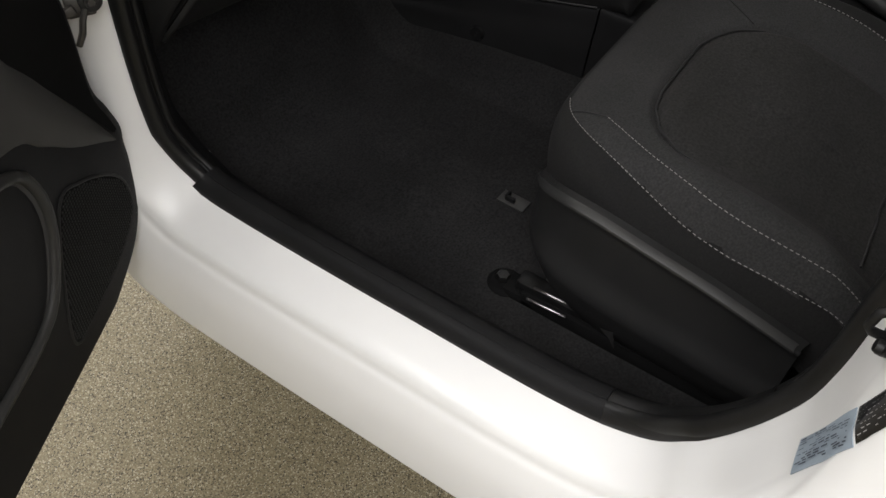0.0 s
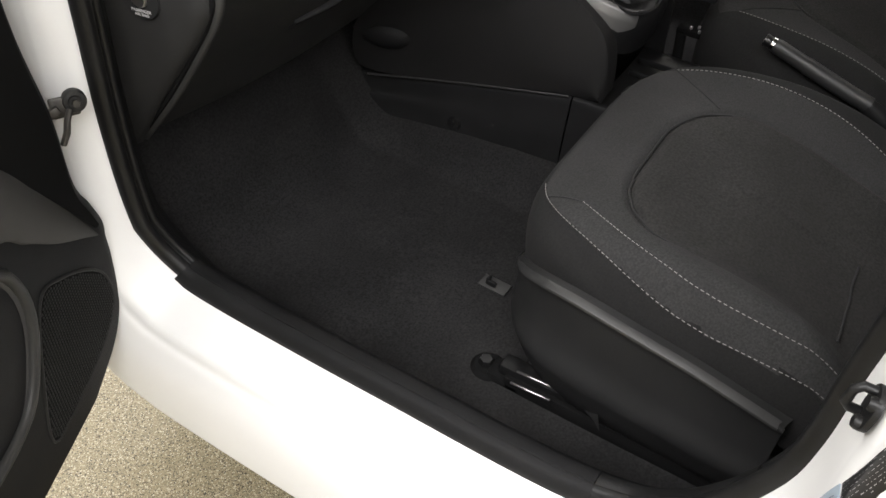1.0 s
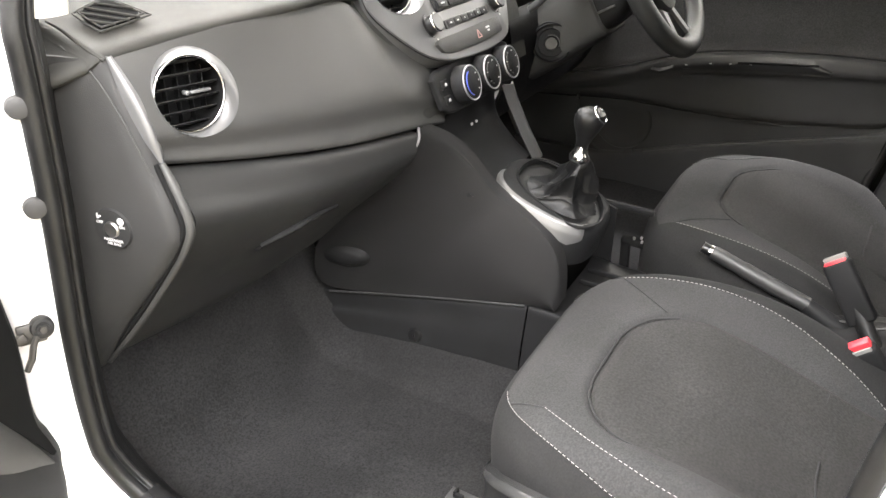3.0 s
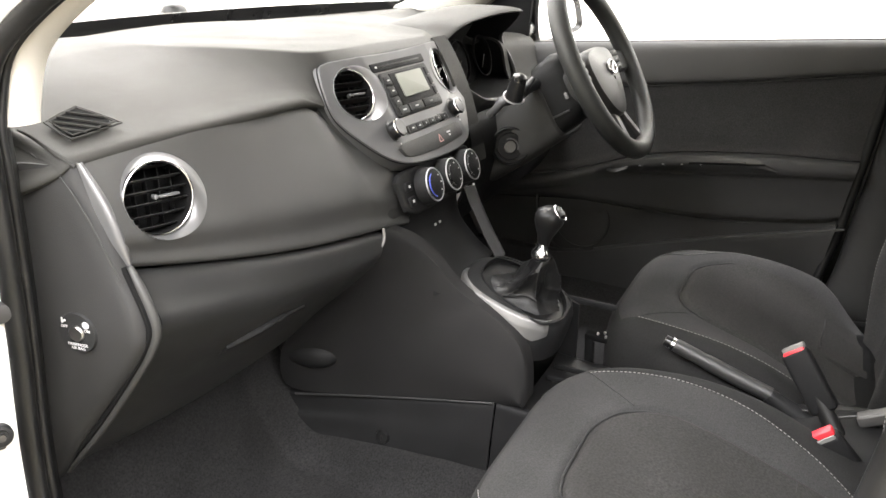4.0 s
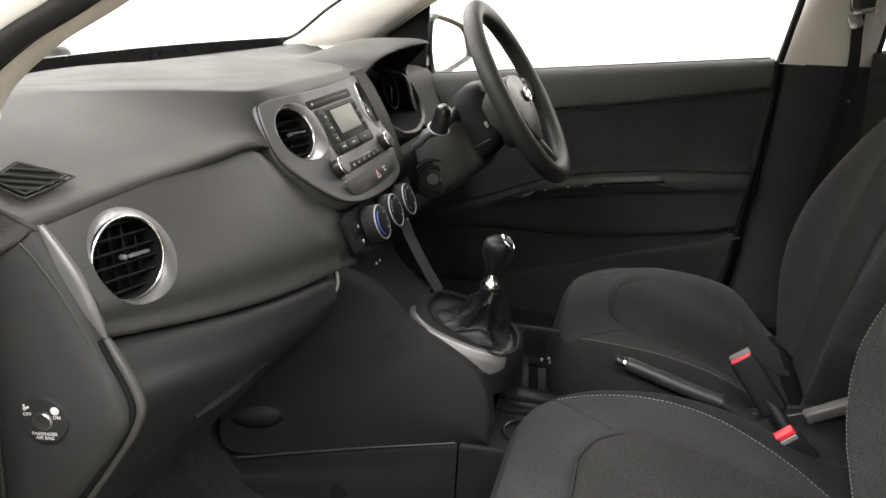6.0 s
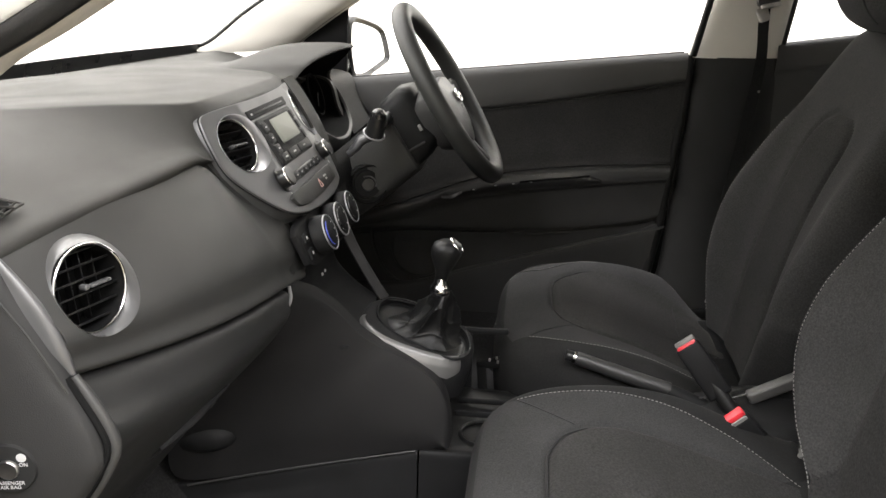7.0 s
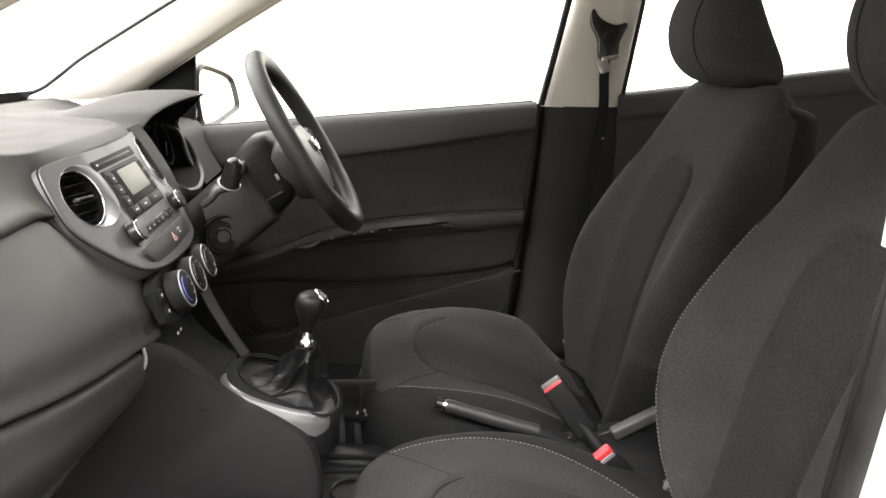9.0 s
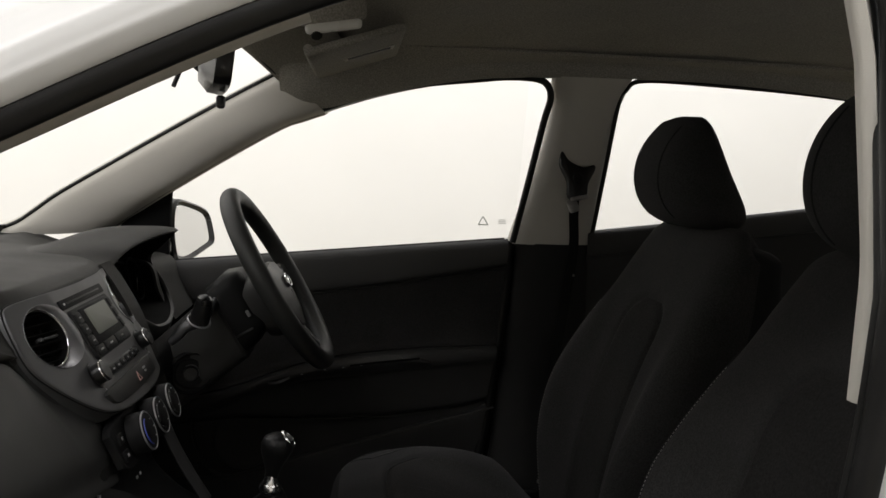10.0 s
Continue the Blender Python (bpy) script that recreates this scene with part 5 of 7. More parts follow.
OUT = even([(0.204, 0.407, 0.935), (0.224, 0.398, 0.953), (0.262, 0.387, 0.964), (0.318, 0.368, 0.973), (0.40, 0.359, 0.975), (0.452, 0.368, 0.967), (0.488, 0.400, 0.940), (0.501, 0.422, 0.915), (0.515, 0.402, 0.875), (0.512, 0.386, 0.842), (0.46, 0.368, 0.826), (0.36, 0.352, 0.822), (0.285, 0.350, 0.829), (0.251, 0.354, 0.838), (0.215, 0.375, 0.864), (0.203, 0.390, 0.897), (0.199, 0.402, 0.921)], 100, True)
cen = OUT.mean(0)
rows = [cen + (OUT - cen) * s + np.array((0, d, 0)) for s, d in ((1.0, 0.004), (1.0, 0.0), (0.985, 0.006), (0.94, 0.05), (0.90, 0.10))]
ci("surround", grid(rows, loop_u=True), M_MATTE, "deep black surround")
border = []
for p in OUT:
    if p[2] < 0.93:
        way = np.array((p[0] - cen[0], 0, p[2] - cen[2]))
        way /= np.linalg.norm(way)
        border.append(curve_through([p + way * k + np.array((0, d, 0)) for k, d in ((-0.002, 0.004), (0.001, -0.0015), (0.006, -0.001), (0.018, 0.003), (0.038, 0.012))], 12))
ci("border", grid(border), M_FASCIA, "smooth dark grey border round the opening")
ci("face", grid([cen + (OUT - cen) * s + np.array((0, 0.085, 0)) for s in (0.9, 0.6, 0.3, 0.02)], loop_u=True), M_MATTE, "dark dial face")
for x, r in ((0.315, 0.040), (0.425, 0.040)):
    mg = facing((x, 0.430, 0.887), (0, -0.95, 0.3))
    dial = ci("dial", turned([(r + 0.002 * math.cos(a), 0.003 * math.sin(a)) for a in np.linspace(0, 2 * math.pi, 9)], 40, mg), M_MATTE)
    ci("needle", rbox(0.034, 0.002, 0.002, 0.0006, 1, mg @ pose(-0.010, -0.010, 0.004, 0, 0, 45)), M_SHROUD, sub=dial)
secs = [[(x, 0.345, 0.815), (x, 0.330, 0.79), (x, 0.325, 0.74), (x, 0.345, 0.66), (x, 0.40, 0.585), (x, 0.50, 0.56)] for x in (0.150, 0.22, 0.4, 0.6, 0.68)]
dh("driver_fascia", thick(loft(secs, 28, 20), 0.005), M_BLACK, "black lower dashboard at the driver's side")
secs = [[(x, 0.50, z), (x, 0.455, z + 0.002), (x, 0.428, z - 0.003), (x, 0.412, z - 0.020), (x, 0.400, 0.85), (x, 0.370, 0.80)] for x, z in ((0.492, 0.915), (0.53, 0.914), (0.57, 0.912), (0.63, 0.910), (0.69, 0.908))]
dh("outer_fascia", thick(loft(secs, 20, 16), 0.005), M_DASH, "dark grey outer fascia")
secs = [[(x, 0.41, 0.948), (x, 0.39, 0.92), (x, 0.362, 0.87), (x, 0.335, 0.80), (x, 0.318, 0.74)] for x in (0.150, 0.168, 0.185, 0.202)]
dh("inner_fascia", thick(loft(secs, 20, 10), 0.005), M_DASH, "dark grey panel beside the stack")
mI = facing((0.268, 0.298, 0.750), (-0.93, -0.36, 0.05))
boss = dh("ignition_boss", turned(((0.0, 0.002), (0.024, 0.002), (0.026, -0.002), (0.031, -0.002), (0.034, 0.003), (0.036, 0.002), (0.037, -0.006)), 40, mI), M_SHROUD, "round black ignition lock boss")
dh("ignition_barrel", turned(((0.0, 0.006), (0.011, 0.006), (0.013, 0.002)), 24, mI), M_SMOOTH, sub=boss)
dh("barrel_rim", sweep([mI @ Vector((0.015 * math.cos(a), 0.015 * math.sin(a), 0.003)) for a in np.linspace(radians(-20), radians(120), 14)], 0.0012, 6), M_GREYMET, "thin grey rim", sub=boss)


# ---- centre console ----
con = thing("centre_console", "black plastic centre console along the tunnel", "centre console", at=(0, 0.1, 0.30))
cn = under(con)
# Side cheek between the dashboard and the tunnel.
E1 = ((-0.186, 0.312, 0.715), (-0.150, 0.292, 0.692), (-0.125, 0.268, 0.661), (-0.110, 0.240, 0.622), (-0.104, 0.214, 0.600), (-0.105, 0.190, 0.590), (-0.105, 0.155, 0.571), (-0.104, 0.125, 0.546), (-0.105, 0.110, 0.508), (-0.105, 0.105, 0.455))
E2 = ((-0.200, 0.345, 0.660), (-0.215, 0.39, 0.60), (-0.205, 0.45, 0.54), (-0.180, 0.50, 0.470), (-0.160, 0.50, 0.400), (-0.142, 0.40, 0.404), (-0.128, 0.28, 0.426), (-0.116, 0.18, 0.444), (-0.108, 0.11, 0.448))
rows = []
for a, b in zip(curve_through(E1, 40), curve_through(E2, 40)):
    rows.append(curve_through((a + np.array((0.03, 0, 0.004)), a + np.array((0.006, 0, 0.003)), a + np.array((-0.004, 0.004, -0.008)), lerp(a, b, 0.5) + np.array((-0.008, 0, 0)), b), 18))
cn("side_cheek", thick(grid(rows), 0.004), M_CHEEK, "large black side panel")
cn("far_cheek", thick(loft([[(0.10, 0.30, 0.62), (0.105, 0.40, 0.52), (0.115, 0.45, 0.40)], [(0.098, 0.18, 0.575), (0.108, 0.2, 0.46), (0.12, 0.2, 0.36)], [(0.095, 0.09, 0.545), (0.105, 0.09, 0.44), (0.12, 0.09, 0.36)]], 12, 12), 0.004), M_BLACK)
cn("cheek_edge", sweep(even([(-0.158, 0.49, 0.388), (-0.143, 0.40, 0.403), (-0.129, 0.28, 0.425), (-0.117, 0.156, 0.447)], 24), 0.0016, 8), M_RIDGE, "thin satin edge line")
cn("seam_line", sweep(even([(-0.188, 0.311, 0.722), (-0.190, 0.309, 0.704), (-0.196, 0.318, 0.683)], 16), 0.0022, 8), M_SILVER, "short bright seam end")
# Tunnel covers.
def tunnel_cover(name, y0, y1, ztop, label):
    secs = []
    for y in np.linspace(y0, y1, 4):
        zt = ztop - 0.19 * max(0.0, y - 0.16)
        xs = -0.09 * max(0.0, y - 0.16)
        secs.append([(-0.106 + xs, y, zt), (-0.114 + xs, y, zt - 0.004), (-0.118 + xs, y, zt - 0.03), (-0.124 + xs, y, (zt + 0.31) / 2), (-0.130 + xs, y, 0.318), (-0.146 + xs, y, 0.300)])
    return cn(name, thick(loft(secs, 20, 14), 0.004), M_BLACK, label)
tunnel_cover("tunnel_cover", 0.62, 0.153, 0.446, "black tunnel side cover")
tunnel_cover("rear_cover", 0.150, -0.40, 0.446, "black rear tunnel cover")
cn("cover_screw", merged(turned(((0.0, 0.0015), (0.006, 0.004), (0.0105, 0.003), (0.0125, -0.002)), 20, facing((-0.1425, 0.3315, 0.3455), (-1, 0, 0.1))), rbox(0.003, 0.008, 0.002, 0.0005, 1, facing((-0.1455, 0.3315, 0.3455), (-1, 0, 0.1)))), M_RUBBER, "black plastic trim screw")
bump = [[(-0.146 + 0.030 * math.cos(a) * math.sin(p), 0.468 - 0.056 * math.cos(p), 0.470 + 0.027 * math.sin(a) * math.sin(p)) for a in np.linspace(0, 2 * math.pi, 24, endpoint=False)] for p in np.linspace(0.02, math.pi - 0.02, 20)]
cn("pedal_duct", grid(bump, loop_u=True, cap=True), M_BLACK, "rounded black air duct end")
# Top deck between the seats.
deck = [[(-0.112, y, z - 0.05), (-0.106, y, z - 0.008), (-0.095, y, z), (-0.05, y, z - 0.004), (0.05, y, z - 0.004), (0.095, y, z), (0.106, y, z - 0.008), (0.112, y, z - 0.05)] for y, z in ((0.12, 0.445), (0.05, 0.44), (-0.10, 0.44), (-0.22, 0.445), (-0.34, 0.475), (-0.50, 0.48))]
# Deck takes the darker rubber black to paint in occlusion between the seats.
cn("deck", thick(loft(deck, 30, 30), 0.004), M_RUBBER, "black console deck")
for y in (0.060, -0.015):
    cn("cup_ring", turned([(0.036 + 0.003 * math.cos(a), 0.003 * math.sin(a)) for a in np.linspace(0, 2 * math.pi, 9)], 40, pose(-0.045 if y > 0 else 0.045, y, 0.441)), M_SMOOTH, "raised cup holder rim")
cn("tray_edge", rbox(0.008, 0.11, 0.012, 0.004, 2, pose(0.105, 0.085, 0.547)), M_BLACK, "raised tray edge")

for x in (0.046, 0.003):
    cn("tray_ridge", rbox(0.006, 0.11, 0.010, 0.0025, 2, pose(x, 0.055, 0.447)), M_BLACK, "black tray divider")
for p, q in (((0.03, -0.235, 0.479), (0.03, -0.278, 0.486)), ((0.028, -0.308, 0.485), (0.032, -0.356, 0.502)), ((-0.058, -0.330, 0.476), (-0.062, -0.392, 0.461))):
    cn("rear_lip", sweep(even([p, lerp(p, q, 0.5), q], 12), 0.0016, 8), M_RIDGE, "thin satin edge of the rear tray")
cn("rear_tray", thick(loft([[(-0.075, y, z - 0.03), (-0.06, y, z), (0.0, y, z + 0.004), (0.06, y, z + 0.010), (0.085, y, z - 0.02)] for y, z in ((-0.24, 0.468), (-0.31, 0.474), (-0.36, 0.480), (-0.44, 0.478))], 16, 16), 0.004), M_BLACK, "black tray behind the handbrake")

# ---- gear lever ----
gear = thing("gear_lever", "black gear lever with leather gaiter in a silver surround", "gear lever", at=(0, 0.16, 0.57))
ge = under(gear)
def oval(hx, hy, n=48, p=2.6):
    return [(math.copysign(abs(math.cos(a)) ** (2 / p), math.cos(a)) * hx, math.copysign(abs(math.sin(a)) ** (2 / p), math.sin(a)) * hy) for a in np.linspace(0, 2 * math.pi, n, endpoint=False)]
MG = pose(0.000, 0.168, 0.588, 17, 0, 0)
# Dark base all round, silver along the passenger flank, wider towards the rear.
PROFILE = ((0.0905, 0.0958, -0.060), (0.0888, 0.0953, -0.030), (0.0845, 0.0930, -0.008), (0.079, 0.088, 0.003), (0.0745, 0.0835, 0.0055))
HOLE = even([(-0.018, 0.060), (0.030, 0.069), (0.066, 0.058), (0.080, 0.022), (0.066, -0.042), (0.036, -0.069), (0.005, -0.080), (-0.030, -0.081), (-0.058, -0.070), (-0.069, -0.052), (-0.060, -0.012), (-0.047, 0.030)], 240, True)
_ha = np.arctan2(HOLE[:, 1], HOLE[:, 0])


def hole_line(scale, z, n=72):
    """The gaiter opening's edge at even angles."""
    out = []
    for a in np.linspace(0, 2 * math.pi, n, endpoint=False):
        q = HOLE[int(np.argmin(np.abs(np.angle(np.exp(1j * (_ha - a))))))]
        out.append(tuple(MG @ Vector((q[0] * scale, q[1] * scale, z))))
    return out


def base_line(hx, hy, z, n=72):
    out = []
    for a in np.linspace(0, 2 * math.pi, n, endpoint=False):
        r = (abs(math.cos(a) / hx) ** 2.6 + abs(math.sin(a) / hy) ** 2.6) ** (-1 / 2.6)
        out.append(tuple(MG @ Vector((r * math.cos(a), r * math.sin(a), z))))
    return out


ge("surround", grid([base_line(*q) for q in PROFILE] + [hole_line(1.05, 0.0045)], loop_u=True), M_BLACK, "black gear surround")
flank = []
for a in np.linspace(radians(92), radians(240), 60):
    ca, sa = math.cos(a), math.sin(a)
    e = 2 / 2.6
    ox, oy = math.copysign(abs(ca) ** e, ca), math.copysign(abs(sa) ** e, sa)
    low = float(np.interp(math.degrees(a), (92, 125, 160, 190, 215, 240), (0.003, -0.008, -0.012, -0.019, -0.026, -0.010)))
    g = min(1.0, (radians(240) - a) / radians(14), (a - radians(92)) / radians(14))
    g = 0.004 * (1 - g * g * (3 - 2 * g))
    row = []
    for z in np.linspace(low, 0.0055, 12):
        hx, hy = (np.interp(z, [q[2] for q in PROFILE], [q[k] for q in PROFILE]) for k in (0, 1))
        row.append(tuple(MG @ Vector((ox * (hx + 0.0015 - g), oy * (hy + 0.0015 - g), z + 0.0008 - g * 0.4))))
    flank.append(row)
ge("silver_flank", thick(grid(flank), 0.002), M_FLANK, "satin silver side trim")
ge("inner_ring", grid([hole_line(1.06, 0.0042), hole_line(1.045, 0.0072), hole_line(1.005, 0.0068), hole_line(0.985, -0.010)], loop_u=True), M_BLACK, "black inner ring")
# Gaiter: sharp leather folds that swell below the collar and splay on the base.
top = Vector((-0.003, 0.128, 0.655))
rng = random.Random(11)
FOLD = [(rng.uniform(0, 6.28), rng.uniform(-2.2, 2.2)) for _ in range(6)]


def crease(x):
    """Sharp ridges with soft hollows between."""
    return 1 - 2 * abs(math.sin(x / 2)) ** 0.6


rows = []
for f in np.linspace(0, 1, 64):
    row = []
    swell = 0.0115 + 0.022 * (1 - math.exp(-4.0 * f)) + 0.018 * f ** 3
    amp = min(1, 5 * f) * (1 - 0.75 * max(0, f - 0.75) / 0.25)
    c = top.lerp(MG @ Vector((0.002, -0.008, -0.005)), f)
    for i in range(120):
        a = 2 * math.pi * i / 120
        fold = 0.24 * crease(3 * a + FOLD[0][0] + 1.6 * f) + 0.12 * crease(4 * a + FOLD[1][0] - 2.6 * f) + 0.03 * crease(7 * a + FOLD[2][0] + 4 * f)
        ring = 0.05 * crease(13 * f + 2 * math.sin(2 * a + 1) + 0.8)
        rr = 1 + amp * (fold + ring)
        hx, hy = swell * 0.94, swell * (1.0 + 0.28 * f)
        sag = -0.010 * math.sin(math.pi * f) * (0.5 + 0.5 * math.sin(3 * a + 1)) + 0.003 * amp * crease(3 * a + 9 * f)
        row.append((c.x + hx * rr * math.cos(a), c.y + hy * rr * math.sin(a), c.z + sag + (hy * rr * math.sin(a)) * math.tan(radians(17)) * f))
    rows.append(row)
ge("gaiter", grid(rows, loop_u=True), M_LEATHER, "creased black leather gaiter", sharp=70)
floor_rows = [hole_line(f, -0.004 + 0.003 * math.sin(9 * f)) for f in (0.99, 0.9, 0.8, 0.7, 0.6, 0.5, 0.4)]
ge("gaiter_skirt", grid(floor_rows, loop_u=True), M_LEATHER, "slack leather skirt")
mK = pose(-0.006, 0.134, 0.657, 4, -3, 0)
ge("collar", turned(((0.011, -0.008), (0.0155, -0.003), (0.0160, 0.004), (0.0135, 0.009), (0.0105, 0.013), (0.0088, 0.022)), 30, mK), M_CHROME, "bright collar")
rows = []
for r, z in ((0.0085, 0.014), (0.0088, 0.024), (0.0112, 0.035), (0.0160, 0.047), (0.0197, 0.058), (0.0205, 0.067), (0.0182, 0.0755), (0.0115, 0.0805), (0.0005, 0.0815)):
    rows.append([tuple(mK @ Vector((r * math.cos(a), 1.12 * r * math.sin(a) - 0.10 * (z - 0.016), z))) for a in np.linspace(0, 2 * math.pi, 36, endpoint=False)])
knob = ge("knob", grid(rows, loop_u=True), M_LEATHER, "black leather gear knob")
mT = mK @ pose(0.002, -0.0165, 0.0725, 46, 6, 0) @ Matrix.Translation((0, 0, 0.0032))
ge("cap", turned(((0.0, 0.0026), (0.010, 0.002), (0.0118, 0.0)), 30, mT), M_SMOOTH, sub=knob)
ge("cap_ring", turned([(0.0132 + 0.0018 * math.cos(a), 0.0018 * math.sin(a)) for a in np.linspace(0, 2 * math.pi, 9)], 36, mT), M_CHROME, "bright cap ring", sub=knob)
ge("shift_pattern", merged(*[rbox(w, h, 0.0005, 0.0002, 1, mT @ pose(x, y, 0.0028)) for x, y, w, h in ((-0.005, 0, 0.0012, 0.010), (0, 0, 0.0012, 0.010), (0.005, 0, 0.0012, 0.010), (0, 0, 0.011, 0.0012))]), M_WHITEPRINT, sub=knob)

# ---- handbrake ----
hb = thing("handbrake", "black handbrake lever lowered between the seats", "handbrake", at=(0.04, -0.2, 0.45))
hp = under(hb)
hp("grip", sweep(even([(0.041, -0.076, 0.537), (0.041, -0.085, 0.535), (0.040, -0.13, 0.521), (0.038, -0.18, 0.506), (0.036, -0.225, 0.494)], 26), [0.0095] + [0.0108] * 8 + [0.0118] * 10 + [0.0115] * 7, 18), M_RIDGE, "satin dark grey grip")
hp("button", sweep(((0.041, -0.062, 0.5415), (0.041, -0.078, 0.5365)), 0.0085, 16), M_SMOOTH, "gloss black release button")
hp("button_ring", sweep(((0.041, -0.072, 0.5385), (0.041, -0.0765, 0.537)), 0.0105, 16), M_CHROME)
hp("lever_base", sweep(((0.036, -0.222, 0.493), (0.034, -0.27, 0.470), (0.030, -0.33, 0.445)), (0.0118, 0.016, 0.022), 14), M_BLACK)

# ---- belt buckles ----
def buckle(x, y, z, lean):
    b = thing("belt_buckle", "black seat belt buckle with a red release button", "belt buckle", "seat belt buckles", (x, y - 0.06, z - 0.13))
    bp2 = under(b)
    m = facing((x, y, z), (-0.16, 0.66, 0.72) if x < 0 else (0.24, 0.60, 0.76), (1, 0, 0)) @ pose(0, 0, 0, 0, 0, lean)
    bp2("case", rbox(0.039, 0.024, 0.095, 0.006, 3, m @ Matrix.Translation((0, 0, -0.054))), M_BLACK)
    bp2("button", rbox(0.032, 0.008 if x > 0 else 0.015, 0.012, 0.003, 2, m @ Matrix.Translation((0, -0.0065 if x > 0 else 0.003, -0.0105 if x > 0 else -0.004))), M_RED, "red release button")
    bp2("slot", rbox(0.032, 0.012 if x > 0 else 0.004, 0.012, 0.0018, 2, m @ Matrix.Translation((0, 0.0038 if x > 0 else -0.0085, -0.005 if x > 0 else -0.0095))), M_BUTTON, "grey tongue slot")
    bp2("stalk", sweep([m @ Vector(v) for v in ((0, 0, -0.075), (0, -0.004, -0.11), (0.0, -0.012, -0.16))], 0.012, 10), M_RUBBER)
    return b
adj = thing("seat_adjuster", "black seat rail end beside the tunnel", "seat rail", at=(0.13, 0.06, 0.36))
aj = under(adj)
aj("post", rbox(0.012, 0.016, 0.13, 0.003, 2, pose(0.132, 0.072, 0.41, -4)), M_MATTE)
for y, z in ((0.062, 0.483), (0.050, 0.487), (0.048, 0.480)):
    aj("clip", rbox(0.005, 0.004, 0.005, 0.001, 1, pose(0.128, y, z)), M_STEEL, "bright steel clip")
aj("bracket", rbox(0.02, 0.05, 0.012, 0.003, 2, pose(0.136, 0.060, 0.473)), M_MATTE)
buckle(0.042, -0.240, 0.576, 0)
buckle(-0.083, -0.294, 0.518, 0)

# ---- steering wheel ----
sw = thing("steering_wheel", "black three-spoke steering wheel", "steering wheel", at=(0.352, 0.16, 0.90))
ws = under(sw)
MS = facing((0.352, 0.160, 0.905), (0, -math.cos(radians(31)), math.sin(radians(31))))
R = 0.166
ws("rim", sweep([MS @ Vector((R * math.cos(a), R * math.sin(a), 0.0)) for a in np.linspace(0, 2 * math.pi, 96, endpoint=False)], 0.0170, 16, True), M_RIM, "dark grey grained rim")
hub = [(-0.062, 0.030), (0.0, 0.037), (0.062, 0.030), (0.080, 0.004), (0.068, -0.045), (0.036, -0.086), (0.0, -0.099), (-0.036, -0.086), (-0.068, -0.045), (-0.080, 0.004)]
hubc = even(hub, 60, True)
rows = [[tuple(MS @ Vector((x * s, -0.03 + (y + 0.03) * s, z))) for x, y in hubc] for s, z in ((0.80, -0.060), (0.96, -0.038), (1.0, -0.020), (0.985, -0.008), (0.93, -0.001), (0.6, 0.006), (0.05, 0.009))]
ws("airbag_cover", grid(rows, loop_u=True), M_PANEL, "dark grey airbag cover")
for sx in (-1, 1):
    rows = []
    for f in np.linspace(0, 1, 10):
        x, yc, w, zc = sx * (0.060 + (R - 0.064) * f), 0.002 - 0.010 * f, 0.026 - 0.006 * f, -0.018 + 0.012 * f
        rows.append([tuple(MS @ Vector((x, yc + w * u, zc + h))) for u, h in ((-1, -0.008), (-1, 0.002), (-0.75, 0.007), (0.75, 0.007), (1, 0.002), (1, -0.008), (0, -0.012))])
    arm = ws("spoke", grid(rows, loop_u=True, cap=True), M_BLACK, "black side spoke")
    for k, (y, h) in enumerate(((0.014, 0.009), (0.001, 0.010), (-0.012, 0.009))):
        ws("switch_button", rbox(0.030, h, 0.005, 0.002, 2, MS @ pose(sx * 0.102, y, -0.0055, 0, sx * -5)), M_FASCIA, sub=arm)
        ws("button_mark", rbox(0.008, 0.0016, 0.0008, 0.0003, 1, MS @ pose(sx * 0.102, y, -0.0028, 0, sx * -5)), M_BUTTON, sub=arm)
    rows = []
    for f in np.linspace(0, 1, 10):
        x, y, w, zc = sx * (0.020 + 0.022 * f), -0.078 - 0.080 * f, 0.015 - 0.003 * f, -0.020 + 0.014 * f
        rows.append([tuple(MS @ Vector((x + w * u, y, zc + h))) for u, h in ((-1, -0.008), (-1, 0.003), (-0.6, 0.008), (0.6, 0.008), (1, 0.003), (1, -0.008), (0, -0.012))])
    ws("lower_spoke", grid(rows, loop_u=True, cap=True), M_GREYMET, "grey trimmed lower spoke")
mB = MS @ Matrix.Translation((0, -0.010, 0.0125))
oval_line = [(0.020 * math.cos(a), 0.0125 * math.sin(a)) for a in np.linspace(0, 2 * math.pi, 36, endpoint=False)]
badge = ws("badge", plate([(x * 0.9, y * 0.9) for x, y in oval_line], 0.003, mB @ Matrix.Translation((0, 0, -0.001)), 0.0005), M_BUTTON, "oval badge")
ws("badge_ring", sweep([mB @ Vector((x, y, 0.0)) for x, y in oval_line], 0.0016, 8, True), M_CHROME, "chrome oval ring", sub=badge)
ws("badge_bar", rbox(0.020, 0.0045, 0.003, 0.001, 2, mB @ pose(0, 0, 0, 0, 0, 32)), M_CHROME, sub=badge)
# Column shroud and stalks.
col = thing("steering_column", "black steering column shroud with stalks", "steering column", at=(0.352, 0.25, 0.80))
cs = under(col)
def column_shell(name, stations, mat, label):
    rows = []
    for d, sx, zt, zb in stations:
        rows.append([tuple(MS @ Vector((x * sx, (zt + zb) / 2 + y * (zt - zb) / 2, -d))) for x, y in oval(1, 1, 48, 5.0)])
    return cs(name, grid(rows, loop_u=True, cap=True), mat, label)


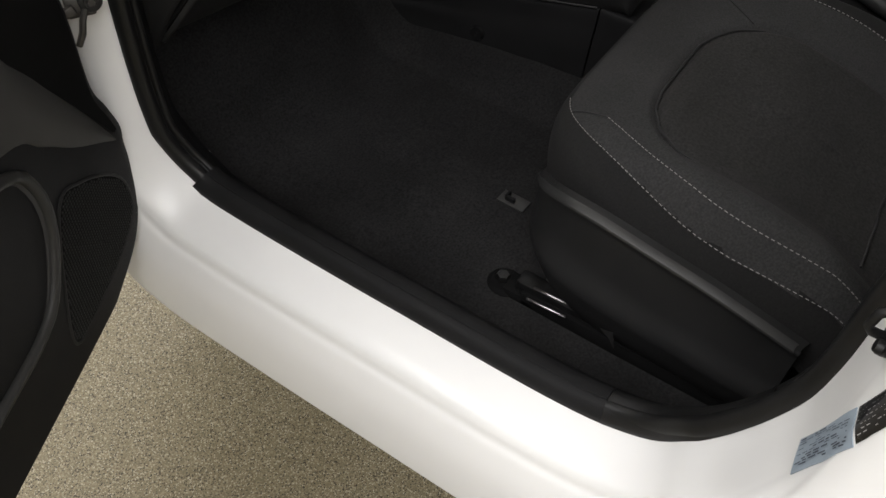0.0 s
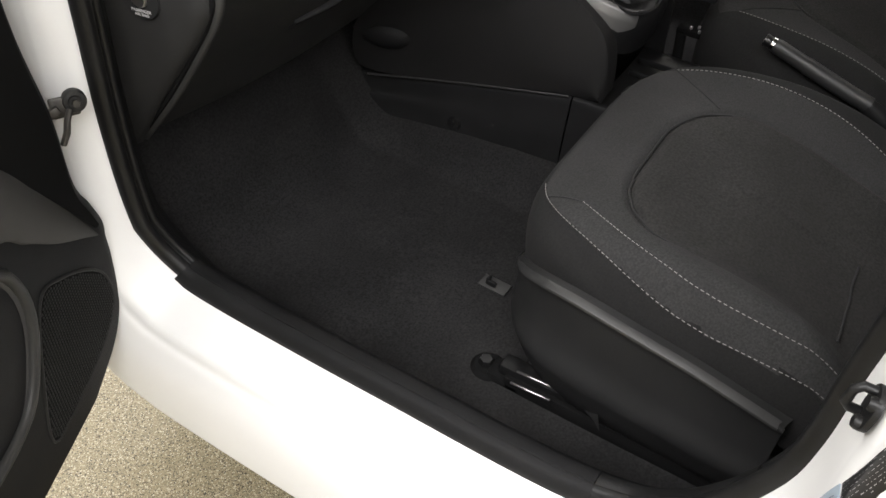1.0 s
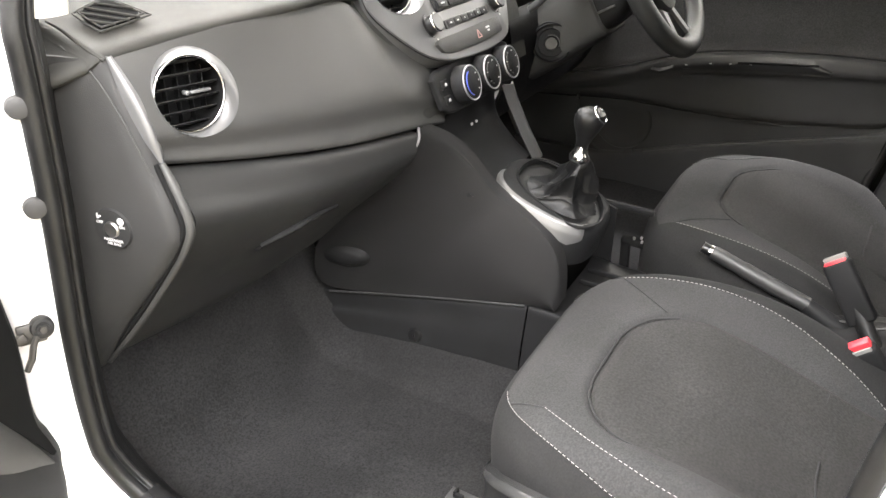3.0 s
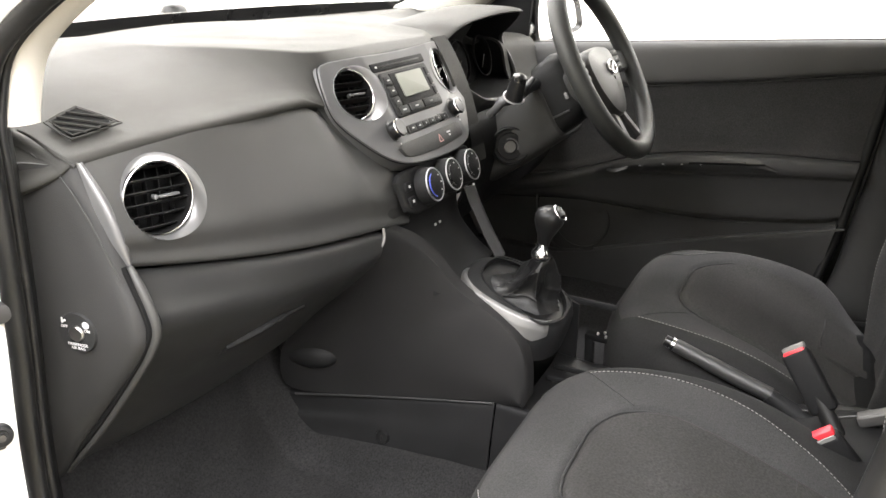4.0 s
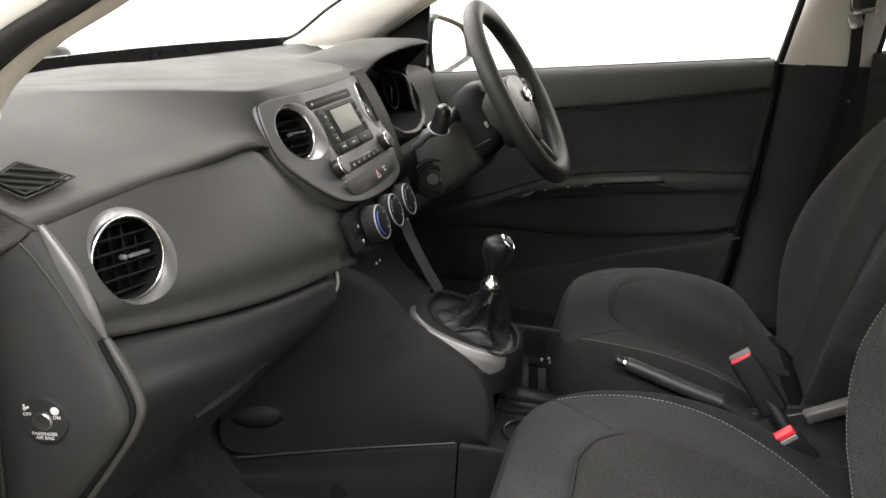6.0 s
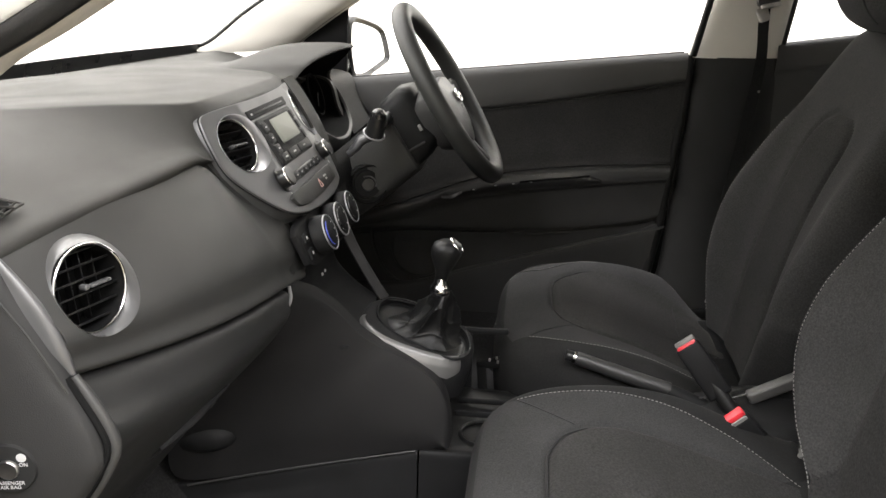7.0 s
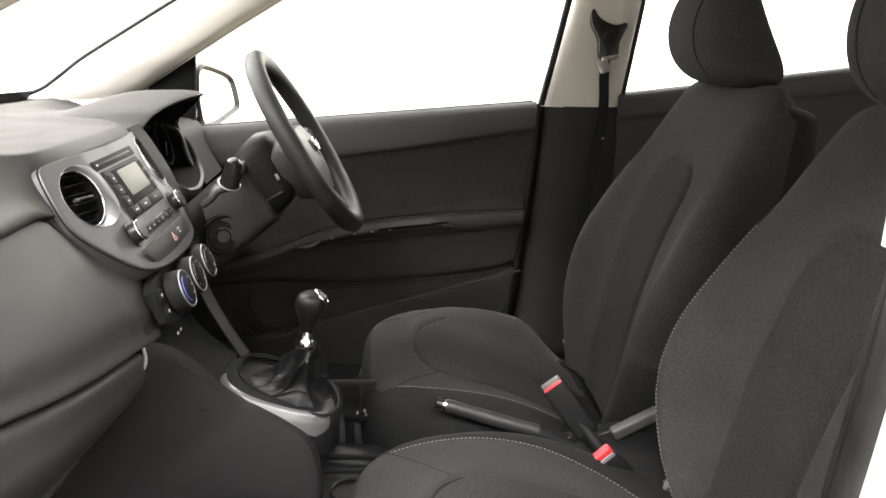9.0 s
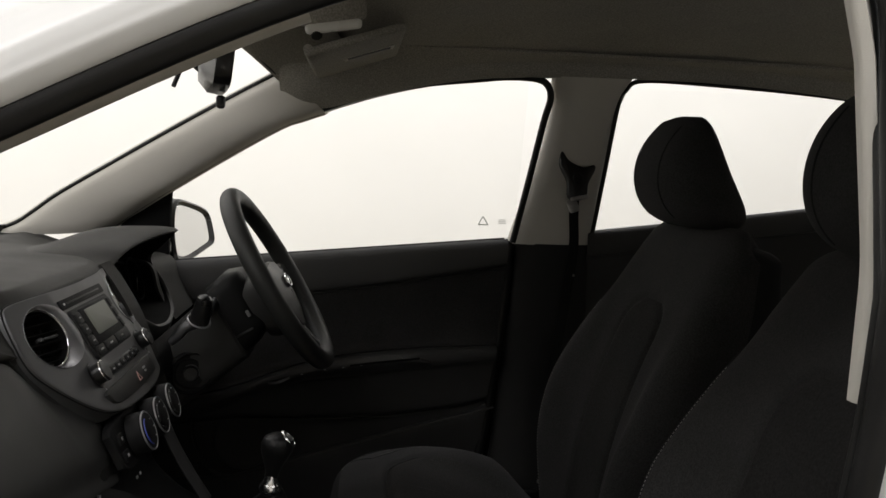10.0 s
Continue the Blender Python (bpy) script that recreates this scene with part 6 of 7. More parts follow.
shroud = column_shell("shroud", ((0.046, 0.050, 0.040, -0.05), (0.052, 0.058, 0.050, -0.060), (0.075, 0.066, 0.058, -0.076), (0.112, 0.070, 0.050, -0.086)), M_SHROUD, "black column shroud")
column_shell("column_surround", ((0.104, 0.072, 0.036, -0.088), (0.108, 0.076, 0.041, -0.092), (0.15, 0.078, 0.028, -0.098), (0.20, 0.082, 0.010, -0.106), (0.27, 0.086, 0.0, -0.112)), M_FASCIA, "dark grey lower column panel")
cs("adjust_button", rbox(0.004, 0.012, 0.006, 0.0015, 2, MS @ pose(-0.0665, -0.022, -0.066)), M_BUTTON, "small grey button", sub=shroud)
cs("shroud_joint", rbox(0.004, 0.004, 0.034, 0.001, 1, MS @ pose(-0.0680, -0.048, -0.088)), M_RIDGE, sub=shroud)
s1 = cs("stalk", sweep(((0.300, 0.262, 0.868), (0.245, 0.268, 0.862), (0.200, 0.272, 0.856)), (0.010, 0.010, 0.015), 14), M_SMOOTH, "black column stalk")
cs("stalk_knob", sweep(((0.197, 0.272, 0.850), (0.193, 0.268, 0.864), (0.188, 0.262, 0.886), (0.187, 0.260, 0.893), (0.186, 0.259, 0.897)), (0.0165, 0.0150, 0.0135, 0.012, 0.006), 20), M_SMOOTH, sub=s1)
cs("stalk_ring", turned([(0.0180 + 0.0016 * math.cos(a), 0.0016 * math.sin(a)) for a in np.linspace(0, 2 * math.pi, 9)], 30, facing((0.195, 0.271, 0.855), (-0.35, -0.35, 0.87))), M_SILVER, "pale stalk ring", sub=s1)
cs("stalk_arm", merged(sweep(((0.195, 0.275, 0.852), (0.190, 0.292, 0.845), (0.188, 0.300, 0.832), (0.190, 0.314, 0.820)), (0.010, 0.009, 0.007, 0.006), 12), sweep(((0.215, 0.262, 0.862), (0.235, 0.252, 0.885)), (0.008, 0.004), 10)), M_GREYMET, "grey stalk arm", sub=s1)
cs("far_stalk", sweep([MS @ Vector(v) for v in ((0.055, 0.012, -0.080), (0.12, 0.016, -0.076), (0.17, 0.02, -0.07))], (0.008, 0.010, 0.012), 12), M_SMOOTH)


# ---- seats ----
CX, BX, IX = -0.292, -0.306, -0.322
CUSHION = curve_through(((0.045, 0.345), (0.062, 0.42), (0.069, 0.49), (0.056, 0.527), (0.01, 0.545), (-0.08, 0.549), (-0.17, 0.536), (-0.26, 0.508), (-0.34, 0.482), (-0.42, 0.460)), 400)
_len = np.concatenate([[0], np.cumsum(np.linalg.norm(np.diff(CUSHION, axis=0), axis=1))])
_len /= _len[-1]


def bell(v, c, w):
    return math.exp(-((v - c) / w) ** 2)


def cushion_point(u, v):
    """Place on the cushion; u across (-1 outer, 1 inner), v from the apron over the front to the rear."""
    y, z = np.interp(v, _len, CUSHION[:, 0]), np.interp(v, _len, CUSHION[:, 1])
    a = abs(u)
    on_top = min(max((v - 0.18) / 0.14, 0), 1)
    w = 0.257
    x = w * u * (1 + 0.05 * (1 - a))
    drop = (1 - (1 - min(a, 0.9999) ** 10) ** (1 / 3.0))
    z -= on_top * 0.115 * drop + (1 - on_top) * 0.02 * drop
    y -= 0.150 * a ** 5 * (1 - 0.9 * min(max((v - 0.3) / 0.6, 0), 1))
    rise = min(max((v - 0.30) / 0.4, 0), 1)
    if u < 0:
        tail = min(max((v - 0.70) / 0.24, 0), 1)
        tail = tail * tail * (3 - 2 * tail)
        rise *= 1 - tail
        z -= 0.012 * tail * min(max((a - 0.45) / 0.3, 0), 1)
    z += (0.004 + (0.036 if u < 0 else 0.010) * rise) * bell(a, 0.84, 0.17) - 0.008 * bell(a, 0.1, 0.5) * rise
    return np.array((CX + x, y, z))


def insert_distance(x, y):
    """Signed distance in plan to the sewn edge of the cushion's centre panel."""
    dx, dy = abs(x - IX) - 0.150, (y + 0.030)
    r = 0.105
    qx, qy = dx + r, dy + r
    return math.hypot(max(qx, 0), max(qy, 0)) + min(max(qx, qy), 0) - r


def split_sheet(point, dist, nu, nv, side=None, fade=None, groove=0.0065, width=0.0055, umax=1.0):
    """Builds the sheet's outer panel, its centre panel sunk along the sewn edge, and its side panels."""
    us, vs = np.linspace(-umax, umax, nu), np.linspace(0, 1, nv)
    P = np.array([[point(u, v) for u in us] for v in vs])
    D = np.array([[dist(p) for p in row] for row in P])
    F = np.array([[fade(p) for p in row] for row in P]) if fade else np.ones_like(D)
    du, dv = np.gradient(P, axis=1), np.gradient(P, axis=0)
    N = np.cross(du, dv)
    N /= np.linalg.norm(N, axis=2)[:, :, None] + 1e-12
    mid = N[nv // 2, nu // 2]
    if mid[1] + mid[2] < 0:
        N = -N
    P = P - N * (groove * F * np.exp(-(D / width) ** 2))[:, :, None] + N * (0.004 * F * (1 - np.exp(-np.clip(-D, 0, 1) / 0.02)) * (D < 0))[:, :, None]
    kind = np.zeros((nv - 1, nu - 1), int)
    for j in range(nv - 1):
        for i in range(nu - 1):
            if (D[j, i] + D[j + 1, i + 1] + D[j + 1, i] + D[j, i + 1]) / 4 < 0:
                kind[j, i] = 1
            elif side and side((us[i] + us[i + 1]) / 2, (vs[j] + vs[j + 1]) / 2):
                kind[j, i] = 2
    out = []
    for which in range(3):
        bm = bmesh.new()
        ids = {}
        for j, i in np.argwhere(kind == which):
            q = []
            for k in ((j, i), (j, i + 1), (j + 1, i + 1), (j + 1, i)):
                if k not in ids:
                    ids[k] = bm.verts.new(P[k])
                q.append(ids[k])
            bm.faces.new(q)
        for f in bm.faces:
            f.normal_update()
        if bm.faces and sum(f.normal.y + f.normal.z for f in bm.faces) < 0:
            bmesh.ops.reverse_faces(bm, faces=bm.faces[:])
        out.append(bm)
    return out


def stitches(points, lift, length=0.0034, gap=0.0026, r=0.00050):
    """Short thread dashes along a line of places."""
    p = np.array(points)
    s = np.concatenate([[0], np.cumsum(np.linalg.norm(np.diff(p, axis=0), axis=1))])
    bits = []
    at = 0.0
    verts, faces = [], []
    while at + length < s[-1]:
        a = np.array([np.interp(at, s, p[:, k]) for k in range(3)]) + lift
        b = np.array([np.interp(at + length, s, p[:, k]) for k in range(3)]) + lift
        d = (b - a) / np.linalg.norm(b - a)
        n1 = np.cross(d, (0.1, 0.2, 0.97))
        n1 /= np.linalg.norm(n1)
        n2 = np.cross(d, n1)
        base = len(verts)
        for c in (a, b):
            for e in ((1, 0), (0, 1), (-1, 0), (0, -1)):
                verts.append(c + r * (e[0] * n1 + e[1] * n2))
        faces += [[base + k, base + (k + 1) % 4, base + 4 + (k + 1) % 4, base + 4 + k] for k in range(4)] + [[base + 3, base + 2, base + 1, base], [base + 4, base + 5, base + 6, base + 7]]
        at += length + gap
    me = bpy.data.meshes.new("t")
    me.from_pydata([tuple(v) for v in verts], [], faces)
    bm = bmesh.new()
    bm.from_mesh(me)
    bpy.data.meshes.remove(me)
    return bm


seat = thing("front_seat", "dark grey cloth front seat with pale stitching", "car seat", "front seats", (CX, -0.2, 0.28))
se = under(seat)
lift = np.array((0, 0, 0.0008))
def along(uv, n=140):
    return [cushion_point(u, v) for u, v in curve_through(uv, n)]


_UV = [(u, v) for v in np.linspace(0.20, 0.97, 220) for u in np.linspace(-0.999, 0.999, 260)]
_XY = np.array([cushion_point(u, v)[:2] for u, v in _UV])


_XYZ = np.array([cushion_point(u, v) for u, v in _UV])


def uv_at(x, y):
    return _UV[int(np.argmin((_XY[:, 0] - x) ** 2 + (_XY[:, 1] - y) ** 2))]


def uv_on(x, y, z):
    return _UV[int(np.argmin((_XYZ[:, 0] - x) ** 2 + (_XYZ[:, 1] - y) ** 2 + (_XYZ[:, 2] - z) ** 2))]


LOW = [uv_on(*q) for q in ((-0.421, 0.053, 0.526), (-0.453, 0.036, 0.533), (-0.4755, 0.0117, 0.540), (-0.5065, -0.039, 0.5455), (-0.523, -0.076, 0.541), (-0.532, -0.110, 0.535), (-0.537, -0.140, 0.529), (-0.5395, -0.169, 0.5256), (-0.541, -0.215, 0.520), (-0.541, -0.30, 0.506))]
HIGH = [uv_on(*q) for q in ((-0.451, -0.002, 0.546), (-0.473, -0.037, 0.552), (-0.4946, -0.072, 0.558), (-0.5116, -0.115, 0.560), (-0.522, -0.158, 0.555), (-0.524, -0.228, 0.547), (-0.524, -0.31, 0.528))]
INNER = [uv_on(*q) for q in ((-0.119, 0.012, 0.541), (-0.104, -0.042, 0.55), (-0.0955, -0.116, 0.552), (-0.100, -0.194, 0.539), (-0.104, -0.2335, 0.525), (-0.114, -0.275, 0.506), (-0.130, -0.318, 0.488), (-0.160, -0.352, 0.478), (-0.200, -0.390, 0.468))]


def smoothed(uv):
    """Evens out a line of sheet places."""
    q = curve_through(uv, 60)
    for _ in range(30):
        q[1:-1] = 0.25 * q[:-2] + 0.5 * q[1:-1] + 0.25 * q[2:]
    return [tuple(v) for v in q[::6]] + [tuple(q[-1])]


LOW, HIGH, INNER = smoothed(LOW), smoothed(HIGH), smoothed(INNER)
_lv, _lu = zip(*sorted((v, u) for u, v in LOW))
_iv, _iu = zip(*sorted((v, u) for u, v in INNER))


def on_side(u, v):
    """True below the stitched edges of the cushion's top."""
    if v < min(_lv[0], _iv[0]):
        return True
    return u < np.interp(v, _lv, _lu) if u < 0 else u > np.interp(v, _iv, _iu)


def sewn(p):
    """How deep the centre panel's edge is sewn in: full round the front, soft towards the rear."""
    rear = min(max((-0.065 - p[1]) / 0.05, 0), 1)
    return 1 - rear * (0.88 if p[0] < IX else 0.35)


outer, inner, sides = split_sheet(cushion_point, lambda p: insert_distance(p[0], p[1]) if p[2] > 0.44 else 0.05, 170, 190, on_side, sewn)
cush = se("cushion", outer, M_BOLSTER, "smooth dark grey cloth cushion")
se("cushion_panel", inner, M_INSERT, "ribbed darker cloth centre panel", sub=cush)
se("cushion_side", sides, M_SIDE, "black cloth side panel", sub=cush)
se("stitching", merged(stitches(along(INNER), lift), stitches(along(HIGH), lift), stitches(along(LOW), np.array((-0.0014, 0.0006, 0.0012)))), M_THREAD, "pale grey dashed stitching", kind="stuff", sub=cush)
# Seams: front corner joins.
for a, b in ((INNER[0], uv_at(-0.187, -0.066)), (LOW[1], HIGH[0])):
    pts = [cushion_point(a[0] + (b[0] - a[0]) * f, a[1] + (b[1] - a[1]) * f) + (0, 0, 0.0002) for f in np.linspace(0, 1, 14)]
    se("seam", sweep(pts, 0.0012, 6), M_SEAM, sub=cush)
se("seam", sweep([p + np.array((0.002, 0.001, 0.0)) for p in along(HIGH, 80)], 0.001, 6), M_SEAM, sub=cush)
# Sewn edge of the centre panel and the cross seam ahead of the backrest.
edge = [(IX - 0.148, -0.125)] + [(IX - 0.045 + 0.105 * math.cos(a), -0.135 + 0.105 * math.sin(a)) for a in np.linspace(math.pi, math.pi / 2, 10)] + [(IX + 0.045 + 0.105 * math.cos(a), -0.135 + 0.105 * math.sin(a)) for a in np.linspace(math.pi / 2, 0, 10)] [:-3]
se("seam", sweep([p + np.array((0, 0, -0.0030)) for p in along([uv_at(*q) for q in edge], 120)], 0.0015, 6), M_SEAM, sub=cush)
se("seam", sweep([p + np.array((0, 0, 0.0010)) for p in along([uv_at(x, -0.275 - 0.008 * (-0.19 - x) / 0.27) for x in np.linspace(-0.455, -0.185, 12)], 60)], 0.0013, 6), M_SEAM, sub=cush)
# Outer side valance with a raised ridge.
secs = []
for y, zr, zb, xr in ((0.066, 0.415, 0.345, -0.43), (0.052, 0.448, 0.33, -0.475), (0.028, 0.477, 0.32, -0.515), (-0.005, 0.499, 0.31, -0.542), (-0.05, 0.508, 0.305, -0.556), (-0.11, 0.503, 0.305, -0.561), (-0.17, 0.495, 0.305, -0.563), (-0.22, 0.485, 0.305, -0.564), (-0.268, 0.474, 0.315, -0.564)):
    h = zr - zb
    secs.append([(xr + 0.016, y - 0.004, zr + 0.004), (xr + 0.005, y, zr + 0.003), (xr - 0.001, y, zr - 0.001), (xr + 0.004, y, zr - 0.06 * h), (xr + 0.006, y, zr - 0.35 * h), (xr - 0.002, y, zr - 0.52 * h), (xr + 0.002, y - 0.002, zr - 0.62 * h), (xr + 0.016, y - 0.006, zr - 0.80 * h), (xr + 0.040, y - 0.014, zb)])
val = se("side_valance", thick(loft(secs, 40, 40), 0.004), M_VALANCE, "black plastic side valance")
ridge = even([(-0.431, 0.066, 0.416), (-0.476, 0.052, 0.450), (-0.516, 0.028, 0.479), (-0.543, -0.005, 0.501), (-0.557, -0.05, 0.510), (-0.562, -0.11, 0.505), (-0.564, -0.17, 0.497), (-0.565, -0.22, 0.487), (-0.565, -0.262, 0.477)], 50)
se("valance_ridge", thick(grid([[p + np.array((0.006, -0.002, 0.0045 * g)), p + np.array((0.002, 0, 0.0035 * g)), p + np.array((-0.002 * g, 0, 0.001)), p + np.array((-0.0025 * g, 0, -0.0015 * g)), p + np.array((0.002, 0, -0.0035 * g))] for p, g in zip(ridge, np.clip(np.linspace(0.0, 3, 50), 0.05, 1))]), 0.002), M_RIDGE, "satin raised ridge", sub=val)
se("recline_lever", rbox(0.018, 0.11, 0.026, 0.008, 3, pose(-0.575, -0.335, 0.405, -8)), M_BLACK, "black recline lever")
se("base_frame", rbox(0.42, 0.40, 0.12, 0.03, 3, pose(CX, -0.20, 0.375)), M_RUBBER, "dark seat base")
for x in (-0.505, -0.135):
    rail = se("rail", rbox(0.034, 0.40, 0.024, 0.004, 2, pose(x, -0.17, 0.292)), M_MATTE, "black seat rail")
    se("rail_slide", rbox(0.024, 0.10, 0.016, 0.003, 2, pose(x + 0.002, -0.01, 0.305)), M_RUBBER, "black steel slide", sub=rail)
    for dx, z in ((-0.008, 0.3155), (-0.025, 0.3125)):
        se("slide_edge", rbox(0.0035, 0.052, 0.003, 0.001, 1, pose(x + dx, -0.010, z, 0, 0, 3)), M_STEEL, "bare steel edge", sub=rail)
    se("rail_tab", merged(rbox(0.004, 0.008, 0.016, 0.001, 2, pose(x + 0.012, 0.004, 0.322, 20)), rbox(0.010, 0.004, 0.004, 0.001, 2, pose(x + 0.010, 0.010, 0.330))), M_STEEL, sub=rail)
    se("rail_foot", merged(turned(((0.0, 0.012), (0.018, 0.011), (0.023, 0.006), (0.024, -0.008)), 24, pose(x, 0.058, 0.281)), rbox(0.034, 0.05, 0.022, 0.006, 2, pose(x, 0.03, 0.286))), M_MATTE, sub=rail)
    se("bolt", turned(((0.0, 0.009), (0.008, 0.009), (0.0095, 0.006), (0.010, 0.0), (0.015, -0.001)), 6, pose(x, 0.062, 0.291)), M_RUBBER, sub=rail)

# Rear of the cushion under the backrest.
rows = []
for y, z, w in ((-0.33, 0.474, 0.225), (-0.38, 0.470, 0.222), (-0.43, 0.458, 0.215), (-0.49, 0.440, 0.205), (-0.53, 0.40, 0.195)):
    rows.append([(CX + w * u, y, z - 0.05 * abs(u) ** 6) for u in np.linspace(-1, 1, 17)])
se("cushion_rear", thick(loft(rows, 30, 16), 0.006), M_SIDE, "black cloth under the backrest", sub=cush)

# Backrest.
SPINE = curve_through(((-0.378, 0.440), (-0.390, 0.52), (-0.402, 0.60), (-0.425, 0.70), (-0.462, 0.81), (-0.508, 0.91), (-0.545, 0.985), (-0.572, 1.025), (-0.605, 1.035), (-0.640, 1.01)), 300)
_sl = np.concatenate([[0], np.cumsum(np.linalg.norm(np.diff(SPINE, axis=0), axis=1))])
_sl /= _sl[-1]
_st = np.gradient(SPINE, axis=0)
_st /= np.linalg.norm(_st, axis=1)[:, None]


INNER_LOW = ((0, 0.06, 0.10, 0.15, 0.20, 0.25, 0.30, 0.36, 0.44, 0.6), (0.28, 0.35, 0.47, 0.74, 0.885, 1.0, 1.055, 1.06, 1.045, 1.0))
DRIVER_LOW = ((0, 0.05, 0.12, 0.22, 0.32, 0.44, 0.6), (0.90, 0.93, 0.955, 0.98, 1.0, 1.01, 1.0))


def back_point(u, v, low=INNER_LOW):
    """Place on the backrest's front; u across (-1 outer, 1 inner), v upwards; low is how its inner edge tapers."""
    y, z = np.interp(v, _sl, SPINE[:, 0]), np.interp(v, _sl, SPINE[:, 1])
    ty, tz = np.interp(v, _sl, _st[:, 0]), np.interp(v, _sl, _st[:, 1])
    ny, nz = tz, -ty                      # out of the front face
    a = abs(u)
    w = float(np.interp(v, (0, 0.15, 0.4, 0.6, 0.75, 0.86, 0.93, 1.0), (0.212, 0.235, 0.256, 0.250, 0.230, 0.206, 0.182, 0.140)))
    w *= float(np.interp(v, (0, 0.09, 0.22), (0.62, 0.78, 0.955))) if u < 0 else float(np.interp(v, *low))
    x = w * u * (1 + 0.04 * (1 - a))
    depth = float(np.interp(v, (0, 0.68, 0.88, 1.0), (0.095, 0.095, 0.055, 0.030)))
    wrap = 1 - (1 - min(a, 0.9999) ** 7) ** (1 / 3.0)
    out = -depth * wrap + (0.056 if u > 0 else 0.042) * bell(a, 0.86, 0.19) * bell(v, 0.27, 0.32) - 0.006 * bell(a, 0, 0.5)
    return np.array((BX + x, y + ny * out, z + nz * out))


def back_distance(p):
    """Signed distance to the sewn edge of the backrest's centre panel, seen from the front."""
    w = 0.086
    dx, dz = abs(p[0] - BX) - w, p[2] - 0.895
    r = 0.06
    qx, qz = dx + r, dz + r
    return math.hypot(max(qx, 0), max(qz, 0)) + min(max(qx, qz), 0) - r


def backrest(make, low, side):
    """A backrest with its panel, rear shell, seams and stitching; side -1 mirrors it for the driver."""
    def at(u, v):
        return back_point(u, v, low)
    def turn(bm):
        if side < 0:
            bmesh.ops.transform(bm, matrix=Matrix.Diagonal((-1, 1, 1, 1)), verts=bm.verts)
            bmesh.ops.reverse_faces(bm, faces=bm.faces[:])
        return bm
    outer, inner, spare = split_sheet(at, back_distance, 130, 160, groove=0.004, width=0.006)
    spare.free()
    back = make("backrest", turn(outer), M_BACKCLOTH, "smooth dark grey cloth backrest with side bolsters")
    make("backrest_panel", turn(inner), M_BACKPANEL, "ribbed darker cloth centre panel", sub=back)
    rows = []
    for v in np.linspace(0, 1, 44):
        a, b = at(-1, v), at(1, v)
        deep = np.array((0, -0.075, -0.012 + 0.030 * v ** 4)) * (1 - v ** 12)
        inw = np.array((0.006, 0, 0))
        rows.append(curve_through((a, a + inw + 0.45 * deep, lerp(a, b, 0.12) + 0.9 * deep, lerp(a, b, 0.5) + deep, lerp(a, b, 0.88) + 0.9 * deep, b - inw + 0.45 * deep, b), 26))
    make("back_shell", turn(grid(rows)), M_SIDE, "black rear shell", sub=back)
    make("stitching", turn(merged(stitches([at(0.855, v) for v in np.linspace(0.04, 0.62, 120)], np.array((0, 0.0012, 0.0003)), r=0.0005), stitches([at(0.965, v) for v in np.linspace(0.04, 0.62, 120)], np.array((0.0010, 0.0008, 0)), r=0.0005))), M_THREAD, "pale grey dashed stitching", kind="stuff", sub=back)
    for u in (0.855, 0.965):
        make("seam", turn(sweep([at(u, v) + np.array((0.002, 0.0002, 0)) for v in np.linspace(0.02, 0.66, 50)], 0.0011, 6)), M_SEAM, sub=back)


# Headrest.
def head_section(f):
    e = max((1 - abs(2 * f - 1) ** 4.6) ** (1 / 2.2) if 0 < f < 1 else 0.02, 0.02)
    front = -0.486 - 0.19 * (f - 0.47) ** 2
    rear = -0.652 + 0.100 * f
    return 1.024 + 0.198 * f, (0.154 - 0.030 * f) * e ** 0.5, (front + rear) / 2, (front - rear) / 2 * e ** 0.7


def head_front(x, f):
    z, hw, yc, hd = head_section(f)
    return (BX + x, yc + hd * max(1 - (abs(x) / hw) ** 2.9, 0) ** (1 / 2.9) - 0.012 * (abs(x) / 0.13) ** 2 + 0.0003, z)


rows = []
for f in np.linspace(0, 1, 44):
    z, hw, yc, hd = head_section(f)
    rows.append([(BX + x, yc + y - 0.012 * (abs(x) / 0.13) ** 2, z) for x, y in oval(hw, hd, 56, 2.9)])
head = se("headrest", grid(rows, loop_u=True, cap=True), M_BACKCLOTH, "dark grey cloth headrest")
for sx in (-1, 1):
    se("headrest_seam", sweep([head_front(sx * 0.060, f) for f in np.linspace(0.10, 0.90, 26)], 0.0014, 6), M_SEAM, sub=head)
    se("headrest_post", sweep(((BX + sx * 0.06, -0.600, 0.99), (BX + sx * 0.06, -0.593, 1.08)), 0.006, 12), M_STEEL, "steel post", sub=head)
    se("post_collar", turned(((0.016, 0.0), (0.015, 0.008), (0.011, 0.012), (0.0, 0.012)), 20, pose(BX + sx * 0.06, -0.600, 1.024)), M_BLACK, sub=head)
driver = copy_thing(seat, Matrix.Translation((-CX, -0.2, 0.28)) @ Matrix.Diagonal((-1, 1, 1, 1)))
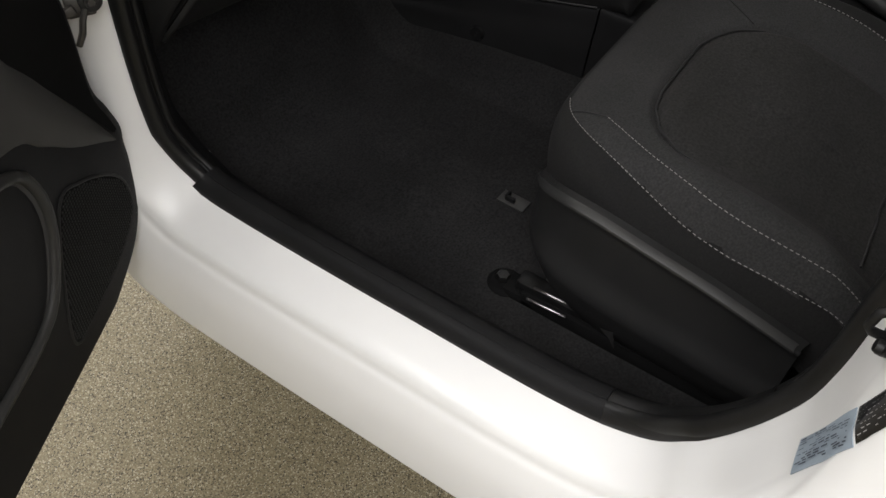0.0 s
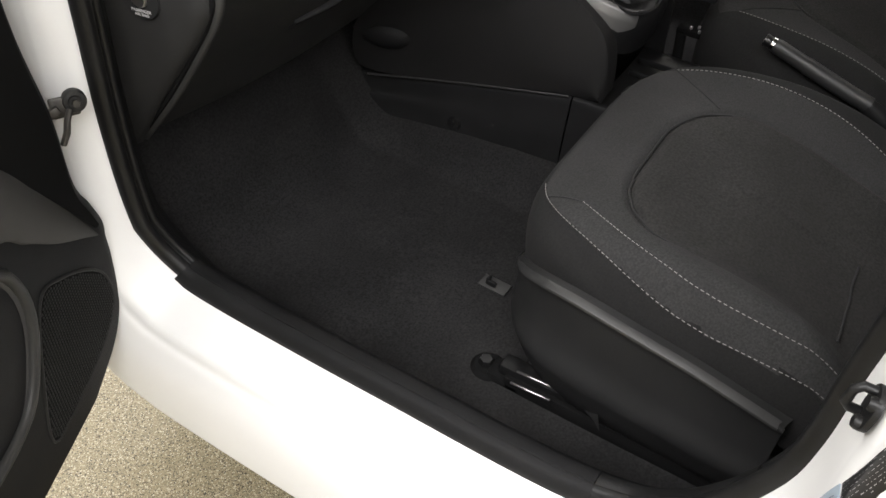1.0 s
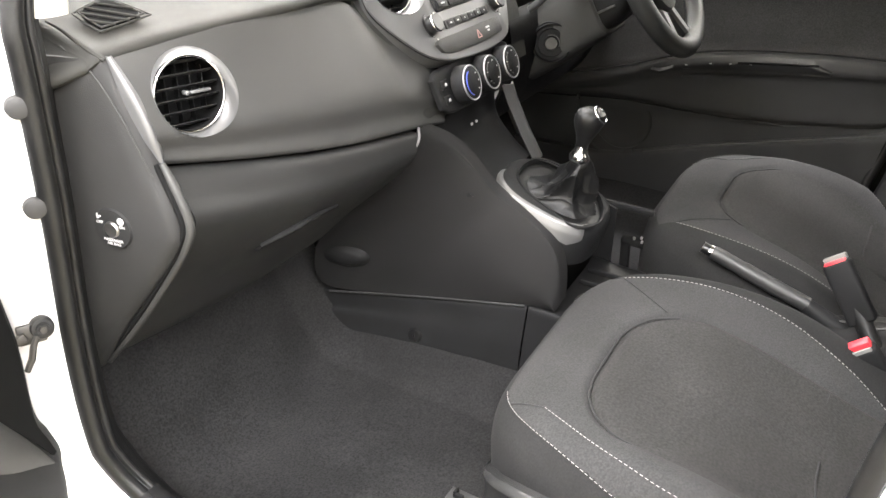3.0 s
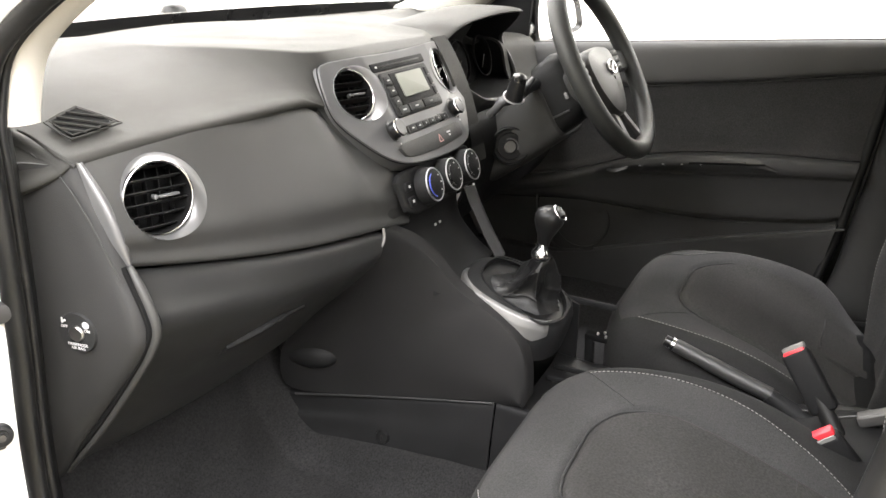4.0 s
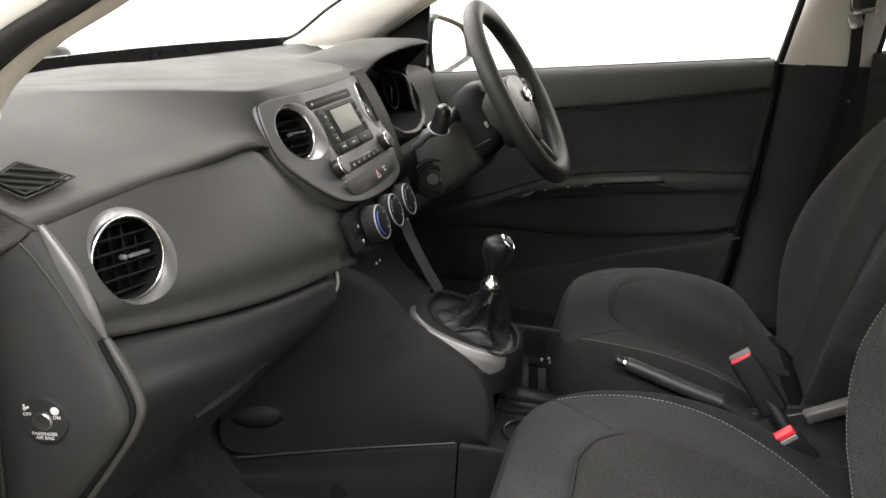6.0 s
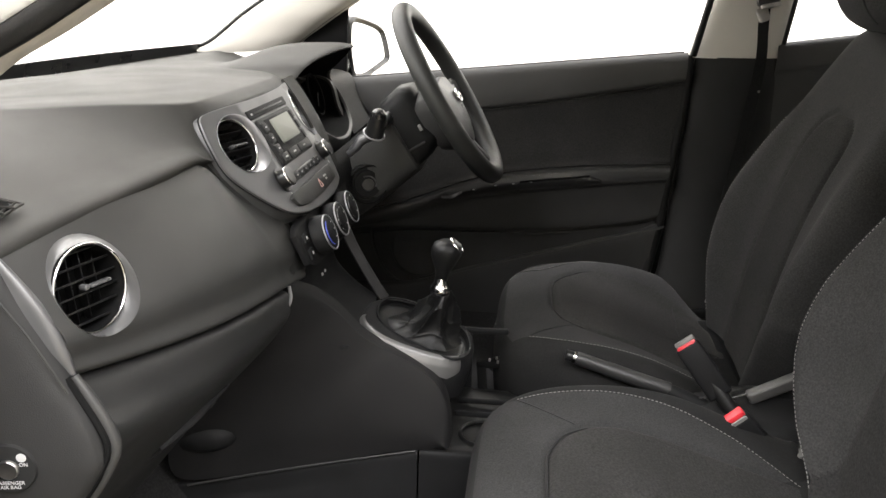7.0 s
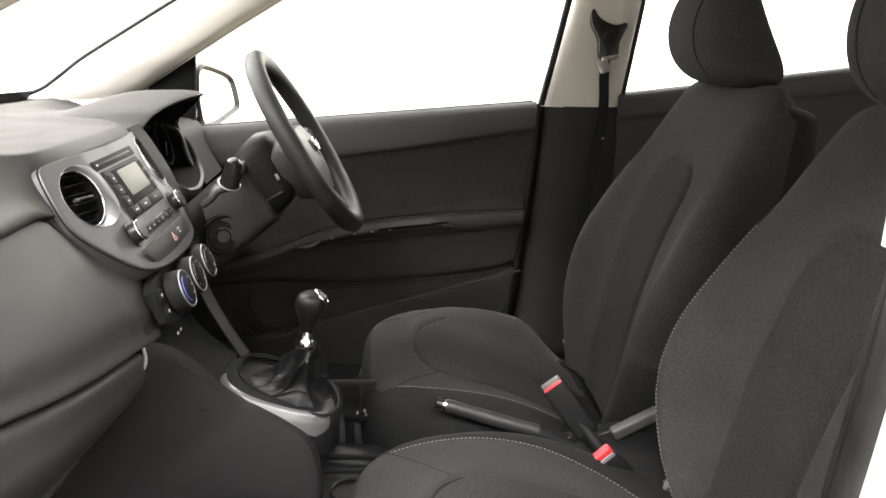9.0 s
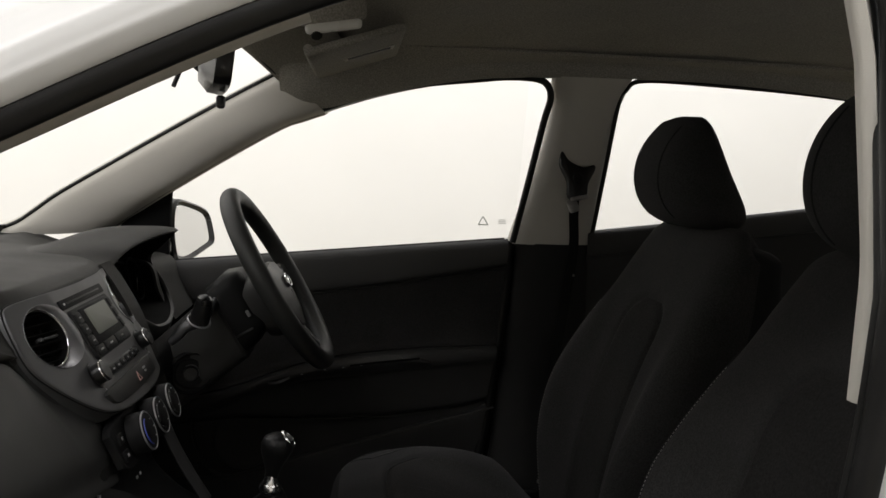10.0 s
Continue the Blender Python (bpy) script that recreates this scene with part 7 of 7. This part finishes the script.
# The driver's cushion is set lower at the rear.
tip = Matrix.Translation((0, 0.036, 0.526)) @ Matrix.Rotation(radians(5.5), 4, "X") @ Matrix.Translation((0, -0.05, -0.530))
for ob in driver.children:
    if ob.name.startswith("cushion"):
        into = driver.matrix_basis @ ob.matrix_parent_inverse
        ob.matrix_basis = into.inverted() @ tip @ into @ ob.matrix_basis
backrest(se, INNER_LOW, 1)
backrest(under(driver), DRIVER_LOW, -1)
tagged(seat, "dark grey cloth passenger seat with pale stitching and side valance")
tagged(driver, "dark grey cloth driver's seat behind the steering wheel")
for x, y, z, ln in ((-0.10, -0.384, 0.467, 0.040), (0.030, -0.380, 0.510, 0.082)):
    hinge = thing("seat_hinge_cover", "grey plastic cover over the seat hinge", "hinge cover", "seat hinge covers", (x, y, z - 0.06))
    hg = under(hinge)
    hg("cap", rbox(0.022, ln, 0.018, 0.004, 3, pose(x, y, z, -28)), M_COVER, "pale grey strip")
    hg("base", rbox(0.034, 0.085, 0.09, 0.012, 3, pose(x + 0.026, y - 0.016, z - 0.056, -12)), M_BLACK)

# ---- far seat belt ----
belt = thing("seat_belt", "black seat belt hanging on the far centre pillar", "seat belt", at=(0.68, -0.45, 0.42))
be = under(belt)
web = [(0.652, -0.452, 1.090), (0.670, -0.458, 1.02), (0.680, -0.464, 0.94), (0.676, -0.448, 0.81), (0.668, -0.425, 0.64), (0.640, -0.412, 0.50), (0.615, -0.408, 0.42)]
cw = even(web, 50)
be("webbing", thick(grid([[p + np.array((0, 0.011, 0.004)), p + np.array((-0.001, 0, 0)), p + np.array((0, -0.011, -0.004))] for p in cw]), 0.0016), M_BELT, "black webbing")
mG = facing((0.642, -0.455, 1.113), (-0.97, 0.0, 0.22))
guide = be("guide", plate([tuple(v) for v in even([(-0.038, 0.052), (-0.022, 0.028), (0.010, 0.014), (0.034, 0.020), (0.037, 0.008), (0.022, -0.022), (0.014, -0.055), (-0.022, -0.055), (-0.026, -0.018), (-0.042, 0.018)], 50, True)], 0.014, mG @ Matrix.Translation((0, 0, 0.012)), 0.004), M_SMOOTH, "black belt guide")
be("guide_bolt", turned(((0.0, 0.008), (0.010, 0.007), (0.014, 0.0)), 24, mG @ Matrix.Translation((-0.004, -0.012, 0.010))), M_BLACK, sub=guide)
be("tongue", merged(plate(rounded(0.024, 0.028, 0.006), 0.003, mG @ pose(-0.014, -0.074, 0.012, 0, 0, 20), 0.0008), rbox(0.040, 0.009, 0.010, 0.003, 2, mG @ pose(0.0, -0.056, 0.012, 0, 0, 12))), M_STEEL, "bright steel belt tongue")
be("belt_stop", turned(((0.0, 0.002), (0.0025, 0.002), (0.003, 0)), 12, facing((0.668, -0.465, 0.885), (-1, 0, 0))), M_BUTTON)
be("anchor", rbox(0.030, 0.026, 0.010, 0.004, 2, pose(0.605, -0.408, 0.424, 20, 0, 20)), M_STEEL, "bright belt anchor plate")

# ---- roof fittings ----
mv = thing("rear_view_mirror", "black rear view mirror on the windscreen", "rear view mirror", at=(0, 0.25, 1.28))
mvp = under(mv)
mR = facing((0.0, 0.204, 1.234), (0.22, -0.97, -0.10))
msh = even([(-0.100, 0.0), (-0.088, 0.027), (0, 0.032), (0.088, 0.027), (0.100, 0.0), (0.088, -0.027), (0, -0.032), (-0.088, -0.027)], 44, True)
mvp("housing", grid([[tuple(mR @ Vector((x * s, y * s, z))) for x, y in msh] for s, z in ((0.93, 0.0), (0.98, 0.003), (1.0, -0.003), (0.97, -0.018), (0.6, -0.032), (0.05, -0.036))], loop_u=True), M_SMOOTH, "black housing")
mvp("mirror_glass", plate([(x * 0.94, y * 0.94) for x, y in msh], 0.002, mR @ Matrix.Translation((0, 0, 0.001))), M_MIRROR, "mirror glass")
mvp("stem", sweep(((0.0, 0.232, 1.235), (0.0, 0.262, 1.262), (0.0, 0.295, 1.292)), 0.011, 12), M_SMOOTH)
mvp("cable", sweep(((-0.005, 0.250, 1.262), (-0.02, 0.256, 1.235), (-0.035, 0.264, 1.205)), 0.003, 8), M_RUBBER, "thin hanging cable")
mvp("dip_lever", rbox(0.012, 0.012, 0.018, 0.004, 2, pose(0.0, 0.210, 1.19)), M_RUBBER)
vz = thing("sun_visor", "grey-beige folded sun visor with a ticket slot", "sun visor", at=(0.39, 0.035, 1.32))
vs = under(vz)
mVis = pose(0.40, 0.035, 1.312, -18, 0, 0)
vs("board", rbox(0.40, 0.168, 0.014, 0.007, 3, mVis), M_HEADLINER)
vs("slot_rim", rbox(0.020, 0.094, 0.003, 0.001, 2, mVis @ pose(-0.045, -0.022, -0.0070)), M_PILLAR, "pale slot rim")
vs("ticket_slot", rbox(0.016, 0.088, 0.003, 0.001, 2, mVis @ pose(-0.045, -0.022, -0.0080)), M_BLACK, "dark ticket slot")
for y in (-0.064, 0.020):
    vs("slot_end", rbox(0.016, 0.006, 0.004, 0.001, 2, mVis @ pose(-0.045, y, -0.0085)), M_PILLAR)
vs("hinge_bar", sweep([mVis @ Vector(v) for v in ((-0.20, 0.076, 0.004), (0.20, 0.076, 0.004))], 0.008, 10), M_HEADLINER)
lamp = thing("courtesy_lamp", "white roof courtesy lamp lens with a switch", "courtesy lamp", at=(0.10, 0.066, 1.325))
lm = under(lamp)
mL = pose(0.10, 0.066, 1.3165, -10, -18, 0)
lm("frame", rbox(0.075, 0.100, 0.035, 0.008, 2, mL @ pose(0.015, 0, 0.020)), M_HEADLINER)
lm("lens", rbox(0.040, 0.082, 0.016, 0.006, 3, mL @ pose(-0.004, 0, 0.000)), material("white_lens", (0.85, 0.84, 0.8), 0.3), "white lens")
lm("switch", turned(((0.0, 0.006), (0.008, 0.005), (0.0095, 0.0)), 20, mL @ pose(-0.016, 0.026, -0.008, 180, 50, 0)), M_FASCIA, "dark switch")


# ---- near front door, standing open ----
D0, DD, DN = Vector((-0.73, 0.435, 0)), Vector((-0.907, -0.421, 0)), Vector((0.421, -0.907, 0))
def on_door(s, z, out=0.0):
    p = D0 + DD * s + DN * out
    return (p.x, p.y, z)
ndoor = thing("near_front_door", "open near front car door with black trim panel", "car door", at=(-0.95, 0.33, 0.3))
nd = under(ndoor)
# Front edge of the trim as (s, z) from the sill up, with a waist.
EDGE = curve_through(((0.10, 0.334), (0.040, 0.360), (0.012, 0.396), (0.007, 0.442), (0.007, 0.475), (0.005, 0.495), (0.017, 0.53), (0.032, 0.57), (0.033, 0.65), (0.046, 0.74), (0.05, 0.86)), 60)
rows = []
for s0, z in EDGE:
    row = []
    for s, out in ((s0 + 0.010, -0.045), (s0 + 0.001, -0.02), (s0, -0.006), (s0 + 0.006, 0.0), (s0 + 0.02, 0.003), (0.25, 0.004), (0.55, 0.004), (0.88, 0.0)):
        row.append(on_door(s, z, out))
    rows.append(curve_through(row, 60))
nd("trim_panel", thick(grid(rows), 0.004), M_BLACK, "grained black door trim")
# Black upper part over the armrest band.
upper = []
for z in np.linspace(0.508, 0.90, 40):
    s0 = float(np.interp(z, EDGE[:, 1], EDGE[:, 0])) + 0.002
    s1 = max(float(np.interp(z, (0.498, 0.545, 0.61, 0.665, 0.72, 0.76), (0.010, 0.04, 0.085, 0.125, 0.18, 0.40))) if z < 0.76 else 0.6, s0 + 0.001)
    upper.append([on_door(s0 + (s1 - s0) * f, z, 0.0065) for f in np.linspace(0, 1, 8)])
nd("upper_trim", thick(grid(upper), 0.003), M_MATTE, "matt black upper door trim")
# Grey band under the armrest, its plastic lightened for the light it catches.
band = []
for s, z0, z1 in ((0.010, 0.484, 0.498), (0.04, 0.510, 0.545), (0.085, 0.548, 0.610), (0.125, 0.585, 0.665), (0.18, 0.62, 0.72), (0.4, 0.64, 0.76)):
    g = min(1, s / 0.12)
    band.append([on_door(s, z0 - 0.004, 0.001), on_door(s, z0, 0.003 + 0.008 * g), on_door(s, (z0 + z1) / 2, 0.005 + 0.016 * g), on_door(s, z1, 0.003 + 0.008 * g), on_door(s, z1 + 0.004, 0.001)])
nd("armrest_band", thick(loft(band, 18, 30), 0.003), M_BELTTRIM, "smoother dark grey armrest band")
# Speaker grille with its frame and holes.
GR = [(0.135, 0.516), (0.094, 0.509), (0.045, 0.474), (0.024, 0.440), (0.028, 0.402), (0.075, 0.378), (0.150, 0.366), (0.190, 0.370), (0.178, 0.425)]
grl = even(GR, 90, True)
gr = nd("speaker_grille", grid([[on_door(*(grl.mean(0) + (q - grl.mean(0)) * f), 0.0085) for q in grl] for f in (1.0, 0.66, 0.33, 0.02)], loop_u=True), M_MATTE, "black dotted speaker grille")
nd("grille_frame", sweep([on_door(q[0], q[1], 0.008) for q in grl], 0.0018, 8, True), M_VALANCE, sub=gr)


def inside(poly, x, y):
    c = False
    for (x0, y0), (x1, y1) in zip(poly, np.roll(poly, -1, 0)):
        if (y0 > y) != (y1 > y) and x < (x1 - x0) * (y - y0) / (y1 - y0) + x0:
            c = not c
    return c


verts, faces = [], []
step = 0.0040
small = grl.mean(0) + (grl - grl.mean(0)) * 0.96
for a in range(55):
    for b in range(48):
        s, z = 0.015 + a * step, 0.36 + b * step
        if not inside(small, s, z):
            continue
        n0 = len(verts)
        for k in range(8):
            ang = k * math.pi / 4
            verts.append(on_door(s + 0.0015 * math.cos(ang), z + 0.0015 * math.sin(ang), 0.0089))
        for k in range(8):
            ang = k * math.pi / 4
            verts.append(on_door(s + 0.0008 * math.cos(ang), z + 0.0008 * math.sin(ang), 0.0098))
        faces += [[n0 + k, n0 + (k + 1) % 8, n0 + 8 + (k + 1) % 8, n0 + 8 + k] for k in range(8)] + [[n0 + 8 + k for k in range(8)]]
me = bpy.data.meshes.new("t")
me.from_pydata(verts, [], faces)
bm = bmesh.new()
bm.from_mesh(me)
bpy.data.meshes.remove(me)
nd("grille_dots", bm, M_VALANCE, kind="stuff", sub=gr)
# Door bin.
BIN = even([(0.30, 0.615), (0.19, 0.600), (0.158, 0.565), (0.158, 0.512), (0.190, 0.455), (0.225, 0.435), (0.30, 0.430), (0.6, 0.43), (0.7, 0.52), (0.6, 0.61)], 80, True)
bc = BIN.mean(0)
nd("bin_rim", sweep([on_door(q[0], q[1], 0.010) for q in BIN], 0.006, 10, True), M_FASCIA, "satin bin rim")
nd("bin_recess", grid([[on_door(*(bc + (q - bc) * f), o) for q in BIN] for f, o in ((1.0, 0.012), (0.95, 0.006), (0.9, -0.0), (0.5, -0.001), (0.02, -0.001))], loop_u=True), M_DOORTRIM, "dark grey bin recess")
# Painted door shell behind the trim.
shell = [[on_door(s, z, o) for z, o in ((0.30, -0.05), (0.31, -0.11), (0.55, -0.15), (0.92, -0.12), (0.92, -0.03))] for s in (0.012, 0.3, 0.6, 0.95)]
nd("door_shell", thick(loft(shell, 24, 12), 0.004), M_RUBBER, "dark door edge seal and shell")
outer = [[on_door(s, z, o) for z, o in ((0.24, -0.12), (0.40, -0.16), (0.65, -0.165), (0.92, -0.14))] for s in (0.03, 0.3, 0.6, 0.97)]
nd("outer_skin", thick(loft(outer, 20, 12), 0.004), M_PAINT, "white painted outer skin")
